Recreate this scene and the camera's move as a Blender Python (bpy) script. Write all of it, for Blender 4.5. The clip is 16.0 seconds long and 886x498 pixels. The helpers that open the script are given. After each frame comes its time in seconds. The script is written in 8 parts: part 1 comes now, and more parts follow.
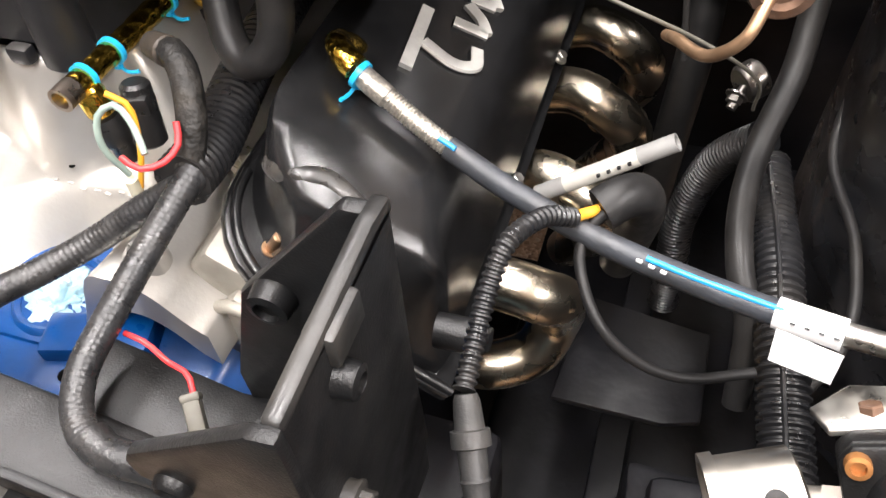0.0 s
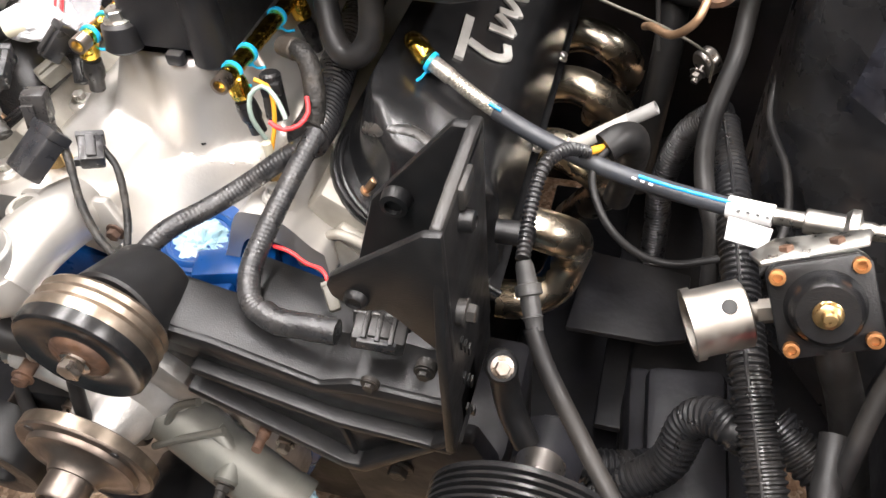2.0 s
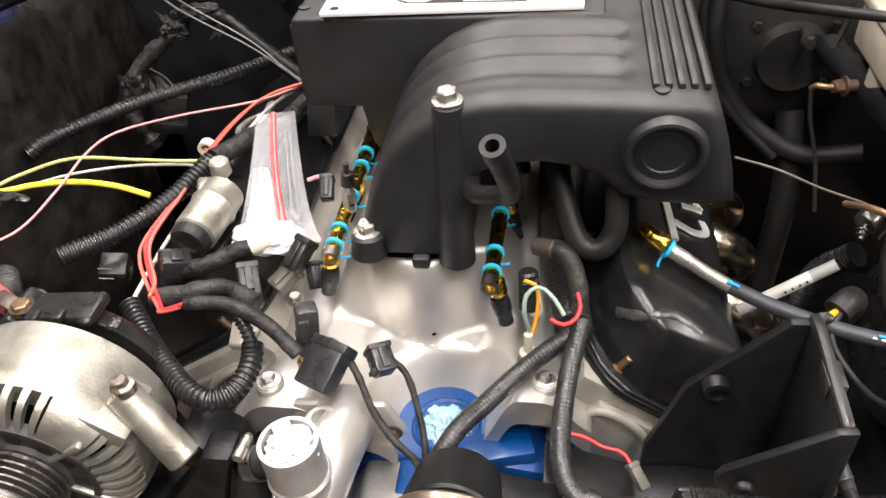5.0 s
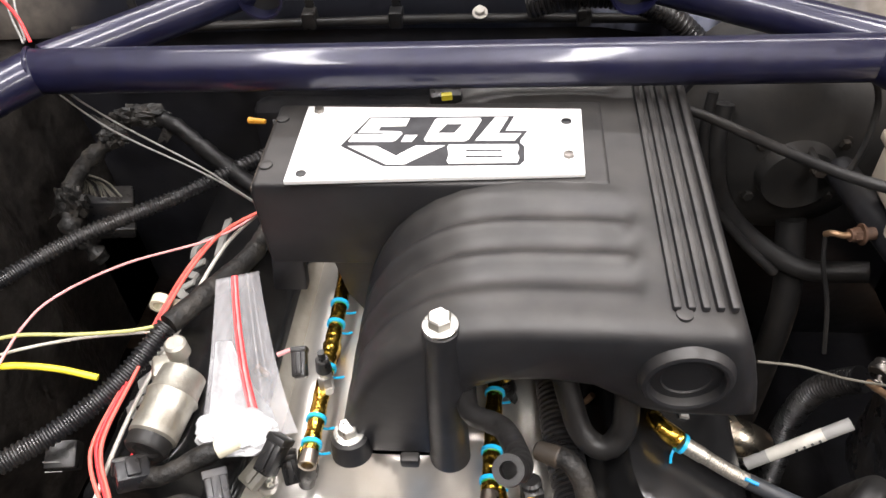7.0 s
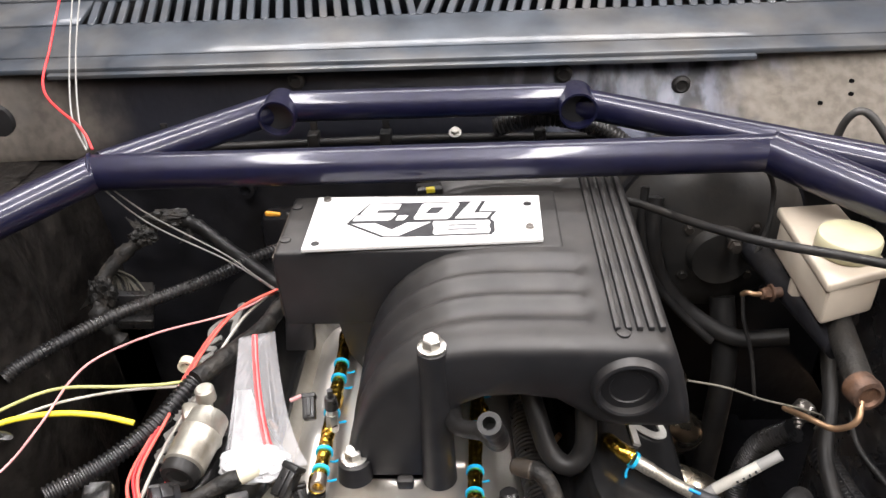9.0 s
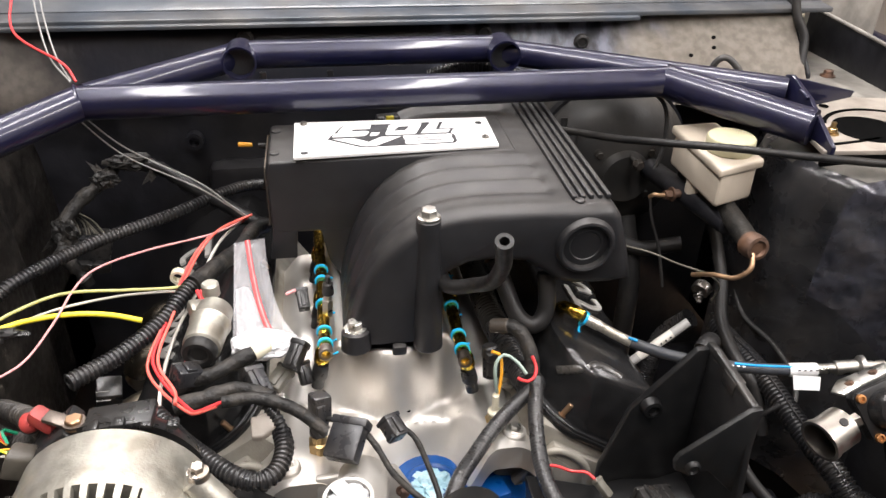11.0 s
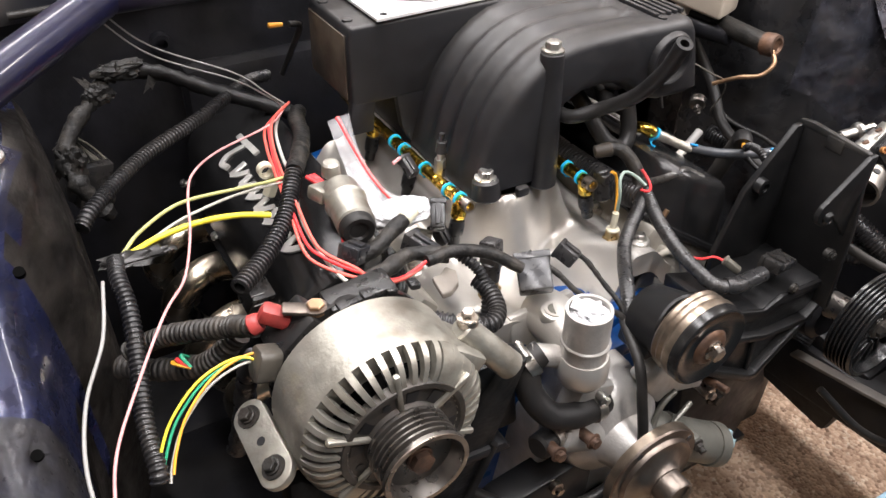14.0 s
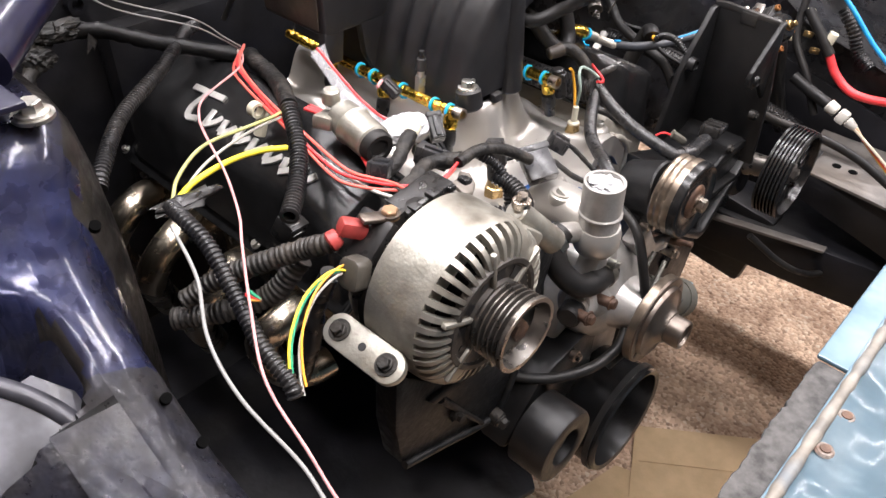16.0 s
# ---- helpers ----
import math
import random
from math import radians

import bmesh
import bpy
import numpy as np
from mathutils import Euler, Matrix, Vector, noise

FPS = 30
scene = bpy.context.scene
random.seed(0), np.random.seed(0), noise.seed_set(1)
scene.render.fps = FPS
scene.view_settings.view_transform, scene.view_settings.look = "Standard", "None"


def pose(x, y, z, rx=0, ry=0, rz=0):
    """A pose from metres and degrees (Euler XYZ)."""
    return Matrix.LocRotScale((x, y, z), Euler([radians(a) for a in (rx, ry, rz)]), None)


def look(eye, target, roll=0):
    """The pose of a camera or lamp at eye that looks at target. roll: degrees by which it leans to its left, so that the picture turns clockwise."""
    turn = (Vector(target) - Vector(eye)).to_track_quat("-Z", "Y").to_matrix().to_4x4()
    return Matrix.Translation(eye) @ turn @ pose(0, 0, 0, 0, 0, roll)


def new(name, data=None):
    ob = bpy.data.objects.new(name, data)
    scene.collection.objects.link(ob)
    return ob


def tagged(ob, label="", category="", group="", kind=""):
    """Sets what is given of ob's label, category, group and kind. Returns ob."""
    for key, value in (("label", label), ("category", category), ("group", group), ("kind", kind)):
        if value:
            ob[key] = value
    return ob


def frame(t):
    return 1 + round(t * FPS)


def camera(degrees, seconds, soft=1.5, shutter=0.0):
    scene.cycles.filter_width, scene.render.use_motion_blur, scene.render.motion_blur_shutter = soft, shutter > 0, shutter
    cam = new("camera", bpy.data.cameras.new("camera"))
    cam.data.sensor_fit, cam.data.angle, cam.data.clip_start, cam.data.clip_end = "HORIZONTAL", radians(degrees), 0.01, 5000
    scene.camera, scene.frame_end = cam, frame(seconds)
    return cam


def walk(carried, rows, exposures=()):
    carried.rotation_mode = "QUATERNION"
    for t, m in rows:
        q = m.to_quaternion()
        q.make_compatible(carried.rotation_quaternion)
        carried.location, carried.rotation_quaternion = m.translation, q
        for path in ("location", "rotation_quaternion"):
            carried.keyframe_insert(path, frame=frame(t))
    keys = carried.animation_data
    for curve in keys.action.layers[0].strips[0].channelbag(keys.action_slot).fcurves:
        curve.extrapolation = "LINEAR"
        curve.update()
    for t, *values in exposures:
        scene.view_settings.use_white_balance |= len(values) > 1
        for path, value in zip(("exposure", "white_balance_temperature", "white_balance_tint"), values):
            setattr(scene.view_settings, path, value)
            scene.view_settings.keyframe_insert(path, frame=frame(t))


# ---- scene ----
cam = camera(60.0, 16.0, soft=1.5)
PATH = [
    (0, (0.378, -0.278, 1.104), (0.142, 0.317, 0.335), -5.1),
    (0.5, (0.387, -0.309, 1.120), (0.151, 0.272, 0.341), -6.3),
    (1, (0.390, -0.348, 1.144), (0.155, 0.236, 0.367), -6.6),
    (1.5, (0.388, -0.395, 1.166), (0.153, 0.210, 0.405), -6.2),
    (2, (0.383, -0.447, 1.187), (0.156, 0.184, 0.445), -5.8),
    (2.5, (0.369, -0.494, 1.207), (0.142, 0.159, 0.485), -6.2),
    (3, (0.338, -0.526, 1.213), (0.104, 0.130, 0.495), -6.5),
    (3.5, (0.270, -0.559, 1.225), (0.077, 0.142, 0.539), -5.1),
    (4, (0.192, -0.589, 1.237), (0.046, 0.133, 0.561), -4.7),
    (4.5, (0.144, -0.582, 1.253), (0.003, 0.146, 0.583), -5.3),
    (5, (0.121, -0.494, 1.292), (-0.022, 0.251, 0.641), -5.1),
    (5.2, (0.112, -0.458, 1.302), (-0.037, 0.282, 0.646), -5.8),
    (7.3, (0.082, -0.303, 1.410), (-0.002, 0.400, 0.704), -4.1),
    (7.5, (0.082, -0.313, 1.422), (-0.006, 0.397, 0.723), -3.9),
    (7.7, (0.085, -0.331, 1.431), (-0.007, 0.395, 0.750), -3.7),
    (8, (0.094, -0.358, 1.432), (0.006, 0.391, 0.775), -3.3),
    (8.2, (0.103, -0.381, 1.430), (0.017, 0.390, 0.799), -3.5),
    (10.3, (-0.012, -0.596, 1.394), (0.032, 0.260, 0.878), -0.3),
    (10.5, (-0.027, -0.614, 1.389), (0.036, 0.240, 0.871), -0.0),
    (11, (-0.060, -0.652, 1.368), (0.080, 0.192, 0.850), 1.4),
    (11.5, (-0.103, -0.627, 1.347), (0.090, 0.193, 0.809), 2.5),
    (12, (-0.136, -0.548, 1.344), (0.108, 0.252, 0.796), 1.6),
    (12.5, (-0.204, -0.525, 1.327), (0.015, 0.266, 0.755), -0.4),
    (13, (-0.287, -0.541, 1.322), (-0.031, 0.228, 0.737), -0.3),
    (13.5, (-0.383, -0.561, 1.322), (-0.026, 0.163, 0.733), 1.1),
    (14, (-0.452, -0.575, 1.304), (-0.037, 0.109, 0.704), 1.5),
    (14.5, (-0.465, -0.558, 1.298), (-0.027, 0.100, 0.685), 1.7),
    (15, (-0.474, -0.509, 1.265), (-0.056, 0.153, 0.642), 0.2),
    (15.5, (-0.550, -0.507, 1.276), (-0.061, 0.092, 0.642), 0.9),
    (16, (-0.663, -0.506, 1.286), (-0.085, 0.007, 0.651), 2.0),
]
EXPOSURES = [(0.0, 0.88, 6180, 10), (2.0, 0.86, 6180, 10), (3.5, 0.64, 6130, 10), (4.5, 0.42, 6180, 10), (5.0, 0.31, 6250, 10), (8.0, 0.19, 6120, 10), (12.0, 0.22, 6180, 10), (14.0, 0.34, 6080, 11), (15.0, 0.41, 6000, 11), (16.0, 0.46, 6050, 13)]
walk(cam, [(t, look(eye, target, roll)) for t, eye, target, roll in PATH], EXPOSURES)


# ---- light: a closed workshop with long white tubes under the ceiling ----
world = bpy.data.worlds.new("workshop_air")
scene.world = world
world.use_nodes = True
world.node_tree.nodes["Background"].inputs[0].default_value = (1.0, 0.93, 0.84, 1)
world.node_tree.nodes["Background"].inputs[1].default_value = 0.05


def tube_light(x, y, z, length, width, power, turn=0):
    lamp = bpy.data.lights.new("ceiling_tube", "AREA")
    lamp.shape, lamp.size, lamp.size_y, lamp.energy = "RECTANGLE", width, length, power
    lamp.color = (1.0, 0.93, 0.875)
    ob = new("ceiling_tube", lamp)
    ob.matrix_world = pose(x, y, z, 0, 0, turn)
    return ob


tube_light(-0.55, -0.15, 2.62, 2.4, 0.16, 46)
tube_light(0.35, -0.55, 2.62, 2.4, 0.16, 52)
tube_light(0.1, 1.5, 2.62, 2.4, 0.16, 34, 90)
# Added lamp, no known fixture: lights the floor below the driver side wing.
tube_light(2.0, -0.9, 2.62, 2.4, 0.16, 82)


# ---- materials ----
def mat(name, base, rough=0.5, metal=0.0, var=0.2, scale=25.0, bump=0.0, bscale=300.0, dirt=None, amount=0.0,
        dscale=9.0, coat=0.0, rvar=0.1, spec=0.5, each=0.0, top_dust_light=0.0):
    m = bpy.data.materials.new(name)
    m.use_nodes = True
    nt = m.node_tree
    n, l = nt.nodes, nt.links
    b = n["Principled BSDF"]
    b.inputs["Metallic"].default_value = metal
    b.inputs["Coat Weight"].default_value = coat
    b.inputs["Coat Roughness"].default_value = 0.08
    b.inputs["Specular IOR Level"].default_value = spec
    geo = n.new("ShaderNodeNewGeometry")

    def noise_tex(s, detail=4.0):
        t = n.new("ShaderNodeTexNoise")
        t.inputs["Scale"].default_value, t.inputs["Detail"].default_value = s, detail
        l.new(geo.outputs["Position"], t.inputs["Vector"])
        return t.outputs["Fac"]

    def ramp(fac, a, c, p0=0.35, p1=0.65):
        r = n.new("ShaderNodeMapRange")
        r.inputs[1].default_value, r.inputs[2].default_value = p0, p1
        r.inputs[3].default_value, r.inputs[4].default_value = a, c
        l.new(fac, r.inputs[0])
        return r.outputs[0]

    def mix(fac, a, c):
        x = n.new("ShaderNodeMix")
        x.data_type = "RGBA"
        for sock, v in ((x.inputs[0], fac), (x.inputs[6], a), (x.inputs[7], c)):
            if isinstance(v, bpy.types.NodeSocket):
                l.new(v, sock)
            else:
                sock.default_value = v if isinstance(v, float) else (*v, 1)
        return x.outputs[2]

    fine = noise_tex(scale)
    lo, hi = [tuple(c * k for c in base) for k in (1 - var, 1 + var)]
    col = mix(ramp(fine, 0.0, 1.0), lo, hi)
    if dirt:
        col = mix(ramp(noise_tex(dscale, 7.0), 0.0, amount, 0.45, 0.7), col, dirt)
    if each:
        info = n.new("ShaderNodeObjectInfo")
        col = mix(ramp(info.outputs["Random"], 0.0, each, 0.0, 1.0), col, (0.05, 0.05, 0.05))
    # Paler by upward Normal: dust plus the overhead light put into the colour.
    if top_dust_light:
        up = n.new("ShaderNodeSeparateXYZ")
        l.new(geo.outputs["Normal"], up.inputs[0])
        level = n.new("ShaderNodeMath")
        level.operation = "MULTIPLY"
        l.new(ramp(up.outputs[2], 0.0, top_dust_light, 0.35, 0.98), level.inputs[0])
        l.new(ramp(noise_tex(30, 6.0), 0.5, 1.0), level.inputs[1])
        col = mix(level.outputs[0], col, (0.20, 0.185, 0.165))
    l.new(col, b.inputs["Base Color"])
    l.new(ramp(noise_tex(scale * 1.7), max(0.03, rough - rvar), min(1.0, rough + rvar)), b.inputs["Roughness"])
    if bump:
        bp = n.new("ShaderNodeBump")
        bp.inputs["Strength"].default_value, bp.inputs["Distance"].default_value = 1.0, bump
        l.new(noise_tex(bscale, 2.0), bp.inputs["Height"])
        l.new(bp.outputs[0], b.inputs["Normal"])
    return m


def gravel():
    """Worn aggregate: grains of mixed tan and brown with dark gaps and broad stains."""
    m = bpy.data.materials.new("worn_aggregate_floor")
    m.use_nodes = True
    n, l = m.node_tree.nodes, m.node_tree.links
    b = n["Principled BSDF"]
    b.inputs["Roughness"].default_value = 0.85
    geo = n.new("ShaderNodeNewGeometry")
    cell, wide = n.new("ShaderNodeTexVoronoi"), n.new("ShaderNodeTexNoise")
    cell.inputs["Scale"].default_value, wide.inputs["Scale"].default_value = 130, 9
    grain, stain, mix, bump = n.new("ShaderNodeValToRGB"), n.new("ShaderNodeValToRGB"), n.new("ShaderNodeMix"), n.new("ShaderNodeBump")
    for ramp, stops in ((grain, ((0.0, (0.30, 0.19, 0.125)), (0.35, (0.66, 0.46, 0.32)), (0.7, (0.86, 0.64, 0.46)), (1.0, (0.93, 0.80, 0.64)))),
                        (stain, ((0.35, (0.60, 0.56, 0.54)), (0.65, (1.0, 1.0, 1.0))))):
        while len(ramp.color_ramp.elements) < len(stops):
            ramp.color_ramp.elements.new(0.5)
        for el, (at, c) in zip(ramp.color_ramp.elements, stops):
            el.position, el.color = at, (*c, 1)
    for tex in (cell, wide):
        l.new(geo.outputs["Position"], tex.inputs["Vector"])
    l.new(cell.outputs["Color"], grain.inputs[0])
    l.new(wide.outputs["Fac"], stain.inputs[0])
    mix.data_type, mix.blend_type = "RGBA", "MULTIPLY"
    mix.inputs[0].default_value = 1.0
    l.new(grain.outputs[0], mix.inputs[6])
    l.new(stain.outputs[0], mix.inputs[7])
    l.new(mix.outputs[2], b.inputs["Base Color"])
    bump.inputs["Distance"].default_value = 0.004
    bump.invert = True
    l.new(cell.outputs["Distance"], bump.inputs["Height"])
    l.new(bump.outputs[0], b.inputs["Normal"])
    return m


def cowl_paint():
    """Black gloss at one end, pale scraped paint with painted-in sheen in the middle, tan dust at the other end."""
    m = bpy.data.materials.new("dusty_cowl_paint")
    m.use_nodes = True
    n, l = m.node_tree.nodes, m.node_tree.links
    b = n["Principled BSDF"]
    geo, xyz = n.new("ShaderNodeNewGeometry"), n.new("ShaderNodeSeparateXYZ")
    l.new(geo.outputs["Position"], xyz.inputs[0])

    def tex(scale, detail, squash):
        size, t = n.new("ShaderNodeVectorMath"), n.new("ShaderNodeTexNoise")
        size.operation = "MULTIPLY"
        size.inputs[1].default_value = squash
        t.inputs["Scale"].default_value, t.inputs["Detail"].default_value = scale, detail
        l.new(geo.outputs["Position"], size.inputs[0])
        l.new(size.outputs[0], t.inputs["Vector"])
        return t.outputs["Fac"]

    def span(v, a, c, lo=0.0, hi=1.0):
        r = n.new("ShaderNodeMapRange")
        r.interpolation_type = "SMOOTHSTEP"
        for k, x in enumerate((a, c, lo, hi)):
            r.inputs[k + 1].default_value = x
        l.new(v, r.inputs[0])
        return r.outputs[0]

    def calc(op, a, c):
        r = n.new("ShaderNodeMath")
        r.operation = op
        for k, v in enumerate((a, c)):
            if isinstance(v, float):
                r.inputs[k].default_value = v
            else:
                l.new(v, r.inputs[k])
        return r.outputs[0]

    def blend(fac, a, c):
        x = n.new("ShaderNodeMix")
        x.data_type = "RGBA"
        l.new(fac, x.inputs[0])
        for sock, v in ((x.inputs[6], a), (x.inputs[7], c)):
            if isinstance(v, tuple):
                sock.default_value = (*v, 1)
            else:
                l.new(v, sock)
        return x.outputs[2]

    broad, streak, fine = tex(7, 4, (1, 1, 1)), tex(22, 5, (1.6, 1, 0.35)), tex(70, 4, (1, 1, 1))
    at = calc("ADD", xyz.outputs[0], calc("MULTIPLY", calc("SUBTRACT", broad, 0.5), 0.35))
    dust = calc("MAXIMUM", span(at, 0.37, 0.48), span(at, -0.40, -0.62, 0.0, 0.75))
    scrape_sheen = calc("MULTIPLY", span(streak, 0.40, 0.68), calc("MULTIPLY", span(at, 0.06, 0.18), span(at, 0.52, 0.42)))
    tan = blend(span(fine, 0.3, 0.7), (0.21, 0.185, 0.155), (0.32, 0.28, 0.235))
    tan = blend(span(broad, 0.52, 0.68), tan, (0.42, 0.38, 0.33))
    col = blend(dust, blend(scrape_sheen, (0.022, 0.0235, 0.032), (0.26, 0.275, 0.35)), tan)
    l.new(col, b.inputs["Base Color"])
    l.new(calc("ADD", span(dust, 0.0, 1.0, 0.26, 0.52), calc("MULTIPLY", fine, 0.1)), b.inputs["Roughness"])
    bump = n.new("ShaderNodeBump")
    bump.inputs["Distance"].default_value = 0.0025
    l.new(calc("MULTIPLY", tex(26, 3, (1, 1, 0.6)), span(dust, 0.0, 1.0, 1.0, 0.35)), bump.inputs["Height"])
    l.new(bump.outputs[0], b.inputs["Normal"])
    return m


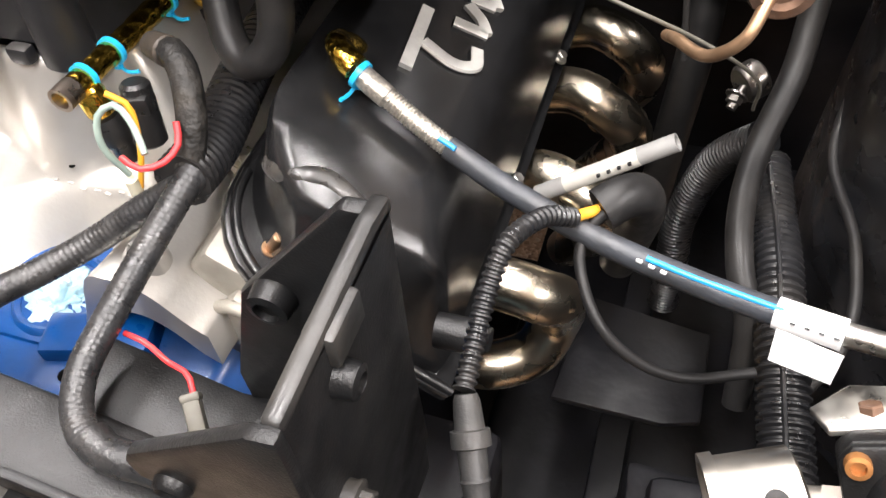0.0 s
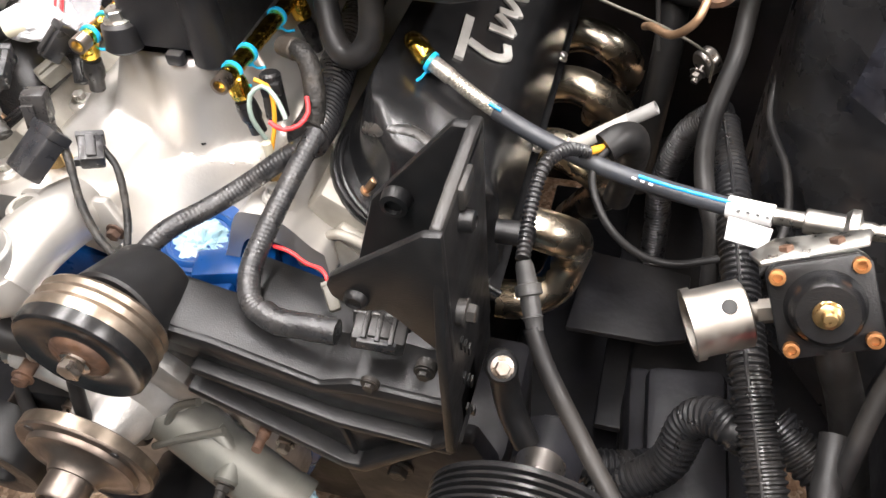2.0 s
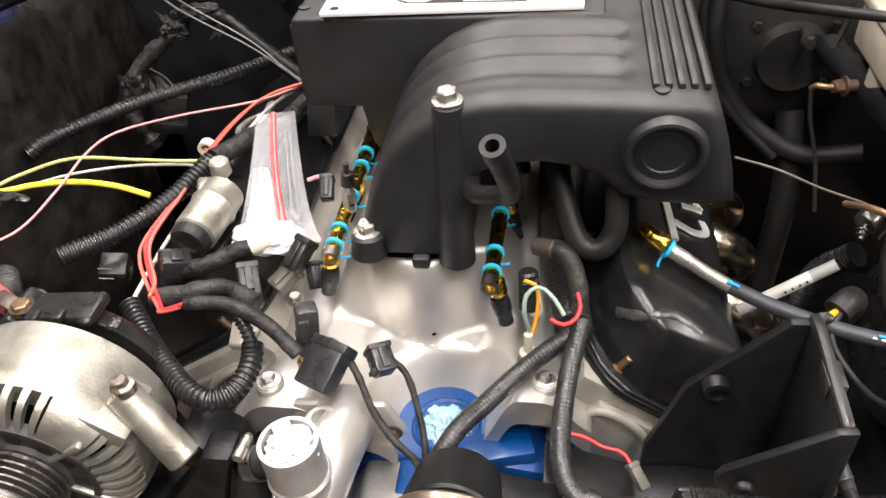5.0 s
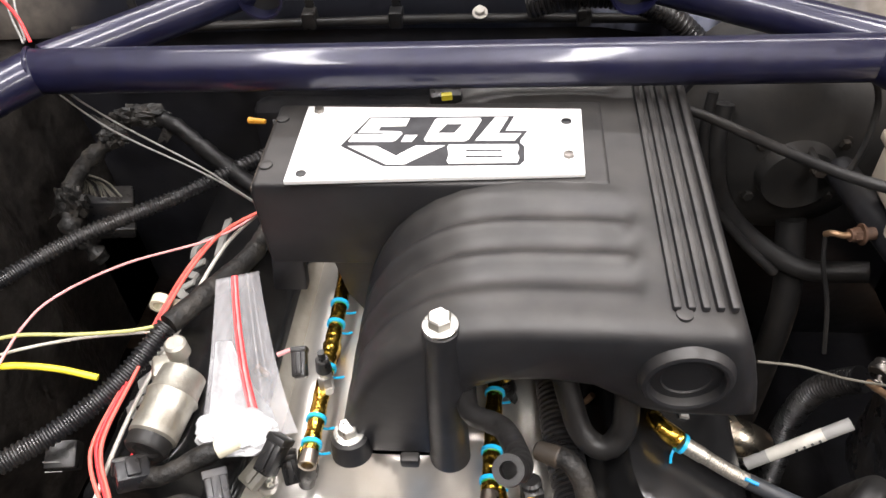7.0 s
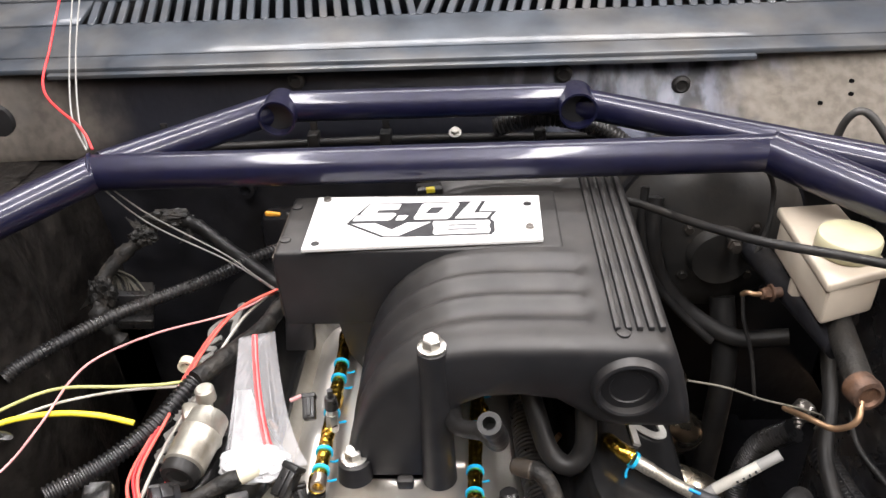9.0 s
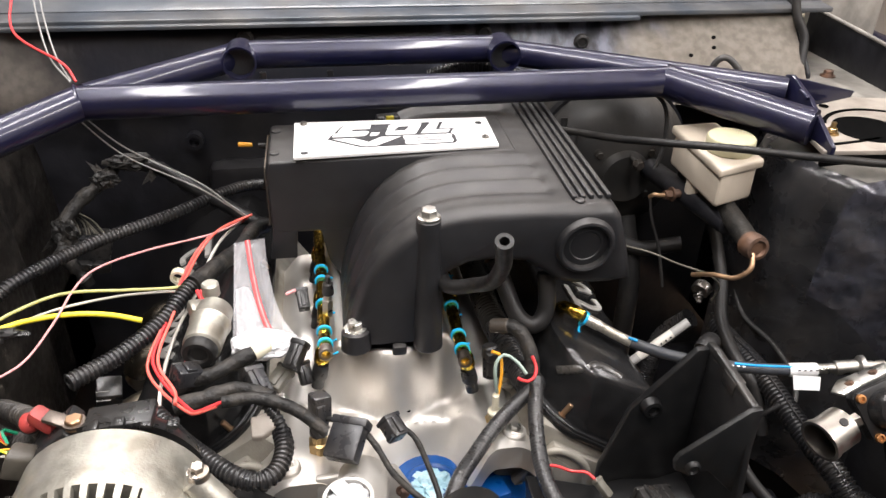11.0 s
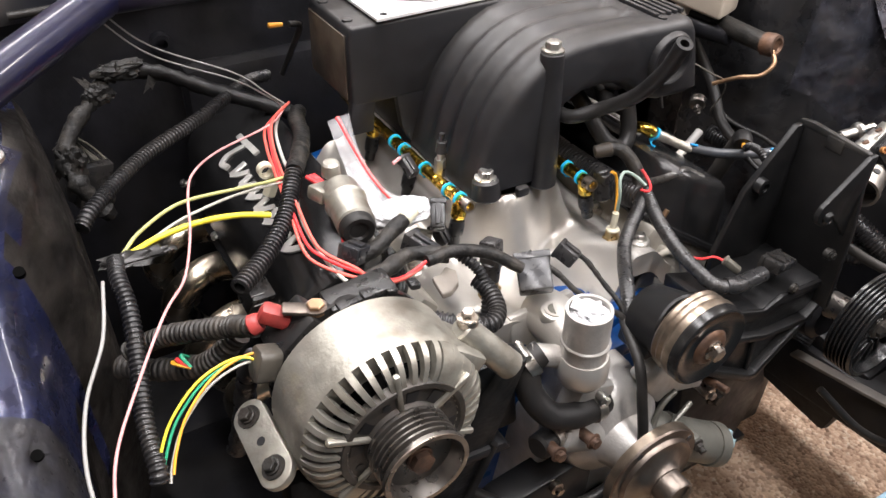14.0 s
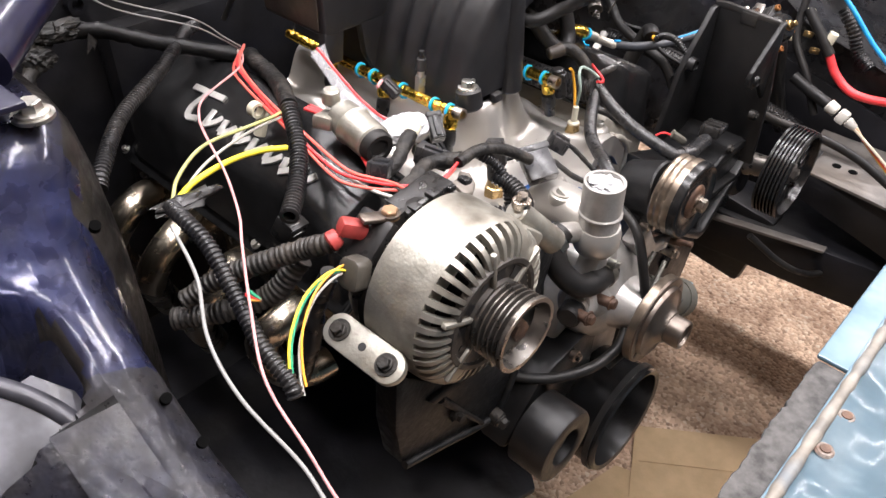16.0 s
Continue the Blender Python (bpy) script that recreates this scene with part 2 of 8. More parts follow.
DUST = (0.30, 0.26, 0.21)
M = {
    "plenum": mat("satin_black_coating", (0.014, 0.014, 0.0155), 0.44, 0, 0.15, 40, 0.0001, 1300, DUST, 0.012, 14, spec=0.42, rvar=0.05, top_dust_light=0.16),
    "cover": mat("black_wrinkle_coating", (0.010, 0.010, 0.0105), 0.24, 0, 0.2, 60, 0.0001, 900, DUST, 0.006, 12, spec=0.5, rvar=0.03),
    "coveredge": mat("cover_edge_highlight", (0.028, 0.027, 0.026), 0.30, 0, 0.3, 90, 0.0001, 600, DUST, 0.12, 60, spec=0.7),
    "cast": mat("black_cast_paint", (0.0080, 0.0080, 0.0084), 0.36, 0, 0.2, 50, 0.0002, 900, DUST, 0.010, 60, spec=0.34, rvar=0.05),
    "plastic": mat("black_plastic", (0.013, 0.013, 0.0135), 0.34, 0, 0.2, 60, 0.0001, 700, DUST, 0.04, 16, spec=0.45),
    "taped": mat("grey_taped_loom", (0.022, 0.022, 0.023), 0.32, 0, 0.3, 90, 0.0003, 500, DUST, 0.06, 30),
    "loom": mat("black_loom_plastic", (0.011, 0.011, 0.012), 0.34, 0, 0.2, 60, 0, 300, DUST, 0.05, 18),
    "rubber": mat("black_rubber", (0.013, 0.0125, 0.0125), 0.45, 0, 0.2, 50, 0.0001, 600, DUST, 0.05, 14, spec=0.3),
    "greyrubber": mat("grey_weathered_rubber", (0.034, 0.0335, 0.033), 0.5, 0, 0.2, 50, 0.0002, 600, DUST, 0.15, 14),
    "tape": mat("cloth_tape", (0.013, 0.0125, 0.012), 0.5, 0, 0.35, 80, 0.0016, 200, (0.10, 0.088, 0.074), 0.35, 55, spec=0.28),
    "alu": mat("cast_aluminium", (0.50, 0.49, 0.47), 0.42, 0.6, 0.12, 40, 0.0004, 320, (0.24, 0.21, 0.17), 0.55, 22),
    "alu_bright": mat("painted_bright_aluminium", (0.58, 0.56, 0.525), 0.40, 0.72, 0.05, 22, 0.00012, 320, (0.42, 0.36, 0.27), 0.4, 9, rvar=0.04),
    "alternator": mat("alternator_aluminium", (0.42, 0.405, 0.355), 0.43, 0.75, 0.14, 35, 0.0003, 350, (0.15, 0.125, 0.095), 0.65, 30),
    "steel": mat("machined_steel", (0.46, 0.41, 0.36), 0.32, 1.0, 0.15, 50, 0.0001, 500, (0.20, 0.13, 0.085), 0.55, 24),
    "zinc": mat("zinc_plate", (0.52, 0.51, 0.48), 0.36, 1.0, 0.15, 60, 0, 300, (0.34, 0.29, 0.21), 0.35, 30),
    "stainless": mat("stainless_header", (0.56, 0.50, 0.40), 0.27, 1.0, 0.10, 14, 0, 300, (0.36, 0.29, 0.20), 0.5, 12, rvar=0.05),
    "bronze": mat("worn_bronze_rim", (0.29, 0.24, 0.19), 0.33, 0.9, 0.25, 60, 0, 300, (0.10, 0.08, 0.06), 0.5, 40, rvar=0.05),
    "hubsteel": mat("rusty_hub_steel", (0.17, 0.145, 0.125), 0.38, 0.9, 0.2, 50, 0.0001, 300, (0.12, 0.08, 0.058), 0.6, 22, rvar=0.06),
    "rust": mat("rusty_steel", (0.10, 0.062, 0.045), 0.55, 0.5, 0.4, 90, 0.0004, 300, (0.22, 0.11, 0.055), 0.45, 60),
    "brass": mat("brass", (0.46, 0.33, 0.16), 0.32, 1.0, 0.15, 60, 0, 300, (0.25, 0.15, 0.06), 0.3, 30),
    "copperline": mat("copper_line", (0.33, 0.21, 0.125), 0.4, 0.8, 0.2, 60),
    "navy": mat("navy_metallic_paint", (0.0055, 0.0060, 0.027), 0.36, 0.25, 0.15, 60, 0.0001, 25, (0.045, 0.043, 0.065), 0.25, 9, coat=0.5, rvar=0.06),
    "apron": mat("navy_paint_scuffed", (0.034, 0.041, 0.118), 0.29, 0.35, 0.30, 34, 0.0010, 60, (0.050, 0.047, 0.050), 0.75, 9, coat=0.7, rvar=0.14),
    "bay": mat("black_bay_paint", (0.010, 0.010, 0.012), 0.42, 0, 0.35, 20, 0.0008, 60, (0.032, 0.030, 0.027), 0.4, 8, spec=0.22),
    "teal": mat("blue_grey_cowl", (0.050, 0.060, 0.075), 0.42, 0.1, 0.25, 15, 0, 90, (0.20, 0.18, 0.15), 0.35, 8, coat=0.3),
    "block": mat("blue_engine_paint", (0.002, 0.046, 0.19), 0.36, 0, 0.2, 30, 0.0002, 200, coat=0.15, spec=0.35),
    "iceblue": mat("pale_blue_paint", (0.13, 0.215, 0.275), 0.38, 0.1, 0.15, 14, 0.0010, 45, (0.30, 0.35, 0.37), 0.55, 14, coat=0.25),
    "white": mat("white_plate", (0.70, 0.70, 0.69), 0.35, 0, 0.04, 20, 0, 300, (0.6, 0.6, 0.58), 0.15, 20),
    "emblem": mat("dark_grey_emblem", (0.045, 0.045, 0.048), 0.6, 0, 0.15, 60, spec=0.1),
    # Print black, also painted into vents, sockets and holes as their inner dark.
    "ink_shade": mat("black_ink_and_shade", (0.015, 0.015, 0.016), 0.4, 0, 0.1, 30),
    "script": mat("raised_silver_script", (0.55, 0.54, 0.51), 0.42, 0.5, 0.12, 60, 0.0003, 500),
    "paper": mat("white_paper_towel", (0.50, 0.50, 0.51), 0.9, 0, 0.06, 60, 0.003, 160, (0.45, 0.50, 0.55), 0.5, 45),
    "bluepaper": mat("pale_blue_shop_towel", (0.30, 0.47, 0.54), 0.9, 0, 0.15, 60, 0.003, 160, (0.60, 0.66, 0.69), 0.6, 55),
    "gold": mat("gold_foil_tape", (0.84, 0.55, 0.08), 0.18, 1.0, 0.15, 120, 0.0022, 130, (0.40, 0.24, 0.03), 0.4, 70, rvar=0.08),
    "tie": mat("blue_zip_tie", (0.03, 0.48, 0.85), 0.35, 0, 0.1, 60),
    "red": mat("red_wire", (0.72, 0.045, 0.05), 0.4, 0, 0.1, 60),
    "dullred": mat("faded_red_rubber", (0.36, 0.045, 0.04), 0.5, 0, 0.2, 60, 0.0002, 300, (0.12, 0.04, 0.035), 0.4, 40),
    "salmon": mat("orange_red_wire", (0.74, 0.13, 0.10), 0.4, 0, 0.1, 60),
    "pink": mat("pink_wire", (0.62, 0.30, 0.30), 0.5, 0, 0.15, 60),
    "yellow": mat("yellow_wire", (0.85, 0.72, 0.04), 0.4, 0, 0.1, 60),
    "olive": mat("olive_wire", (0.42, 0.42, 0.16), 0.5, 0, 0.15, 60),
    "green": mat("green_wire", (0.04, 0.42, 0.22), 0.45, 0, 0.1, 60),
    "greygreen": mat("grey_green_sleeve", (0.30, 0.38, 0.33), 0.5, 0, 0.1, 60),
    "offwhite": mat("offwhite_wire", (0.52, 0.50, 0.45), 0.5, 0, 0.1, 60),
    "wiregrey": mat("grey_wire", (0.27, 0.265, 0.255), 0.5, 0, 0.1, 60),
    "orange": mat("orange_wire", (0.80, 0.38, 0.03), 0.4, 0, 0.1, 60),
    "tan": mat("tan_plastic", (0.55, 0.47, 0.36), 0.5, 0, 0.15, 40, 0.0004, 300),
    "ivory": mat("ivory_plastic", (0.66, 0.62, 0.48), 0.45, 0, 0.1, 30, 0, 300, (0.45, 0.38, 0.25), 0.3, 20),
    "conn": mat("grey_black_connector", (0.018, 0.0185, 0.021), 0.33, 0, 0.15, 60, 0, 300, DUST, 0.1, 20),
    "conngrey": mat("grey_connector", (0.13, 0.122, 0.10), 0.5, 0, 0.2, 60, 0, 300, (0.08, 0.07, 0.058), 0.4, 25),
    "reservoir": mat("yellowed_reservoir_plastic", (0.50, 0.44, 0.36), 0.4, 0, 0.08, 20, 0, 300, (0.30, 0.24, 0.17), 0.4, 14),
    "cap": mat("cream_cap", (0.44, 0.41, 0.27), 0.45, 0, 0.06, 40),
    "sleeve": mat("blue_grey_line_sleeve", (0.034, 0.036, 0.040), 0.42, 0, 0.2, 60, 0.0002, 400, (0.04, 0.05, 0.07), 0.3, 30),
    "stripe": mat("bright_blue_stripe", (0.02, 0.28, 0.62), 0.4, 0, 0.1, 60),
    "label": mat("white_label", (0.80, 0.80, 0.80), 0.5, 0, 0.05, 30),
    "braid": mat("braided_steel", (0.56, 0.53, 0.47), 0.42, 0.9, 0.22, 500, 0.0003, 700),
    "cowl": cowl_paint(),
    "floor": gravel(),
    "sidedust": mat("thin_dust_on_black", (0.017, 0.0165, 0.016), 0.5, 0, 0.3, 14, 0.0004, 80, (0.070, 0.062, 0.053), 0.5, 9, spec=0.35),
    "railgrey": mat("dusty_grey_rail", (0.20, 0.185, 0.165), 0.7, 0, 0.3, 30, 0.0006, 160, (0.09, 0.08, 0.07), 0.6, 12),
    "shadeblack": mat("shaded_tape_black", (0.008, 0.008, 0.0085), 0.42, 0, 0.3, 60, 0.0006, 200, (0.03, 0.028, 0.025), 0.3, 30, spec=0.3),
    "oilplug": mat("oily_brown_grey_plug", (0.060, 0.054, 0.044), 0.45, 0, 0.3, 60, 0.0002, 300, (0.03, 0.027, 0.022), 0.5, 30),
    "dustyloom": mat("dusty_brown_loom", (0.022, 0.0195, 0.017), 0.5, 0, 0.4, 60, 0.0006, 200, (0.075, 0.062, 0.048), 0.5, 40),
    "beige": mat("dusty_beige_plate", (0.34, 0.305, 0.265), 0.5, 0.2, 0.2, 22, 0.0004, 150, (0.17, 0.145, 0.12), 0.5, 14),
    "card": mat("brown_cardboard", (0.60, 0.43, 0.25), 0.85, 0, 0.08, 25, 0.0003, 200, (0.38, 0.26, 0.15), 0.2, 6),
    "headcast": mat("sand_cast_aluminium", (0.34, 0.32, 0.28), 0.6, 0.4, 0.12, 40, 0.0003, 500, (0.28, 0.25, 0.2), 0.4, 16),
    "pumpcast": mat("dull_grimy_pump_casting", (0.14, 0.138, 0.12), 0.47, 0.4, 0.15, 40, 0.00015, 260, (0.10, 0.09, 0.075), 0.6, 20),
    "pulley": mat("dark_worn_pulley_steel", (0.20, 0.185, 0.17), 0.34, 0.9, 0.2, 60, 0, 300, (0.05, 0.045, 0.04), 0.6, 30),
    "grime": mat("brown_black_grime", (0.022, 0.0195, 0.018), 0.42, 0.05, 0.45, 60, 0.0012, 90, (0.075, 0.066, 0.058), 0.6, 26, coat=0.15, rvar=0.14, spec=0.45),
    "wingscuff": mat("scuffed_grey_navy_paint", (0.030, 0.031, 0.046), 0.42, 0.15, 0.45, 70, 0.0012, 80, (0.080, 0.074, 0.070), 0.7, 16, coat=0.08, rvar=0.16),
    "wrinkle": mat("buckled_wing_reflections", (0.085, 0.087, 0.110), 0.26, 0.5, 0.4, 30, 0.012, 22, (0.22, 0.21, 0.22), 0.6, 26, coat=0.5, spec=0.7),
    "dusty": mat("dusty_black_wing", (0.038, 0.0385, 0.043), 0.30, 0.2, 0.4, 20, 0.004, 24, (0.10, 0.095, 0.09), 0.5, 16, coat=0.55, spec=0.6),
    "castiron": mat("dusty_cast_iron", (0.015, 0.0138, 0.012), 0.55, 0.2, 0.4, 40, 0.0008, 300, (0.055, 0.042, 0.032), 0.4, 25),
    "topdust": mat("dusty_grey_panel", (0.25, 0.235, 0.21), 0.5, 0.1, 0.35, 16, 0.0012, 50, (0.07, 0.065, 0.06), 0.8, 12),
    "speckle": mat("chipped_seal_strip", (0.050, 0.048, 0.046), 0.7, 0, 0.5, 120, 0.0020, 90, (0.11, 0.105, 0.10), 0.5, 40),
    "seam": mat("weathered_beige_seam", (0.22, 0.20, 0.17), 0.55, 0, 0.3, 50, 0.0006, 120, (0.14, 0.17, 0.20), 0.6, 30),
    "stain": mat("pale_rust_stain", (0.22, 0.19, 0.165), 0.6, 0, 0.4, 200, 0.0003, 300, (0.15, 0.075, 0.045), 0.8, 160),
    "nickel": mat("brushed_nickel", (0.36, 0.335, 0.30), 0.40, 1.0, 0.08, 40, 0, 300, (0.26, 0.22, 0.18), 0.4, 14),
    "screwrust": mat("orange_rusted_screw", (0.38, 0.17, 0.055), 0.42, 0.6, 0.3, 120, 0.0003, 300, (0.14, 0.06, 0.03), 0.5, 60),
    # Flat black laid over surfaces: the dark inside holes is painted.
    "void": mat("painted_hole_dark", (0.004, 0.004, 0.004), 0.95, 0, 0.1, 30, spec=0.0),
    "edge": mat("worn_lit_cast_edge", (0.016, 0.0158, 0.0155), 0.40, 0, 0.25, 60, 0.0001, 500, DUST, 0.10, 20),
    "plate": mat("dusty_steel_plate", (0.125, 0.115, 0.105), 0.5, 0.3, 0.2, 25, 0.0003, 200, (0.2, 0.17, 0.14), 0.5, 9),
    "sidetan": mat("mottled_tan_brown", (0.065, 0.050, 0.036), 0.5, 0, 0.4, 25, 0.0003, 300, (0.018, 0.018, 0.018), 0.6, 14),
    "wingpanel": mat("grey_scratched_panel", (0.050, 0.050, 0.060), 0.40, 0.2, 0.5, 40, 0.0010, 40, (0.022, 0.023, 0.028), 0.9, 24, coat=0.1),
    "ceiling": mat("pale_workshop_ceiling", (0.74, 0.73, 0.70), 0.8, 0, 0.05, 3),
    "darkwall": mat("unseen_wall_dark", (0.13, 0.125, 0.12), 0.7, 0, 0.2, 3),
    "grimyface": mat("oily_grey_casting", (0.050, 0.046, 0.041), 0.5, 0.35, 0.3, 50, 0.0003, 300, (0.12, 0.10, 0.085), 0.4, 30),
    "wall": mat("plain_workshop_wall", (0.52, 0.505, 0.48), 0.8, 0, 0.1, 3),
    "tubewhite": mat("tube_housing", (0.8, 0.8, 0.8), 0.5, 0, 0.03, 10),
}


def clear(name, tint, rough, alpha):
    m = bpy.data.materials.new(name)
    m.use_nodes = True
    nt = m.node_tree
    b = nt.nodes["Principled BSDF"]
    b.inputs["Base Color"].default_value = (*tint, 1)
    b.inputs["Roughness"].default_value = rough
    b.inputs["IOR"].default_value = 1.45
    b.inputs["Alpha"].default_value = alpha
    return m


M["bag"] = clear("clear_bag_film", (0.92, 0.91, 0.94), 0.16, 0.13)
M["glass"] = clear("dark_windscreen_glass", (0.03, 0.035, 0.04), 0.05, 0.9)


# ---- builders (world coordinates) ----
X, Y, Z = Vector((1, 0, 0)), Vector((0, 1, 0)), Vector((0, 0, 1))
PLACE = {}


def thing(name, label, category, at, group="", kind=""):
    ob = new(name)
    ob.location = at
    ob.empty_display_size = 0.02
    PLACE[ob] = Vector(at)
    return tagged(ob, label, category, group, kind)


def solid(name, bm, material, at, smooth=38):
    bmesh.ops.translate(bm, verts=bm.verts, vec=-Vector(at))
    bmesh.ops.recalc_face_normals(bm, faces=bm.faces)
    me = bpy.data.meshes.new(name)
    bm.to_mesh(me)
    bm.free()
    me.materials.append(M[material])
    me.polygons.foreach_set("use_smooth", [True] * len(me.polygons))
    me.set_sharp_from_angle(angle=radians(smooth))
    ob = new(name, me)
    return ob


def part(name, bm, material, parent, label="", smooth=38):
    at = PLACE[parent]
    ob = solid(name, bm, material, at, smooth)
    ob.parent = parent
    PLACE[ob] = at
    if label:
        tagged(ob, label)
    return ob


def lone(name, bm, material, label, category, at, group="", kind="", smooth=38):
    ob = solid(name, bm, material, at, smooth)
    ob.location = at
    PLACE[ob] = Vector(at)
    return tagged(ob, label, category, group, kind)


def join(*bms):
    out = bms[0]
    for b in bms[1:]:
        me = bpy.data.meshes.new("tmp")
        b.to_mesh(me)
        b.free()
        out.from_mesh(me)
        bpy.data.meshes.remove(me)
    return out


def frame_of(axis):
    a = Vector(axis).normalized()
    u = a.cross(Z if abs(a.z) < 0.9 else X).normalized()
    return a, u, a.cross(u)


def bevel(bm, w, seg=2, sharp=25):
    if w > 0:
        es = [e for e in bm.edges if len(e.link_faces) == 2 and e.calc_face_angle(0) > radians(sharp)]
        bmesh.ops.bevel(bm, geom=es, offset=w, segments=seg, affect="EDGES", profile=0.5, clamp_overlap=True)
    return bm


def box(c, s, turn=(0, 0, 0), w=0.0, seg=2):
    bm = bmesh.new()
    bmesh.ops.create_cube(bm, size=1)
    bmesh.ops.scale(bm, vec=s, verts=bm.verts)
    bevel(bm, w, seg)
    bmesh.ops.transform(bm, matrix=pose(*c, *turn), verts=bm.verts)
    return bm


def lathe(p, axis, profile, seg=28):
    """Turned solid: profile rows of (distance along axis, radius)."""
    a, u, v = frame_of(axis)
    p = Vector(p)
    bm = bmesh.new()
    rings = []
    for h, r in profile:
        if r < 1e-6:
            rings.append([bm.verts.new(p + a * h)])
        else:
            rings.append([bm.verts.new(p + a * h + (u * math.cos(t) + v * math.sin(t)) * r)
                          for t in (2 * math.pi * i / seg for i in range(seg))])
    for A, B in zip(rings, rings[1:]):
        for i in range(seg):
            j = (i + 1) % seg
            if len(A) == 1 and len(B) > 1:
                bm.faces.new((A[0], B[i], B[j]))
            elif len(B) == 1 and len(A) > 1:
                bm.faces.new((A[i], A[j], B[0]))
            elif len(A) > 1:
                bm.faces.new((A[i], A[j], B[j], B[i]))
    for R in (rings[0], rings[-1]):
        if len(R) > 1:
            bm.faces.new(R)
    return bm


def rod(p0, p1, r0, r1=None, seg=20, w=0.0):
    p0, p1 = Vector(p0), Vector(p1)
    L = (p1 - p0).length
    r1 = r0 if r1 is None else r1
    if w:
        prof = [(0, r0 - w), (w, r0), (L - w, r1), (L, r1 - w)]
    else:
        prof = [(0, r0), (L, r1)]
    return lathe(p0, p1 - p0, prof, seg)


def pipe(p0, p1, ro, ri, seg=24):
    """Open tube with wall thickness."""
    p0, p1 = Vector(p0), Vector(p1)
    L = (p1 - p0).length
    a, u, v = frame_of(p1 - p0)
    bm = bmesh.new()
    rings = [[bm.verts.new(p0 + a * h + (u * math.cos(t) + v * math.sin(t)) * r)
              for t in (2 * math.pi * i / seg for i in range(seg))] for h, r in ((0, ro), (L, ro), (L, ri), (0, ri))]
    for k in range(4):
        A, B = rings[k], rings[(k + 1) % 4]
        for i in range(seg):
            j = (i + 1) % seg
            bm.faces.new((A[i], A[j], B[j], B[i]))
    return bm


def spline(pts, step):
    """Smooth line through the points, cut at even steps."""
    P = [Vector(p) for p in pts]
    if len(P) == 2:
        fine = [P[0].lerp(P[1], i / 40) for i in range(41)]
    else:
        P = [2 * P[0] - P[1]] + P + [2 * P[-1] - P[-2]]
        fine = []
        for i in range(1, len(P) - 2):
            a, b, c, d = P[i - 1:i + 3]
            for k in range(24):
                t = k / 24
                fine.append(0.5 * (2 * b + (c - a) * t + (2 * a - 5 * b + 4 * c - d) * t * t + (3 * b - a - 3 * c + d) * t ** 3))
        fine.append(P[-2])
    out, run = [fine[0]], 0.0
    for a, b in zip(fine, fine[1:]):
        d = (b - a).length
        while run + d >= step:
            f = (step - run) / max(d, 1e-9)
            a = a.lerp(b, f)
            d = (b - a).length
            out.append(a)
            run = 0.0
        run += d
    if (out[-1] - fine[-1]).length > step * 0.3:
        out.append(fine[-1])
    return out


def hose(pts, r, seg=12, step=0.006, rib=0.0, pitch=0.004, wobble=0.0, hollow=False):
    """A round hose or wire through the points; rib: height of its convolutions."""
    if rib:
        step = pitch / 4
    line = spline(pts, step)
    bm = bmesh.new()
    u = None
    rings = []
    for i, p in enumerate(line):
        t = (line[min(i + 1, len(line) - 1)] - line[max(i - 1, 0)]).normalized()
        if u is None:
            _, u, _ = frame_of(t)
        u = (u - t * u.dot(t)).normalized()
        v = t.cross(u)
        rr = r
        if rib:
            rr = r - rib * (0.0, 0.0, 1.0, 1.0)[i % 4]
        if wobble:
            rr *= 1 + wobble * noise.noise(p * 160)
        rings.append([bm.verts.new(p + (u * math.cos(a) + v * math.sin(a)) * rr)
                      for a in (2 * math.pi * k / seg for k in range(seg))])
    for A, B in zip(rings, rings[1:]):
        for k in range(seg):
            j = (k + 1) % seg
            bm.faces.new((A[k], A[j], B[j], B[k]))
    if hollow:
        for R, d in ((rings[0], line[1] - line[0]), (rings[-1], line[-2] - line[-1])):
            c = sum((q.co for q in R), Vector()) / seg
            inner = [bm.verts.new(c + (q.co - c) * 0.72) for q in R]
            deep = [bm.verts.new(q.co + d.normalized() * r * 1.6) for q in inner]
            for k in range(seg):
                j = (k + 1) % seg
                bm.faces.new((R[k], R[j], inner[j], inner[k]))
                bm.faces.new((inner[k], inner[j], deep[j], deep[k]))
            bm.faces.new(deep)
    else:
        bm.faces.new(rings[0])
        bm.faces.new(rings[-1])
    return bm


def prism(outline, o, u, v, d, w=0.0, seg=2):
    """A plate with the outline (rows of two numbers along u and v from o), as thick as the vector d."""
    o, u, v, d = Vector(o), Vector(u), Vector(v), Vector(d)
    bm = bmesh.new()
    a = [bm.verts.new(o + u * p + v * q) for p, q in outline]
    b = [bm.verts.new(o + u * p + v * q + d) for p, q in outline]
    bm.faces.new(a)
    bm.faces.new(b)
    for i in range(len(a)):
        j = (i + 1) % len(a)
        bm.faces.new((a[i], a[j], b[j], b[i]))
    bmesh.ops.recalc_face_normals(bm, faces=bm.faces)
    return bevel(bm, w, seg)


def circle(cx, cy, r, a0=0, a1=360, n=16):
    return [(cx + r * math.cos(radians(a0 + (a1 - a0) * i / n)), cy + r * math.sin(radians(a0 + (a1 - a0) * i / n)))
            for i in range(n + (a1 - a0 < 360))]


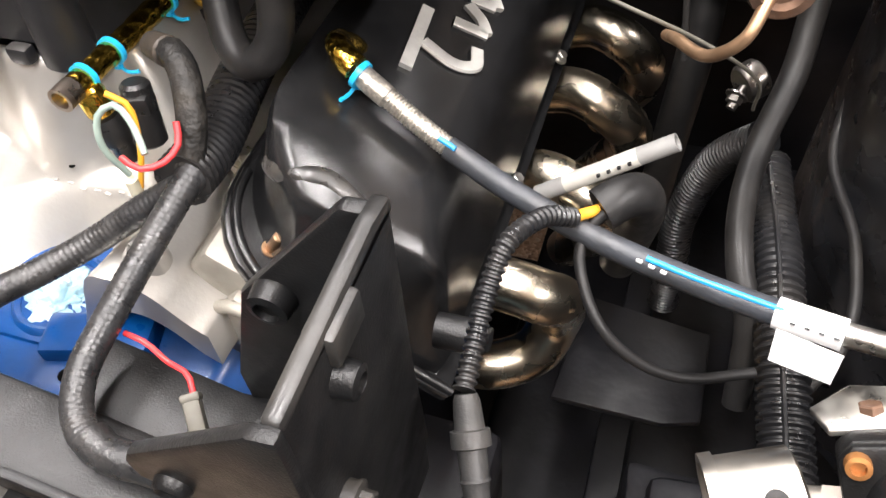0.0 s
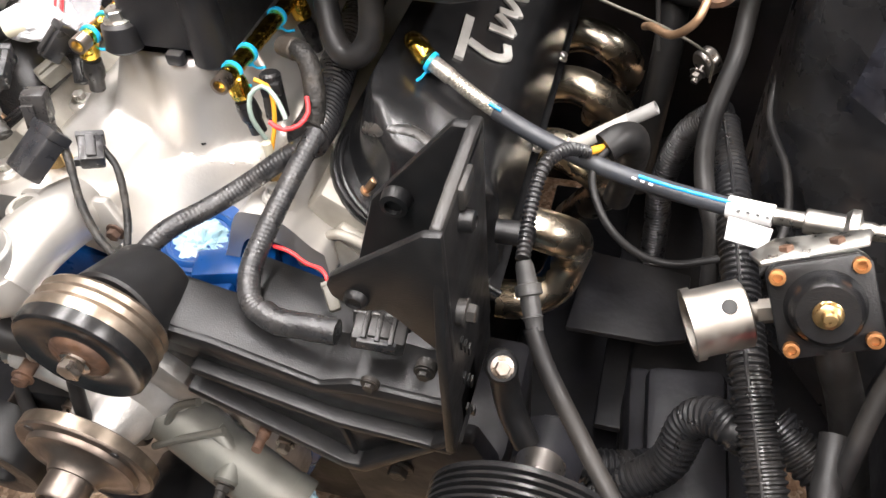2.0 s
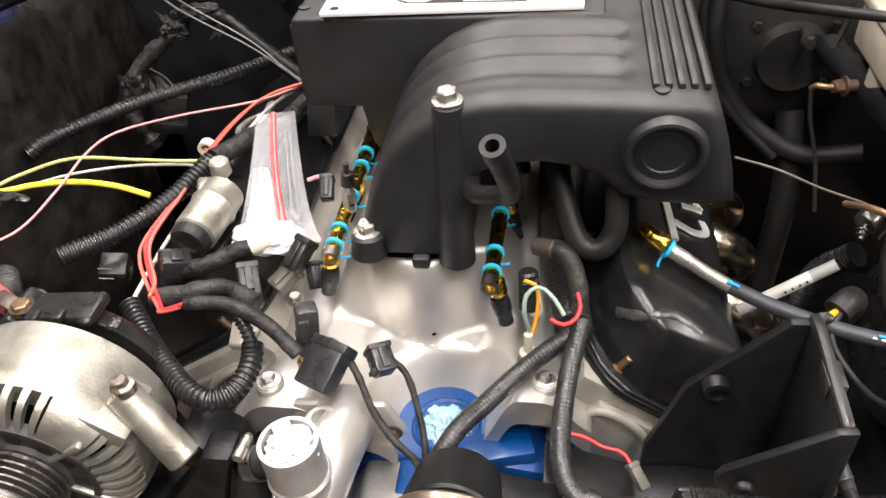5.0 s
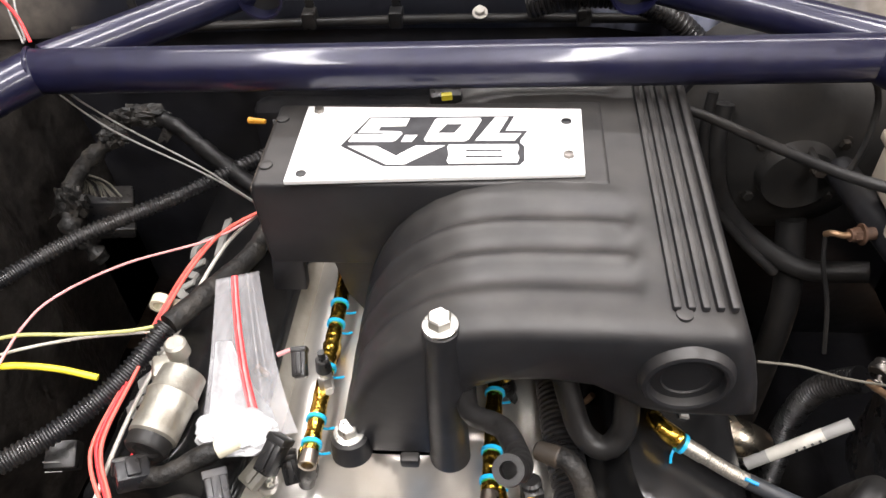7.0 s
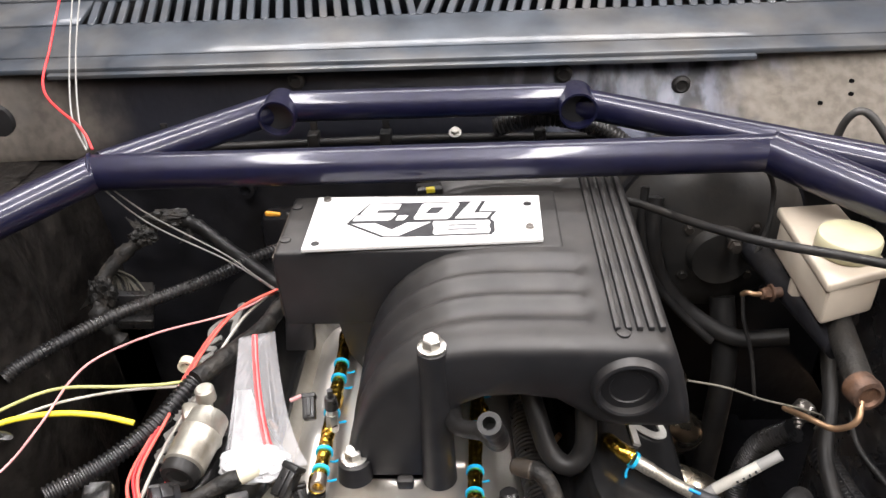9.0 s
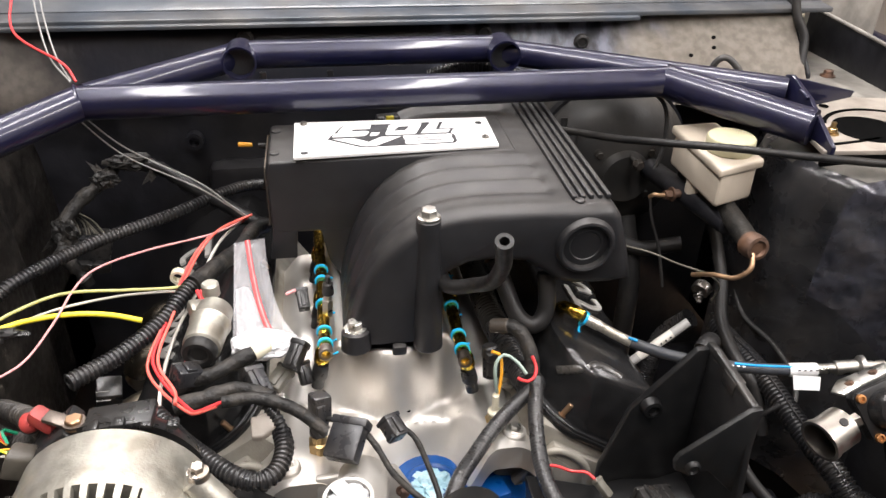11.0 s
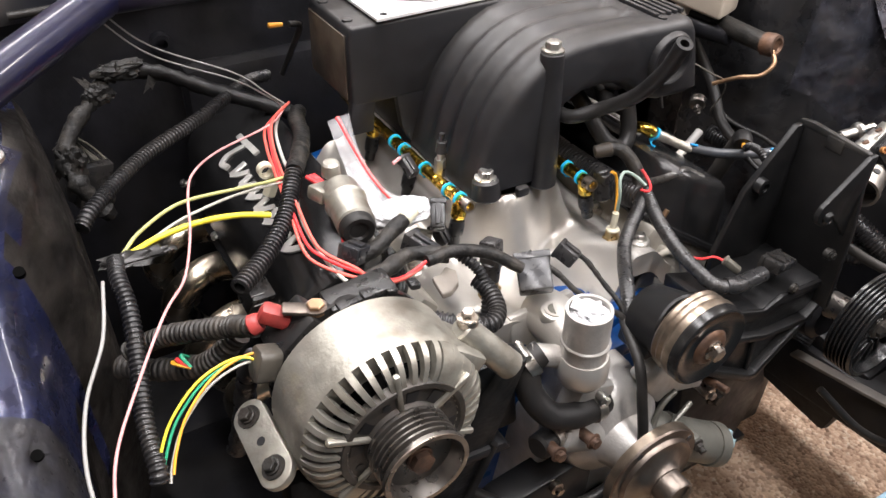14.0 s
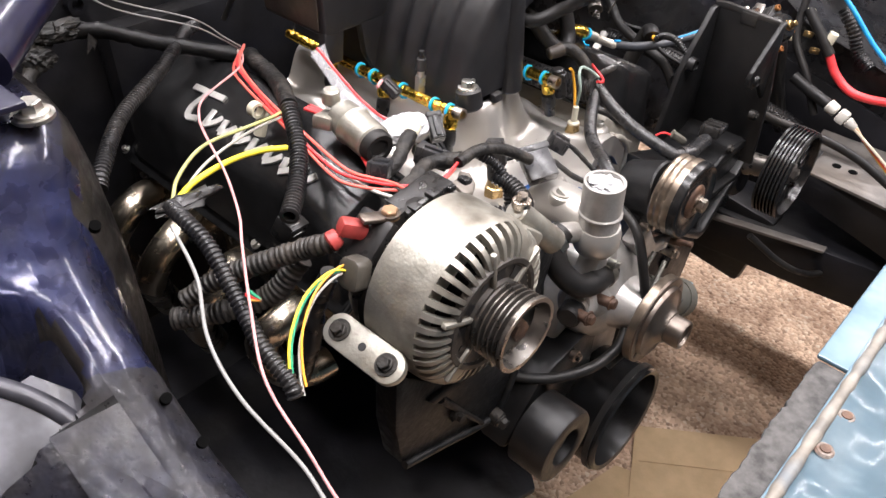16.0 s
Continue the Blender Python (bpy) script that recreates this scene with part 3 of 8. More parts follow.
def hexhead(p, axis, r=0.006, h=0.006, flange=1.45):
    """Flanged hexagon bolt head, standing at p."""
    prof = [(0, r * flange), (h * 0.22, r * flange), (h * 0.3, r * 1.02)]
    a = lathe(p, axis, prof, 18)
    n = Vector(axis).normalized()
    b = lathe(Vector(p) + n * h * 0.25, axis, [(0, r), (h * 0.68, r), (h * 0.78, r * 0.86)], 6)
    return join(a, b)


def blob(c, s, rough, seed, n=3):
    """Crumpled lump."""
    bm = bmesh.new()
    bmesh.ops.create_icosphere(bm, subdivisions=n, radius=1)
    for q in bm.verts:
        k = 1 + rough * noise.noise(q.co * 2.3 + Vector((seed, 0, 0))) + rough * 0.6 * noise.noise(q.co * 5.1 + Vector((0, seed, 0)))
        k += rough * 0.45 * (0.3 - abs(noise.noise(q.co * 3.7 + Vector((seed, seed, 0))))) + rough * 0.2 * (0.3 - abs(noise.noise(q.co * 9.0 + Vector((0, 0, seed)))))
        q.co = Vector((q.co.x * s[0], q.co.y * s[1], q.co.z * s[2])) * k + Vector(c)
    return bm


def clamp(p, axis, r, parent, width=0.011):
    """Worm-drive hose clamp: band and screw housing."""
    a, u, v = frame_of(axis)
    p = Vector(p)
    band = pipe(p - a * width / 2, p + a * width / 2, r + 0.0012, r - 0.0005, 24)
    c = part("band", band, "zinc", parent)
    s = p + (v if v.z > 0 else -v) * (r + 0.005)
    part("clamp_screw", join(rod(s - u * 0.009, s + u * 0.009, 0.0048, seg=10), hexhead(s + u * 0.009, u, 0.004, 0.005)), "zinc", c)
    return c


# ---- the workshop shell ----
def sheet(name, c, s, material, label, category):
    return lone(name, box(c, s), material, label, category, c, kind="structure")


sheet("floor", (0, 0, -0.05), (7, 8, 0.1), "floor", "worn brown speckled aggregate workshop floor", "floor")
sheet("ceiling", (0, 0, 2.75), (7, 8, 0.1), "ceiling", "plain pale workshop ceiling above the car", "ceiling")
for nm, c, s in (("wall_north", (0, 4.05, 1.35), (7, 0.1, 2.7)), ("wall_south", (0, -4.05, 1.35), (7, 0.1, 2.7)),
                 ("wall_west", (-3.55, 0, 1.35), (0.1, 8, 2.7)), ("wall_east", (3.55, 0, 1.35), (0.1, 8, 2.7))):
    # South wall is unseen, made dark so faces toward it stay dim.
    sheet(nm, c, s, "darkwall" if nm == "wall_south" else "wall", "plain grey workshop wall" if nm != "wall_south" else "unseen dark wall added to keep facing surfaces dim", "wall")
# The fourth housing belongs to the added floor lamp.
for (x, y, turn) in ((-0.55, -0.15, 0), (0.35, -0.55, 0), (0.1, 1.5, 90), (2.0, -0.9, 0)):
    lone("lamp_housing", box((x, y, 2.665), (0.22, 2.5, 0.05), (0, 0, turn), 0.006), "tubewhite",
         "white ceiling lamp housing above the engine bay", "ceiling lamp", (x, y, 2.69), "ceiling lamps")

# cardboard under the car
card = thing("cardboard_sheet", "flattened brown cardboard sheets lying on the floor", "cardboard", (0.2, -0.35, 0.0))
part("lower_flap", prism([(0.02, -0.12), (0.25, -0.17), (0.34, -0.45), (0.05, -0.62), (-0.12, -0.40)], (0, 0, 0.002), X, Y, (0, 0, 0.004)), "card", card)
part("upper_flap", prism([(0.356, -0.148), (0.50, -0.345), (0.36, -0.46), (0.20, -0.23)], (0, 0, 0.008), X, Y, (0, 0, 0.004)), "card", card)
part("crease_line", box((0.36, -0.30, 0.0135), (0.25, 0.003, 0.002), (0, 0, -54)), "card", card)


# ---- car body ----
RIDGES = (
    ((-0.66, -0.004), (-0.60, -0.006), (-0.575, -0.011), (-0.556, -0.022), (-0.547, -0.042), (-0.547, -0.062), (-0.553, -0.082), 0.006, 0.006),
    ((-0.494, 0.0), (-0.507, -0.025), (-0.512, -0.046), (-0.508, -0.077), (-0.505, -0.109), (-0.505, -0.147), (-0.507, -0.20), (-0.51, -0.30), 0.006, 0.0065),
    ((-0.553, -0.080), (-0.543, -0.088), (-0.541, -0.104), (-0.540, -0.135), (-0.540, -0.178), (-0.542, -0.28), 0.010, 0.009),
    ((-0.64, -0.085), (-0.607, -0.100), (-0.597, -0.12), (-0.587, -0.145), (-0.575, -0.19), (-0.56, -0.28), 0.016, 0.016))


def ridge_height(x, y):
    """Pressed ridges and rims of the wing sheet."""
    out = 0.0
    for row in RIDGES:
        pts, h, w = row[:-2], row[-2], row[-1]
        best = 1.0
        for (ax, ay), (bx, by) in zip(pts, pts[1:]):
            t = ((x - ax) * (bx - ax) + (y - ay) * (by - ay)) / ((bx - ax) ** 2 + (by - ay) ** 2)
            t = min(1.0, max(0.0, t))
            best = min(best, math.hypot(x - ax - (bx - ax) * t, y - ay - (by - ay) * t))
        out = max(out, 0.75 * h * math.exp(-(best / (1.7 * w)) ** 2))
    return out


def apron(side):
    """Inner wing: sloping rail, strut tower and the wall below it. side: -1 or 1."""
    prof = [(-0.75, 0.735), (-0.45, 0.745), (-0.30, 0.755), (-0.20, 0.785), (-0.14, 0.803), (-0.10, 0.828), (-0.05, 0.868),
            (0.0, 0.912), (0.025, 0.945), (0.045, 0.975), (0.065, 0.988), (0.10, 0.990), (0.20, 0.990), (0.27, 0.985),
            (0.30, 0.965), (0.34, 0.945), (0.45, 0.94), (0.56, 0.94)]
    cross = [(-0.92, -0.015), (-0.80, 0.0), (-0.66, 0.0), (-0.56, 0.0), (-0.50, -0.002), (-0.475, -0.006), (-0.462, -0.016),
             (-0.455, -0.034), (-0.448, -0.08), (-0.442, -0.16), (-0.44, -0.28), (-0.44, -0.45)]
    fine = []
    for (x0, d0), (x1, d1) in zip(cross, cross[1:]):
        k = max(1, int((x1 - x0) / 0.0045)) if side < 0 else 1
        fine += [(x0 + (x1 - x0) * i / k, d0 + (d1 - d0) * i / k) for i in range(k)]
    cross = fine + [cross[-1]]
    bm = bmesh.new()
    ys = []
    for (y0, z0), (y1, z1) in zip(prof, prof[1:]):
        k = max(1, int((y1 - y0) / (0.005 if side < 0 else 0.02)))
        ys += [(y0 + (y1 - y0) * i / k, z0 + (z1 - z0) * i / k) for i in range(k)]
    ys.append(prof[-1])
    rows = []
    for y, z in ys:
        tower = math.exp(-((y - 0.16) / 0.13) ** 4)
        row = []
        for x, dz in cross:
            if side > 0 and y < -0.1:
                dz = max(dz, -0.14)
            if side < 0 and y < -0.06:
                dz = max(dz, -0.24)
            xx = x - (1 - tower) * (0.055 if side < 0 else 0.15) * (dz < -0.01 or x > -0.55) - (0.045 if side > 0 else 0)
            zz = z + dz
            if -0.80 < x < -0.57 and -0.55 < y < 0.0:
                zz -= 0.05 * math.exp(-((y + 0.28) / 0.16) ** 2) * math.exp(-((x + 0.68) / 0.08) ** 2)
            if side < 0 and y < 0.02:
                zz += 0.007 * min(1.0, max(0.0, (xx + 0.512) / 0.008)) * min(1.0, (0.02 - y) / 0.03)
            if side < 0 and -0.35 < y < 0.03 and -0.70 < xx < -0.47:
                zz += ridge_height(xx, y)
                inside = -0.557 - 0.35 * ((y + 0.050) / 0.034) ** 4 * 0.05 - xx
                k = min(1.0, max(0.0, inside / 0.016)) * min(1.0, max(0.0, (0.052 - abs(y + 0.052)) / 0.014))
                zz -= 0.085 * k * k * (3 - 2 * k)
            row.append(bm.verts.new((xx * -side, y, zz + 0.004 * noise.noise(Vector((xx * 9, y * 9, zz * 9))))))
        rows.append(row)
    for A, B in zip(rows, rows[1:]):
        for i in range(len(A) - 1):
            bm.faces.new((A[i], A[i + 1], B[i + 1], B[i]))
    bmesh.ops.solidify(bm, geom=bm.faces[:], thickness=0.004)
    return bm


left = lone("inner_wing", apron(-1), "apron", "scuffed dark navy painted inner wing and strut tower", "car body", (-0.6, 0.0, 0.735), kind="structure", smooth=50)
right = lone("inner_wing", apron(1), "dusty", "dusty black inner wing and strut tower beside the brake cylinder", "car body", (0.6, 0.0, 0.735), kind="structure", smooth=50)
left.data.materials.append(M["grime"])
left.data.materials.append(M["wingscuff"])
for p in left.data.polygons:
    if (p.normal.x if p.center.y < 0.02 else abs(p.normal.x)) > 0.62 or p.center.z < -0.03 or p.center.y > 0.27 or (p.center.y > 0.028 and p.normal.z > 0.55):
        p.material_index = 1
    elif p.center.y < -0.075:
        p.material_index = 2
right.data.materials.append(M["topdust"])
# Buckled patch is paler: its bright reflections are put into the colour.
right.data.materials.append(M["wrinkle"])
for p in right.data.polygons:
    if abs(p.normal.z) > 0.8 and p.center.y > -0.02:
        p.material_index = 1
    elif p.center.x > -0.06 and -0.10 < p.center.y < 0.075 and p.center.z > 0.02:
        p.material_index = 2
for p in ((-0.521, -0.105, 0.824), (-0.518, -0.143, 0.803), (-0.495, 0.004, 0.915)):
    # Each hole is a black disc painted as its inner dark.
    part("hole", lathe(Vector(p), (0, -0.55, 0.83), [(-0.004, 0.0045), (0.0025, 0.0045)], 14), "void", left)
ch = thing("strut_bolt", "zinc flanged bolt on the strut tower", "bolt", (-0.494, 0.06, 0.988))
part("washer", lathe((-0.494, 0.06, 0.988), Z, [(0, 0.016), (0.003, 0.016)], 24), "zinc", ch)
part("head", hexhead((-0.494, 0.06, 0.991), Z, 0.009, 0.011), "zinc", ch)

part("inner_panel", prism([(-0.70, -0.05), (-0.585, -0.045), (-0.567, -0.072), (-0.563, -0.125), (-0.70, -0.125)], (0, 0, 0.872), X, (0, 0.80, 0.56), (0, -0.003, 0.004), 0.001), "wingpanel", left, "grey scratched panel behind the opening")
part("panel_fold", hose([(-0.622, -0.020, 0.861), (-0.607, -0.034, 0.852), (-0.592, -0.052, 0.840), (-0.580, -0.074, 0.824), (-0.575, -0.104, 0.803), (-0.576, -0.125, 0.788)], 0.0075, 12, 0.006), "wingpanel", left, "rolled dull grey fold")
fire = thing("firewall", "black painted firewall behind the engine", "firewall", (0, 0.53, 0.3), kind="structure")
part("lower_panel", join(box((0, 0.53, 0.62), (1.5, 0.02, 0.68), w=0.003), box((0, 0.50, 0.70), (0.5, 0.05, 0.3), w=0.02)), "bay", fire)
part("drain_pipe", hose([(0.700, 0.520, 1.10), (0.704, 0.505, 1.06), (0.716, 0.490, 1.03), (0.712, 0.475, 1.00), (0.706, 0.46, 0.97)], 0.0072, 14, 0.006), "rubber", fire, "black rubber drain pipe")
part("side_flange", prism([(0.44, 0.93), (0.62, 0.93), (0.62, 1.10), (0.53, 1.075), (0.49, 1.02), (0.45, 0.98)], (0.712, 0, 0), Y, Z, (0.006, 0, 0), 0.001), "bay", fire)
for k, (x, y, z) in enumerate(((0.517, 0.478, 1.0085), (0.555, 0.489, 1.033), (0.553, 0.478, 1.02))):
    part("small_hole", lathe((x, y - 0.004, z), (0, -1, 0.3), [(0, 0.0028), (0.004, 0.0028)], 12), "void", fire)
hc = thing("hinge_corner", "dusty tan corner panel behind the strut tower with bolts", "car body", (0.75, 0.45, 0.95), kind="structure")
part("corner_floor", box((0.72, 0.45, 0.968), (0.22, 0.36, 0.010), (0, 0, 0), 0.003), "topdust", hc)
part("back_panel", box((0.82, 0.622, 1.03), (0.24, 0.008, 0.18), (0, 0, 0), 0.002), "topdust", hc)
part("rail_wall", prism([(0.18, 0.960), (0.62, 0.960), (0.62, 1.045), (0.40, 1.036), (0.18, 1.022)], (0.802, 0, 0), Y, Z, (0.005, 0, 0), 0.001), "bay", hc)
part("rail_edge", hose([(0.803, 0.18, 1.023), (0.803, 0.40, 1.037), (0.803, 0.62, 1.046)], 0.0032, 10, 0.02), "topdust", hc, "pale rail edge")
for x, y in ((0.7547, 0.458), (0.742, 0.305)):
    part("corner_bolt", join(lathe((x, y, 0.973), Z, [(0, 0.012), (0.002, 0.012)], 18), hexhead((x, y, 0.975), Z, 0.0075, 0.008, 1.2)), "rust", hc)
for z in (1.00, 1.013, 1.03, 1.045):
    part("pale_spot", lathe((0.7935 - 0.004 * math.sin(z * 300), 0.6175, z), -Y, [(0, 0.0035), (0.0012, 0.003)], 10), "ivory", hc)
part("cable_loop", hose([(0.525, 0.425, 0.975), (0.527, 0.418, 1.005), (0.534, 0.413, 1.021), (0.545, 0.409, 1.023), (0.558, 0.402, 1.012), (0.578, 0.39, 0.985)], 0.0050, 12, 0.003), "greyrubber", fire, "rusty black cable loop")


def cowl_face():
    bm = bmesh.new()
    rows = []
    for i in range(61):
        x = -1.15 + 1.86 * i / 60
        bulge = 0.03 * min(1.2, abs(x) / 0.7) ** 2
        tilt = min(1.0, max(0.0, (x - 0.16) / 0.22))
        tilt = tilt * tilt * (3 - 2 * tilt)
        row = [bm.verts.new((x, y - bulge * 0.9 - 0.055 * tilt * max(0.0, (1.045 - z) / 0.09) ** 0.8 + 0.003 * noise.noise(Vector((x * 8, z * 12, 1))), z)) for y, z in
               ((0.515, 0.94), (0.512, 0.955), (0.52, 0.975), (0.53, 1.005), (0.545, 1.045), (0.555, 1.062))]
        rows.append(row)
    for A, B in zip(rows, rows[1:]):
        for i in range(5):
            bm.faces.new((A[i], A[i + 1], B[i + 1], B[i]))
    bmesh.ops.solidify(bm, geom=bm.faces[:], thickness=0.004)
    return bm


part("cowl_face", cowl_face(), "cowl", fire, "dusty grey and black cowl panel", 60)
for x, y, z in ((-0.173, 0.533, 1.036), (0.193, 0.533, 1.036), (0.347, 0.512, 1.024)):
    part("grommet", join(lathe((x, y, z), -Y, [(0, 0.0125), (0.005, 0.0115), (0.007, 0.008), (0.004, 0.0065)], 20)), "rubber", fire)
part("edge_pipe", hose([(-0.44, 0.492, 0.955), (-0.20, 0.488, 0.962), (0.02, 0.488, 0.966), (0.25, 0.490, 0.962)], 0.0055, 12, 0.02), "rubber", fire, "black pipe along the cowl edge")
for x in (-0.36, -0.15, -0.05, 0.16):
    part("pipe_clip", join(box((x, 0.490, 0.968), (0.016, 0.022, 0.020), (0, 0, 0), 0.003), box((x, 0.498, 0.982), (0.010, 0.006, 0.022), (0, 0, 0), 0.002)), "plastic", fire)
part("edge_bolt", hexhead((0.045, 0.487, 0.973), (0, -0.4, 0.9), 0.006, 0.007), "offwhite", fire)
part("drain_hole", lathe((-0.60, 0.508, 1.0), -Y, [(0, 0.026), (0.006, 0.024), (0.007, 0.018)], 24), "ink_shade", fire)
part("firewall_ring", pipe((-0.265, 0.515, 0.884), (-0.265, 0.498, 0.884), 0.0135, 0.008), "bay", fire)

cowl = thing("cowl_panel", "blue-grey cowl top with a row of air slots", "cowl", (0, 0.6, 1.06), kind="structure")
part("lip", join(box((0, 0.548, 1.066), (1.55, 0.06, 0.008), (4, 0, 0), 0.002), box((-0.035, 0.525, 1.060), (0.95, 0.03, 0.006), (8, 0, 0), 0.001)), "teal", cowl)
bars = [box((0, 0.60, 1.078), (1.55, 0.09, 0.008), (12, 0, 0), 0.002), box((0, 0.755, 1.118), (1.55, 0.10, 0.008), (12, 0, 0), 0.002)]
n_slots = 46
for i in range(n_slots + 1):
    x = -0.50 + 1.0 * i / n_slots
    bars.append(box((x, 0.675, 1.096), (0.0115, 0.075, 0.008), (12, 0, 10 if x < 0 else -10), 0.0015, 1))
for sx in (-1, 1):
    bars.append(box((sx * 0.645, 0.675, 1.097), (0.265, 0.075, 0.008), (12, 0, 0), 0.002))
part("slotted_top", join(*bars), "teal", cowl)
# Black sheet below the slots paints the dark inside the cowl.
part("slot_well", box((0, 0.675, 1.06), (1.05, 0.09, 0.01)), "ink_shade", cowl)
lone("windscreen", box((0, 1.05, 1.33), (1.35, 0.006, 0.62), (-58, 0, 0)), "glass", "dark raked windscreen behind the cowl", "windscreen", (0, 0.80, 1.13), kind="structure")
lone("car_cabin", box((0, 1.7, 0.75), (1.6, 1.7, 0.68), w=0.05), "teal", "blue-grey car cabin body behind the cowl", "car body", (0, 1.7, 0.4), kind="structure")

for s in (-1, 1):
    fd = thing("front_wing", "dark navy outer front wing along the engine bay", "car body", (s * 0.95, 0.1, 0.5), kind="structure")
    part("gutter", box((s * 0.90, 0.0, 0.955), (0.09, 1.9, 0.012), (0, s * 12, 0), 0.003), "bay", fd)
    part("top_edge", box((s * 0.955, 0.0, 0.975), (0.03, 1.9, 0.035), (0, 0, 0), 0.01), "navy", fd, "painted wing edge")
    part("outer_skin", box((s * 0.985, 0.0, 0.72), (0.012, 1.9, 0.50), (0, s * -4, 0), 0.004), "navy", fd)

# cross member and floor pan under the engine leave the front open
xm = thing("cross_member", "black painted frame rails and cross member", "frame", (0, 0.1, 0.19), kind="structure")
part("cross_beam", box((0, 0.22, 0.24), (0.9, 0.30, 0.10), w=0.01), "bay", xm)
part("frame_rail", box((-0.47, 0.22, 0.30), (0.12, 0.66, 0.10), w=0.01), "bay", xm)
part("frame_rail", box((0.47, 0.28, 0.32), (0.12, 0.7, 0.16), w=0.01), "bay", xm)
part("front_rail", prism([(0.405, 0.0), (0.415, -0.12), (0.438, -0.345), (0.455, -0.46), (0.60, -0.46), (0.52, 0.0)], (0, 0, 0.45), X, Y, (0, 0, 0.085), 0.008), "bay", xm)
part("rail_flange", prism([(0.385, -0.155), (0.428, -0.33), (0.445, -0.33), (0.402, -0.155)], (0, 0, 0.5352), X, Y, (0, 0, 0.006), 0.002), "plate", xm, "dusty steel flange")

# Black sheets added to hide bright floor where the gaps are dark.
lone("splash_panel", join(prism([(-0.63, -0.05), (-0.44, -0.125), (-0.30, -0.165), (-0.115, -0.205), (-0.06, -0.14), (-0.06, 0.10), (-0.17, 0.28), (-0.63, 0.28)], (0, 0, 0.354), X, Y, (0, 0, 0.012), 0.003), box((-0.30, 0.36, 0.345), (0.62, 0.24, 0.012), (0, 0, 0), 0.003)), "bay", "black sheets added to darken the gap under the alternator", "frame", (-0.40, -0.12, 0.35), kind="structure")
lone("lower_rail", prism([(-0.535, 0.02), (-0.585, 0.02), (-0.562, -0.135), (-0.506, -0.130)], (0, 0, 0.345), X, Y, (0, 0, 0.018), 0.004), "railgrey", "dusty grey lower rail beside the alternator", "frame", (-0.55, -0.14, 0.34), kind="structure")
lone("splash_panel", box((-0.50, -0.045, 0.335), (0.32, 0.15, 0.012), (0, 0, 0), 0.003), "bay", "black sheet added to darken the gap under the lower rail", "frame", (-0.50, -0.20, 0.33), kind="structure")
lone("splash_panel", box((0.55, 0.27, 0.38), (0.34, 0.52, 0.012), (0, 0, 0), 0.003), "bay", "black sheet added to darken the gap below the steering pump", "frame", (0.55, 0.14, 0.37), kind="structure")

lone("splash_panel", prism([(-0.47, 0.40), (-0.47, 0.64), (-0.10, 0.74), (0.02, 0.74), (0.02, 0.36)], (0.615, 0, 0), Y, Z, (0.006, 0, 0), 0.001), "bay", "black sheet added to hide the bright floor beside the wing", "car body", (0.615, -0.2, 0.36), kind="structure")
lone("splash_panel", box((0.34, 0.18, 0.30), (0.16, 0.60, 0.012), (0, 0, 0), 0.003), "bay", "black sheet added to darken the gap below the exhaust headers", "frame", (0.34, 0.18, 0.29), kind="structure")

# pale blue radiator support at the front
rad = thing("radiator_support", "pale blue painted radiator support panel with bolt holes", "car body", (0, -0.5, 0.62), kind="structure")
HOLES = ((-0.185, -0.489), (-0.226, -0.489), (-0.42, -0.50), (0.25, -0.53))


def dented_top():
    """Pressed sheet with shallow dents between the bolt holes."""
    bm = bmesh.new()
    rows = []
    for i in range(131):
        x = -0.65 + 0.01 * i
        rows.append([bm.verts.new((x, y, 0.834 - 0.07 * (y + 0.48) * 0.2 + 0.0035 * noise.noise(Vector((x * 26, y * 30, 2))) + 0.002 * noise.noise(Vector((x * 60, y * 60, 5)))))
                     for y in (-0.625 + 0.0072 * k for k in range(21))])
    for A, B in zip(rows, rows[1:]):
        for k in range(20):
            bm.faces.new((A[k], A[k + 1], B[k + 1], B[k]))
    bmesh.ops.solidify(bm, geom=bm.faces[:], thickness=0.003)
    return bm


def ragged(x0, x1, y0, y1, z, d):
    """Flat strip whose front edge is torn."""
    n = int((x1 - x0) / 0.004)
    edge = [(x0 + (x1 - x0) * i / n, y1 + 0.0028 * noise.noise(Vector((i * 0.37, 1.0, 0))) + 0.0015 * noise.noise(Vector((i * 1.1, 4.0, 0)))) for i in range(n + 1)]
    return prism([(x0, y0)] + edge + [(x1, y0)], (0, 0, z), X, Y, (0, 0, d), 0.0006, 1)


part("top_panel", dented_top(), "iceblue", rad, smooth=60)
part("rolled_edge", hose([(-0.65, -0.4785, 0.8345), (-0.3, -0.4785, 0.8352), (0.1, -0.4785, 0.8350), (0.65, -0.4785, 0.8345)], 0.0046, 12, 0.008, wobble=0.35), "seam", rad, "weathered beige seam along the edge")
part("front_lip", join(box((0, -0.4745, 0.812), (1.3, 0.004, 0.046), (0, 0, 0), 0.001), box((0.26, -0.461, 0.8305), (0.79, 0.027, 0.005), (0, 0, 0), 0.002)), "iceblue", rad)
for x, y in HOLES:
    part("rust_stain", lathe((x, y, 0.8345), Z, [(0, 0.0075), (0.0018, 0.0058)], 20), "stain", rad, "pale rusty ring round a bolt hole")
    part("bolt_hole", lathe((x, y, 0.8365), Z, [(0, 0.0042), (0.0008, 0.0038)], 16), "rust", rad)
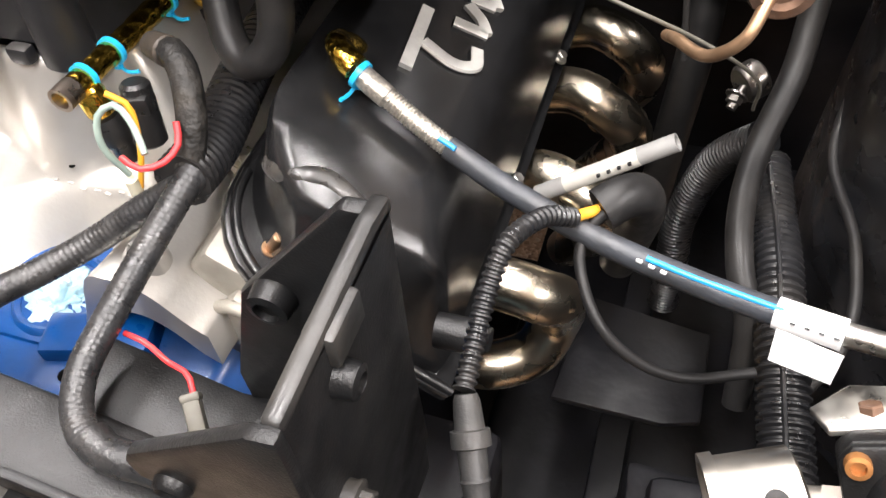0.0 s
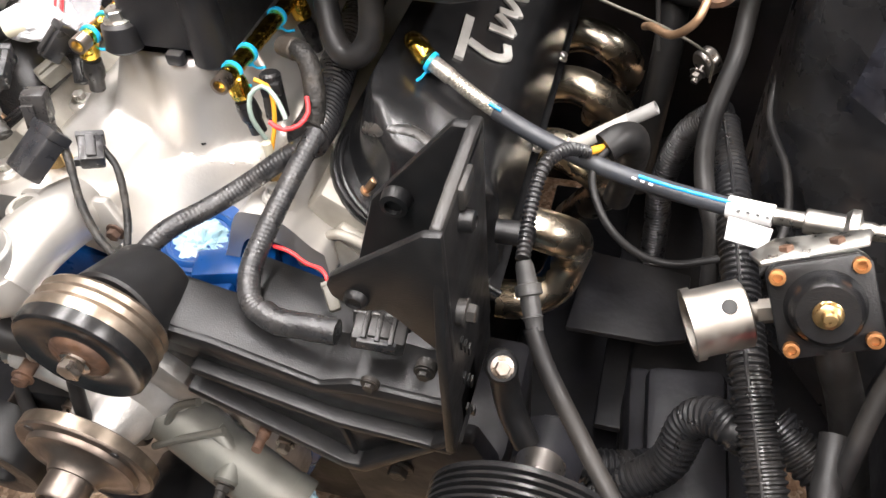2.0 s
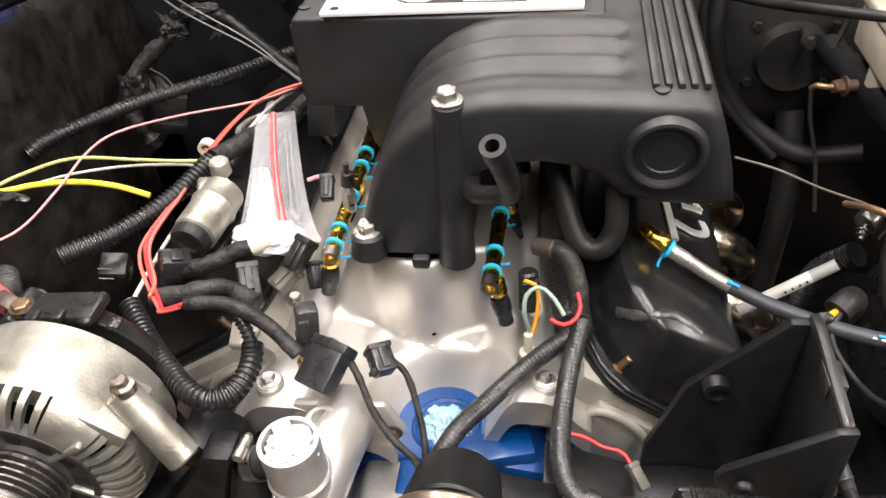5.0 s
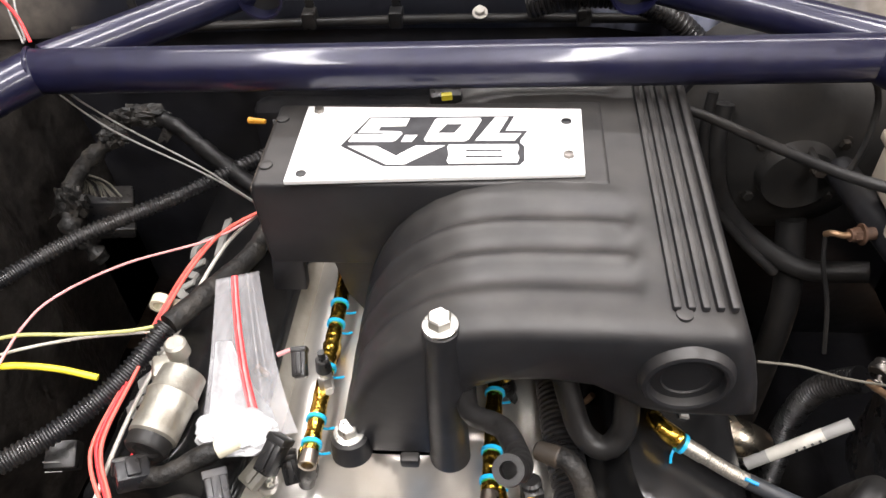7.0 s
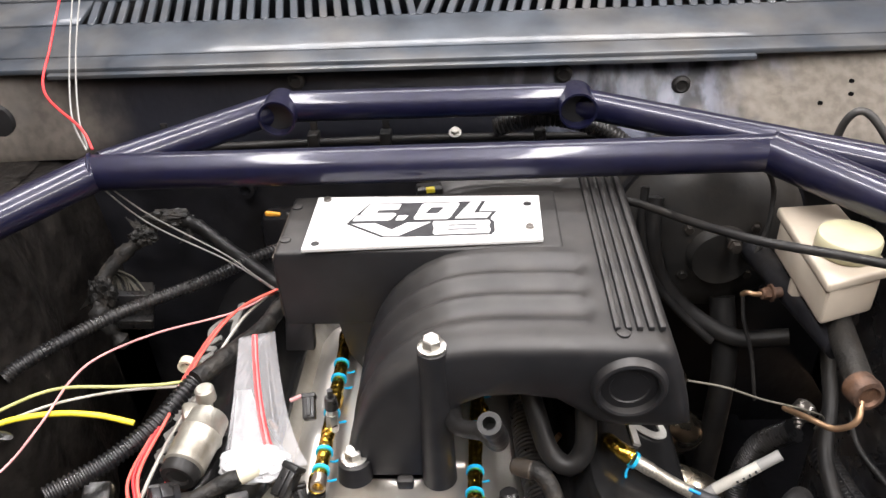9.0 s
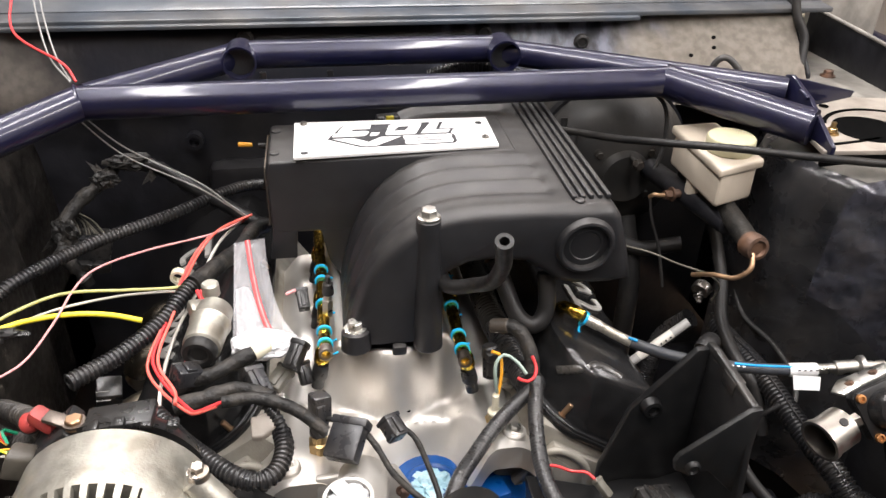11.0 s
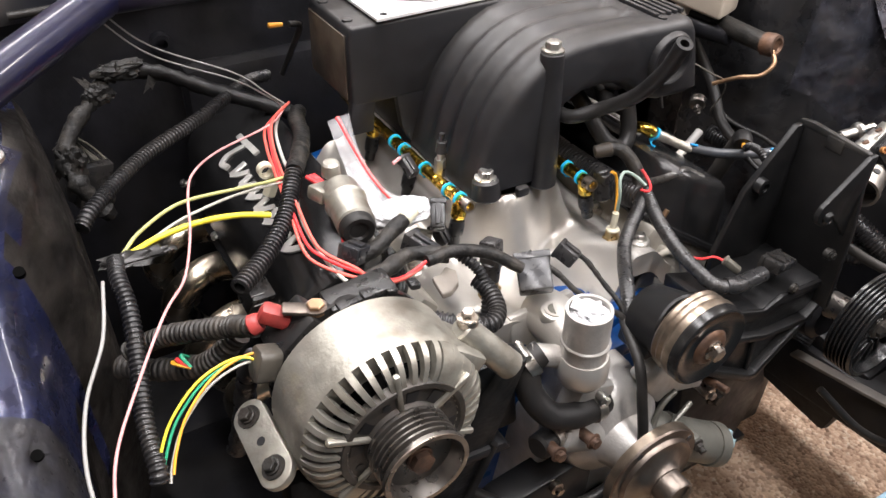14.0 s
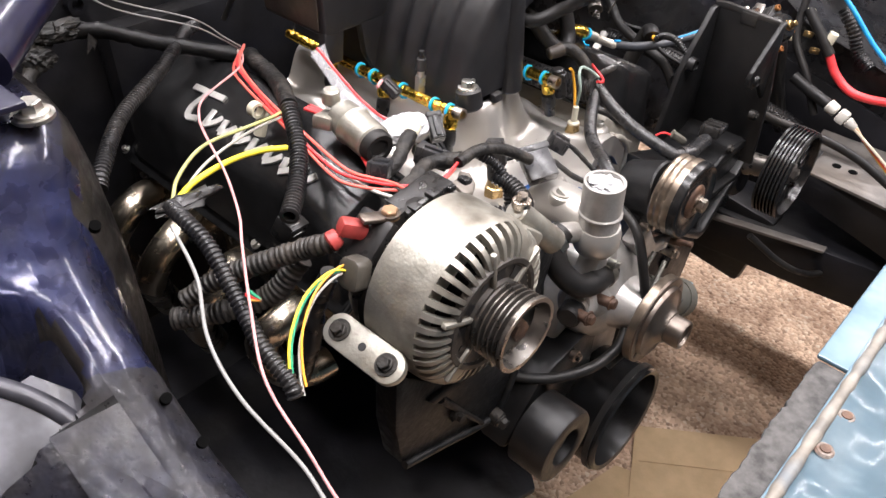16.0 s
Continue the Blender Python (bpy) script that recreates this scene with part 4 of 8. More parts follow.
part("seal_strip", join(ragged(-0.62, -0.137, -0.474, -0.4495, 0.824, 0.006), box((-0.38, -0.462, 0.805), (0.48, 0.018, 0.036), (0, 0, 0), 0.004)), "speckle", rad, "dark grey chipped seal strip")
lone("front_panel", box((0, -0.60, 0.5), (1.3, 0.01, 0.62)), "iceblue", "pale blue front panel under the radiator support", "car body", (0, -0.6, 0.2), kind="structure")


# ---- strut brace ----
brace = thing("strut_brace", "navy painted tubular strut brace with open tube ends", "strut brace", (0, 0.28, 1.03))
R = 0.0205
zl = 1.034
part("front_tube", hose([(-0.352, 0.274, zl), (0.395, 0.286, zl)], R, 28, 0.05), "navy", brace)
part("side_tube", hose([(-0.350, 0.274, zl), (-0.50, 0.115, 1.012)], R, 28, 0.05), "navy", brace)
part("side_tube", hose([(0.393, 0.286, zl), (0.521, 0.140, 1.022)], R + 0.002, 28, 0.05), "navy", brace)
part("rear_side_tube", hose([(-0.184, 0.442, 1.034), (-0.345, 0.285, 1.034)], R - 0.001, 28, 0.05), "navy", brace)
part("rear_side_tube", hose([(0.207, 0.434, 1.034), (0.533, 0.228, 1.036)], R - 0.002, 28, 0.05), "navy", brace)
part("rear_tube", hose([(-0.160, 0.44, 1.037), (0.186, 0.442, 1.037)], R - 0.001, 28, 0.05), "navy", brace)
for x in (-0.173, 0.199):
    cup = part("open_end", pipe((x, 0.448, 1.036), (x, 0.403, 1.036), 0.0232, 0.0206, 32), "navy", brace)
    # Black disc stands in for the dark bore of the open tube; no plug there.
    part("end_plug", lathe((x, 0.422, 1.036), -Y, [(0, 0.0208), (0.003, 0.0208)], 24), "ink_shade", cup)
for x, y, d in ((-0.352, 0.274, (0.9, 0.3, 0)), (0.395, 0.286, (0.9, -0.3, 0))):
    ring = hose([Vector((x, y, zl)) + (frame_of(d)[1] * math.cos(a) + frame_of(d)[2] * math.sin(a)) * (R + 0.0004) for a in (2 * math.pi * i / 16 for i in range(17))], 0.0022, 8, 0.004, wobble=0.3)
    part("weld_bead", ring, "navy", brace)
outer = [(-0.045, -0.055), (0.13, -0.045), (0.15, 0.13), (-0.02, 0.15), (-0.04, 0.10)]
p = part("tower_plate", prism(outer, (-0.545, 0.10, 1.004), -X, Y, (0, 0, 0.005), 0.001), "navy", brace)
# Openings and slots are black patches on the plate, their dark painted in.
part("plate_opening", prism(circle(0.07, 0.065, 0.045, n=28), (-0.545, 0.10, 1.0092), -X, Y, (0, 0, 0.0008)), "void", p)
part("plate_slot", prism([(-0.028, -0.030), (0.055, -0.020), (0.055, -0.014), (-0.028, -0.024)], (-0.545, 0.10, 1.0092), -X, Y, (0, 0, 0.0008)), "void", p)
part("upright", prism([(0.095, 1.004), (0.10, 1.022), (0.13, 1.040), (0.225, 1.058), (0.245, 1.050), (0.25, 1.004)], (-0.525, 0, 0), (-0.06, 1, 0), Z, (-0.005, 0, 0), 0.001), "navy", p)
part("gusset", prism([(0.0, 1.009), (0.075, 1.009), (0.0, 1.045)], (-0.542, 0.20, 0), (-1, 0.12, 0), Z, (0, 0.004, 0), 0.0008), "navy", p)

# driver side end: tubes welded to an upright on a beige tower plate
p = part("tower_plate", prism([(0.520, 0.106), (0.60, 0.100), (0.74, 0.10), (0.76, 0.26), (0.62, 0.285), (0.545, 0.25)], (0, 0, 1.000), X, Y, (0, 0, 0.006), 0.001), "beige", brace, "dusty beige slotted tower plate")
# Black strip stands in for shade below the plate's front edge.
part("plate_skirt", prism([(0.521, 0.107), (0.60, 0.101), (0.74, 0.101), (0.74, 0.107), (0.60, 0.108), (0.522, 0.113)], (0, 0, 0.985), X, Y, (0, 0, 0.015), 0.001), "void", p, "black strip painted as shade under the plate edge")
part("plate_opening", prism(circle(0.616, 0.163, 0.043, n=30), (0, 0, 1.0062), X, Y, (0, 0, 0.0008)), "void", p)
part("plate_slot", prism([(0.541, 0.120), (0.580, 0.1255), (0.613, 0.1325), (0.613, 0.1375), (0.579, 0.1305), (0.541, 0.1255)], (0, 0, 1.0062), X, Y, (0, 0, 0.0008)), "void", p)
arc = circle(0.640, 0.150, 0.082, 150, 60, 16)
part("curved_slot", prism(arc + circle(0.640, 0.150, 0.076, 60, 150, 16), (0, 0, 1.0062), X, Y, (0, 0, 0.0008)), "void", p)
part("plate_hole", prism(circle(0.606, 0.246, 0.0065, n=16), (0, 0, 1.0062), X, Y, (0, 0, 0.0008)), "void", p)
part("upright", prism([(0.100, 1.000), (0.100, 1.013), (0.128, 1.026), (0.170, 1.047), (0.222, 1.060), (0.236, 1.056), (0.240, 1.002)], (0.5185, 0, 0), (0.055, 1, 0), Z, (0.0065, 0, 0), 0.0015), "navy", p)
part("weld_bead", hose([(0.523, 0.185, 1.052), (0.524, 0.176, 1.051), (0.524, 0.168, 1.048)], 0.0028, 8, 0.002, wobble=0.4), "navy", p)
part("gusset", prism([(0.0, 1.007), (0.100, 1.022), (0.104, 1.030), (0.0, 1.056)], (0.533, 0.226, 0), (1, 0.08, 0), Z, (0, 0.005, 0), 0.001), "navy", p)
part("brass_nut", join(hexhead((0.560, 0.155, 1.006), Z, 0.0062, 0.008), rod((0.560, 0.155, 1.012), (0.560, 0.155, 1.021), 0.0032, seg=12)), "brass", brace)


# ---- engine block, heads, intake ----
blk = thing("engine_block", "blue painted V8 engine block under the intake", "engine", (0, 0.1, 0.33))
front = [(-0.06, 0.33), (0.06, 0.33), (0.11, 0.44), (0.12, 0.52), (0.235, 0.60), (0.15, 0.70), (0.07, 0.715), (-0.07, 0.715), (-0.15, 0.70), (-0.235, 0.60), (-0.12, 0.52), (-0.11, 0.44)]
part("block_casting", prism(front, (0, -0.115, 0), X, Z, (0, 0.53, 0), 0.006), "block", blk)
part("sump", box((0, 0.15, 0.27), (0.22, 0.45, 0.16), w=0.02), "bay", blk)
part("distributor_boss", lathe((0.030, -0.078, 0.692), Z, [(0, 0.034), (0.018, 0.034), (0.024, 0.032), (0.026, 0.029), (0.024, 0.026), (0.018, 0.0245), (0.0, 0.023)], 40), "block", blk, "bright blue distributor bore collar")
part("block_pad", box((0.075, -0.10, 0.708), (0.07, 0.03, 0.03), (0, 0, 15), 0.004), "block", blk)
part("deck_plate", box((0.035, -0.128, 0.700), (0.085, 0.040, 0.022), (0, 0, 0), 0.003), "block", blk)
for x in (0.012, 0.066):
    part("deck_hole", lathe((x, -0.128, 0.7112), Z, [(0, 0.0045), (0.0006, 0.0045)], 14), "void", blk)
towel = lone("shop_towel", blob((0.030, -0.078, 0.709), (0.0225, 0.0225, 0.012), 0.5, 3, 5), "bluepaper", "crumpled pale blue shop towel stuffed in the distributor hole", "towel", (0.027, -0.077, 0.715))

HEAD = [(0.095, 0.70), (0.135, 0.765), (0.150, 0.782), (0.268, 0.705), (0.262, 0.66), (0.245, 0.605), (0.215, 0.59)]
COVER = [(0.146, 0.786), (0.160, 0.796), (0.172, 0.838), (0.178, 0.847), (0.190, 0.846), (0.262, 0.811), (0.273, 0.802),
         (0.280, 0.788), (0.284, 0.735), (0.288, 0.714), (0.279, 0.704)]


def mirrored(outline, s):
    return [(x * s, z) for x, z in outline]


def cover_body(s, y0, y1):
    """Tall valve cover with drafted ends: the raised part is set in from the flange."""
    base = mirrored([(0.152, 0.783), (0.264, 0.710)], s)
    bm = bmesh.new()
    rows = []
    cx, cz = 0.214 * s, 0.765
    if s > 0:
        y0 -= 0.016
    stations = [(y0 + 0.004, 0.80, 0.0), (y0 + 0.009, 0.86, 0.40), (y0 + 0.0125, 0.93, 0.66), (y0 + 0.0155, 0.95, 0.86), (y0 + 0.018, 0.96, 0.95), (y0 + 0.022, 0.985, 0.985), (y0 + 0.030, 1.0, 0.99), (y0 + 0.042, 1.0, 1.0), (y0 + 0.055, 1.0, 1.0), (y0 + 0.068, 1.0, 1.0), (y0 + 0.08, 1.0, 1.0)]
    stations += [(y0 + 0.08 + (y1 - y0 - 0.122) * i / 12, 1.0, 1.0) for i in range(1, 13)]
    stations += [(y1 - 0.032, 0.985, 0.96), (y1 - 0.022, 0.93, 0.8), (y1 - 0.010, 0.86, 0.35), (y1 - 0.004, 0.8, 0.0)]
    nrm = Vector((0.55 * s, 0.83))
    along = Vector((0.83 * s, -0.55))
    b0 = Vector((0.152 * s, 0.783))
    for y, k, hgt in stations:
        row = []
        for x, z in mirrored(COVER, s):
            p = Vector((x, z))
            h = (p - b0).dot(nrm)
            flat = p - nrm * h
            u = (flat - b0).dot(along)
            r = min(1.0, max(0.0, (y - y0) / 0.085))
            cut = 0.095 * (1 - math.sqrt(1 - (1 - r) ** 2))
            flat = b0 + along * (cut + u * (1 - cut / 0.155))
            q = flat + nrm * max(0.002, h * (0.12 + 0.88 * hgt) if h > 0.012 else h)
            row.append(bm.verts.new((q.x, y, q.y)))
        rows.append(row)
    for A, B in zip(rows, rows[1:]):
        for i in range(len(A)):
            j = (i + 1) % len(A)
            bm.faces.new((A[i], A[j], B[j], B[i]))
    bm.faces.new(rows[0])
    bm.faces.new(rows[-1])
    return bm


def script_marks(s, y0, length):
    """Raised silver brush-like strokes along the cover top, as a decoration."""
    d = Vector((0.072 * s, 0, -0.035)).normalized()
    n = Vector((0.035 * s, 0, 0.072)).normalized()
    o = Vector((0.233 * s, 0, 0.8255))
    run = 1 if s > 0 else -1
    strokes = []
    k = length / 9.0
    def at(u, v):
        return o + Y * (y0 + run * u * k) + d * v + n * 0.0012
    # a long bar, a hook and a row of slanting strokes
    shapes = [[(0.0, -0.004), (1.9, -0.009)], [(0.9, -0.002), (0.75, 0.020), (1.0, 0.033), (1.5, 0.030)]]
    for i in range(7):
        u = 1.95 + 0.95 * i
        shapes.append([(u, 0.009 + 0.003 * (i % 2)), (u + 0.12, 0.032 - 0.003 * (i % 3))])
        shapes.append([(u + 0.12, 0.031), (u + 0.45, 0.024), (u + 0.70, 0.012 + 0.002 * (i % 3))])
    out = []
    for sh in shapes:
        pts = [at(u, v) for u, v in sh]
        b = hose(pts, 0.0044, 8, 0.002)
        out.append(b)
    # flatten the strokes into raised, flat-topped marks
    for bm in out:
        for q in bm.verts:
            h = (q.co - o).dot(n)
            q.co += n * (max(-0.002, min(h, 0.0022)) - h)
    return out


for s, y0, y1, side in ((1, -0.052, 0.40, "driver"), (-1, -0.03, 0.42, "passenger")):
    head = thing("cylinder_head", "bare cast aluminium cylinder head", "cylinder head", (0.18 * s, 0.15, 0.6), "cylinder heads")
    part("head_casting", prism(mirrored(HEAD, s), (0, y0 - 0.015, 0), X, Z, (0, y1 - y0 + 0.03, 0), 0.005), "headcast", head)
    part("end_pad", prism(mirrored([(0.115, 0.70), (0.165, 0.755), (0.225, 0.715), (0.20, 0.64)], s), (0, y0 - 0.023, 0), X, Z, (0, 0.01, 0), 0.003), "headcast", head)
    part("end_pocket", prism(mirrored([(0.128, 0.712), (0.162, 0.742), (0.196, 0.708), (0.185, 0.665)], s), (0, y0 - 0.0245, 0), X, Z, (0, 0.002, 0), 0.0008), "headcast", head)
    part("pocket_rim", hose([Vector((x * s, y0 - 0.024, z)) for x, z in ((0.122, 0.706), (0.163, 0.748), (0.205, 0.712), (0.188, 0.655), (0.122, 0.706))], 0.0045, 10, 0.004), "headcast", head)
    vc = thing("valve_cover", "tall black valve cover with raised silver marks", "valve cover", (0.21 * s, 0.17, 0.75), "valve covers")
    n = Vector((0.55 * s, 0, 0.83))
    along = Vector((0.83 * s, 0, -0.55))
    yf = y0 - (0.020 if s > 0 else 0.006)
    fl = [(-0.010, y1 + 0.006), (-0.010, yf + 0.060)] + [(0.045 - 0.055 * math.cos(radians(a)), yf + 0.060 - 0.060 * math.sin(radians(a))) for a in range(15, 91, 15)] + [(0.165, yf), (0.165, y1 + 0.006)]
    part("flange", prism(fl, Vector((0.152 * s, 0, 0.783)) - n * 0.004, along, Y, n * 0.009, 0.0025), "cover", vc)
    part("gasket_bead", hose([Vector((0.152 * s, 0, 0.783)) + along * (u + 0.005 * (u < 0.06)) + Y * (v + 0.005) + n * 0.005 for u, v in fl[1:-1]], 0.0032, 10, 0.004), "cover", vc)
    part("corner_stud", join(rod(Vector((0.152 * s, y0 + 0.006, 0.783)) + along * 0.030, Vector((0.152 * s, y0 + 0.006, 0.783)) + along * 0.030 + n * 0.022, 0.0034, seg=12, w=0.0008), lathe(Vector((0.152 * s, y0 + 0.006, 0.783)) + along * 0.030 + n * 0.005, n, [(0, 0.0055), (0.0012, 0.0055)], 20)), "copperline", vc, "copper-coloured stud")
    part("raised_body", cover_body(s, y0, y1), "cover", vc, smooth=50)
    if s > 0:
        # Added bead in paler, glossier black carries the highlight along the edge.
        part("front_edge", hose([(0.180, -0.0195, 0.8135), (0.193, -0.032, 0.8235), (0.208, -0.036, 0.8265), (0.219, -0.033, 0.8235), (0.230, -0.035, 0.8175), (0.242, -0.041, 0.8110)], 0.0068, 18, 0.003), "coveredge", vc, "rounded front edge with its highlight painted paler")
    for stroke in script_marks(s, 0.062 if s > 0 else 0.30, 0.27):
        part("silver_stroke", stroke, "script", vc)
    for i in range(1, 4):
        y = y0 + 0.004 + (y1 - y0 - 0.01) * i / 3
        part("stud", rod((0.150 * s, y, 0.786), (0.158 * s, y, 0.803), 0.003, seg=10), "copperline", vc)
        part("cover_bolt", hexhead((0.288 * s, y, 0.711), (0.55 * s, 0, 0.83), 0.0045, 0.006), "zinc", vc)


def intake_height(x, y):
    ax = abs(x)
    def ss(a, b, t):
        t = min(1, max(0, (t - a) / (b - a)))
        return t * t * (3 - 2 * t)
    z = 0.752
    z += 0.010 * ss(-0.02, -0.09, y) * ss(0.02, 0.06, ax)
    z += 0.018 * ss(0.055, 0.09, ax) * (1 - ss(0.115, 0.15, ax))
    z += (0.082 + 0.0) * ss(-0.004, 0.022, y + 0.012 * math.cos(x * 55)) * (1 - ss(0.058, 0.092, ax))
    z += 0.026 * ss(0.01, 0.05, y) * ss(0.06, 0.08, ax) * (1 - ss(0.105, 0.135, ax)) * (0.75 + 0.25 * math.cos(y * 57))
    d = math.hypot(x - 0.029, y + 0.078)
    z -= 0.045 * (1 - ss(0.036, 0.070, d))
    z -= 0.02 * ss(0.13, 0.165, ax)
    return z


def lower_intake():
    bm = bmesh.new()
    nx, ny = 68, 96
    top = {}
    for i in range(nx + 1):
        for j in range(ny + 1):
            x = -0.158 + 0.316 * i / nx
            y = -0.118 + 0.418 * j / ny
            if math.hypot(x - 0.029, y + 0.078) < 0.0345 or (abs(x - 0.029) < 0.034 and y < -0.078) or (x > 0.062 and y < -0.099):
                continue
            top[i, j] = bm.verts.new((x, y, intake_height(x, y)))
    for (i, j) in list(top):
        q = [top.get(k) for k in ((i, j), (i + 1, j), (i + 1, j + 1), (i, j + 1))]
        if all(q):
            bm.faces.new(q)
    edge = [e for e in bm.edges if len(e.link_faces) == 1]
    ext = bmesh.ops.extrude_edge_only(bm, edges=edge)
    for v in (g for g in ext["geom"] if isinstance(g, bmesh.types.BMVert)):
        v.co.z -= 0.03
    return bm


man = thing("lower_intake", "bright cast aluminium lower intake manifold", "intake manifold", (0, 0.1, 0.72))
part("manifold_casting", lower_intake(), "alu_bright", man, smooth=60)
for x, y in ((0.118, -0.075), (-0.118, -0.095), (0.13, 0.02), (-0.13, 0.02)):
    z = intake_height(x, y)
    b = part("bolt_boss", lathe((x, y, z - 0.006), Z, [(0, 0.013), (0.010, 0.012), (0.012, 0.010)], 20), "alu_bright", man)
    part("bolt", hexhead((x, y, z + 0.005), Z, 0.006, 0.008), "zinc", b)
# faint cast-in marks and a small pit
for i in range(9):
    x = -0.03 + 0.010 * i
    part("casting_mark", box((x + 0.02, -0.014 - 0.002 * (i % 2), intake_height(x + 0.02, -0.014) + 0.0001), (0.0045, 0.0022, 0.0006), (0, 0, 12 * math.sin(i * 2.1)), 0.0002, 1), "alu_bright", man)
part("casting_pit", lathe((0.012, -0.008, intake_height(0.012, -0.008) - 0.0006), Z, [(0, 0.0022), (0.0009, 0.0022)], 10), "void", man)

# ---- upper intake ----
up = thing("upper_intake", "satin black upper intake with ribbed runners and a white plate", "intake manifold", (0.06, 0.15, 0.84))


def runner_shell():
    """Cross-section looked at from the front, swept along the engine, with four humps across the runners."""
    outer = [(0.2625, 0.906), (0.258, 0.930), (0.250, 0.960), (0.242, 0.983), (0.234, 0.9945), (0.222, 0.998), (0.19, 0.998), (0.165, 0.999),
             (0.14, 1.0), (0.115, 1.0), (0.09, 1.0), (0.065, 0.998), (0.043, 0.993), (0.022, 0.983), (0.003, 0.969), (-0.013, 0.952),
             (-0.027, 0.930), (-0.038, 0.905), (-0.046, 0.878), (-0.052, 0.855), (-0.055, 0.838), (-0.052, 0.832)]
    inner = [(0.044, 0.832), (0.047, 0.838), (0.048, 0.87), (0.051, 0.905), (0.060, 0.928), (0.080, 0.937), (0.11, 0.939), (0.14, 0.934), (0.160, 0.920), (0.175, 0.908), (0.20, 0.901), (0.240, 0.900)]
    dense = []
    for (ax, az), (bx, bz) in zip(outer, outer[1:]):
        k = 5 if 0.13 < ax < 0.20 else (2 if ax < 0.13 else 1)
        dense += [(ax + (bx - ax) * i / k, az + (bz - az) * i / k) for i in range(k)]
    dense.append(outer[-1])
    n_out = len(dense)
    loop = dense + inner
    c = Vector((0.1, 0.93))
    ys = [(0.012, 0.012), (0.014, 0.006), (0.019, 0.002), (0.026, 0.0)] + [(0.026 + 0.294 * i / 84, 0.0) for i in range(1, 85)] + [(0.328, 0.004), (0.333, 0.012)]
    bm = bmesh.new()
    rows = []
    for y, inset in ys:
        row = []
        for i, (x, z) in enumerate(loop):
            p = Vector((x, z))
            a = Vector(loop[i - 1])
            b = Vector(loop[(i + 1) % len(loop)])
            t = (b - a).normalized()
            nrm = Vector((t.y, -t.x))
            q = p - nrm * inset
            if i < n_out and x < 0.19:
                fade = min(1.0, max(0.0, (z - 0.845) / 0.05))
                for vy in (0.064, 0.098, 0.132, 0.303):
                    end = max(0.0, x - 0.166)
                    d = math.hypot(y - vy, end * 1.3) / (0.0115 if vy < 0.2 else 0.010)
                    q -= nrm * 0.0062 * fade * math.exp(-d * d)
                    if end == 0.0:
                        q += nrm * 0.0016 * fade * math.exp(-((abs(y - vy) - 0.017) / 0.007) ** 2)
            row.append(bm.verts.new((q.x, y, q.y)))
        rows.append(row)
    for A, B in zip(rows, rows[1:]):
        for i in range(len(A)):
            j = (i + 1) % len(A)
            bm.faces.new((A[i], A[j], B[j], B[i]))
    bm.faces.new(rows[0])
    bm.faces.new(rows[-1])
    return bm


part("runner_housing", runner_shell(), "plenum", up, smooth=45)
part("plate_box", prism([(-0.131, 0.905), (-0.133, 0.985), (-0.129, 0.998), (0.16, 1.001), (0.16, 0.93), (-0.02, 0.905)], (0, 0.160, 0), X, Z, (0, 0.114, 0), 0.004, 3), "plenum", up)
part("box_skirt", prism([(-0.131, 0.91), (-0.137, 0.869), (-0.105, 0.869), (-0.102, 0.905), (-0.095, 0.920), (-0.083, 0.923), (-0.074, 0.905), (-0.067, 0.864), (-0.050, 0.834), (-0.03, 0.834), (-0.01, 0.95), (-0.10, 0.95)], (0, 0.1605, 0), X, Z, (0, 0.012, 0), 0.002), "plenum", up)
# Thin tan-brown sheet over the side of the box.
part("tan_side", box((-0.1335, 0.218, 0.95), (0.002, 0.10, 0.075), (0, 0, 0), 0.0005), "sidetan", up, "tan-brown side of the box")
for i in range(5):
    x = 0.1925 + 0.0094 * i
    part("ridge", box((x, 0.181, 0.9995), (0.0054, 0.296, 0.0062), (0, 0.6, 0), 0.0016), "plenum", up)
for x, y in ((-0.122, 0.250), (-0.122, 0.184), (0.197, 0.030)):
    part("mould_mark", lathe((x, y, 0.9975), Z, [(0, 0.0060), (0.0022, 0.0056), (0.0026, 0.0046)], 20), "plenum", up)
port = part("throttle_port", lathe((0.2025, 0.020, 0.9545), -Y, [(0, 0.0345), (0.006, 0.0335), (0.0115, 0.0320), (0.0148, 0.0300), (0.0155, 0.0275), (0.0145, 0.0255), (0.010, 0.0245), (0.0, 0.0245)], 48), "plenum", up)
part("port_floor", lathe((0.2025, 0.0125, 0.9545), -Y, [(0, 0.0246), (0.0008, 0.0246), (0.0018, 0.0175), (0.0006, 0.0165), (0.0006, 0.0)], 36), "plenum", port)
tower = part("bolt_tower", rod((0.036, 0.014, 0.834), (0.036, 0.020, 0.994), 0.0165, 0.0128, 24, 0.003), "plenum", up)
part("tower_bolt", hexhead((0.036, 0.020, 0.993), Z, 0.0085, 0.011), "zinc", tower)
foot = part("bolt_foot", rod((-0.043, 0.010, 0.840), (-0.043, 0.014, 0.865), 0.0165, 0.0150, 24, 0.003), "plenum", up)
part("foot_bolt", hexhead((-0.043, 0.014, 0.8645), Z, 0.0085, 0.011), "zinc", foot)
part("base_lug", box((0.004, 0.008, 0.838), (0.016, 0.010, 0.012), w=0.003), "plenum", up)
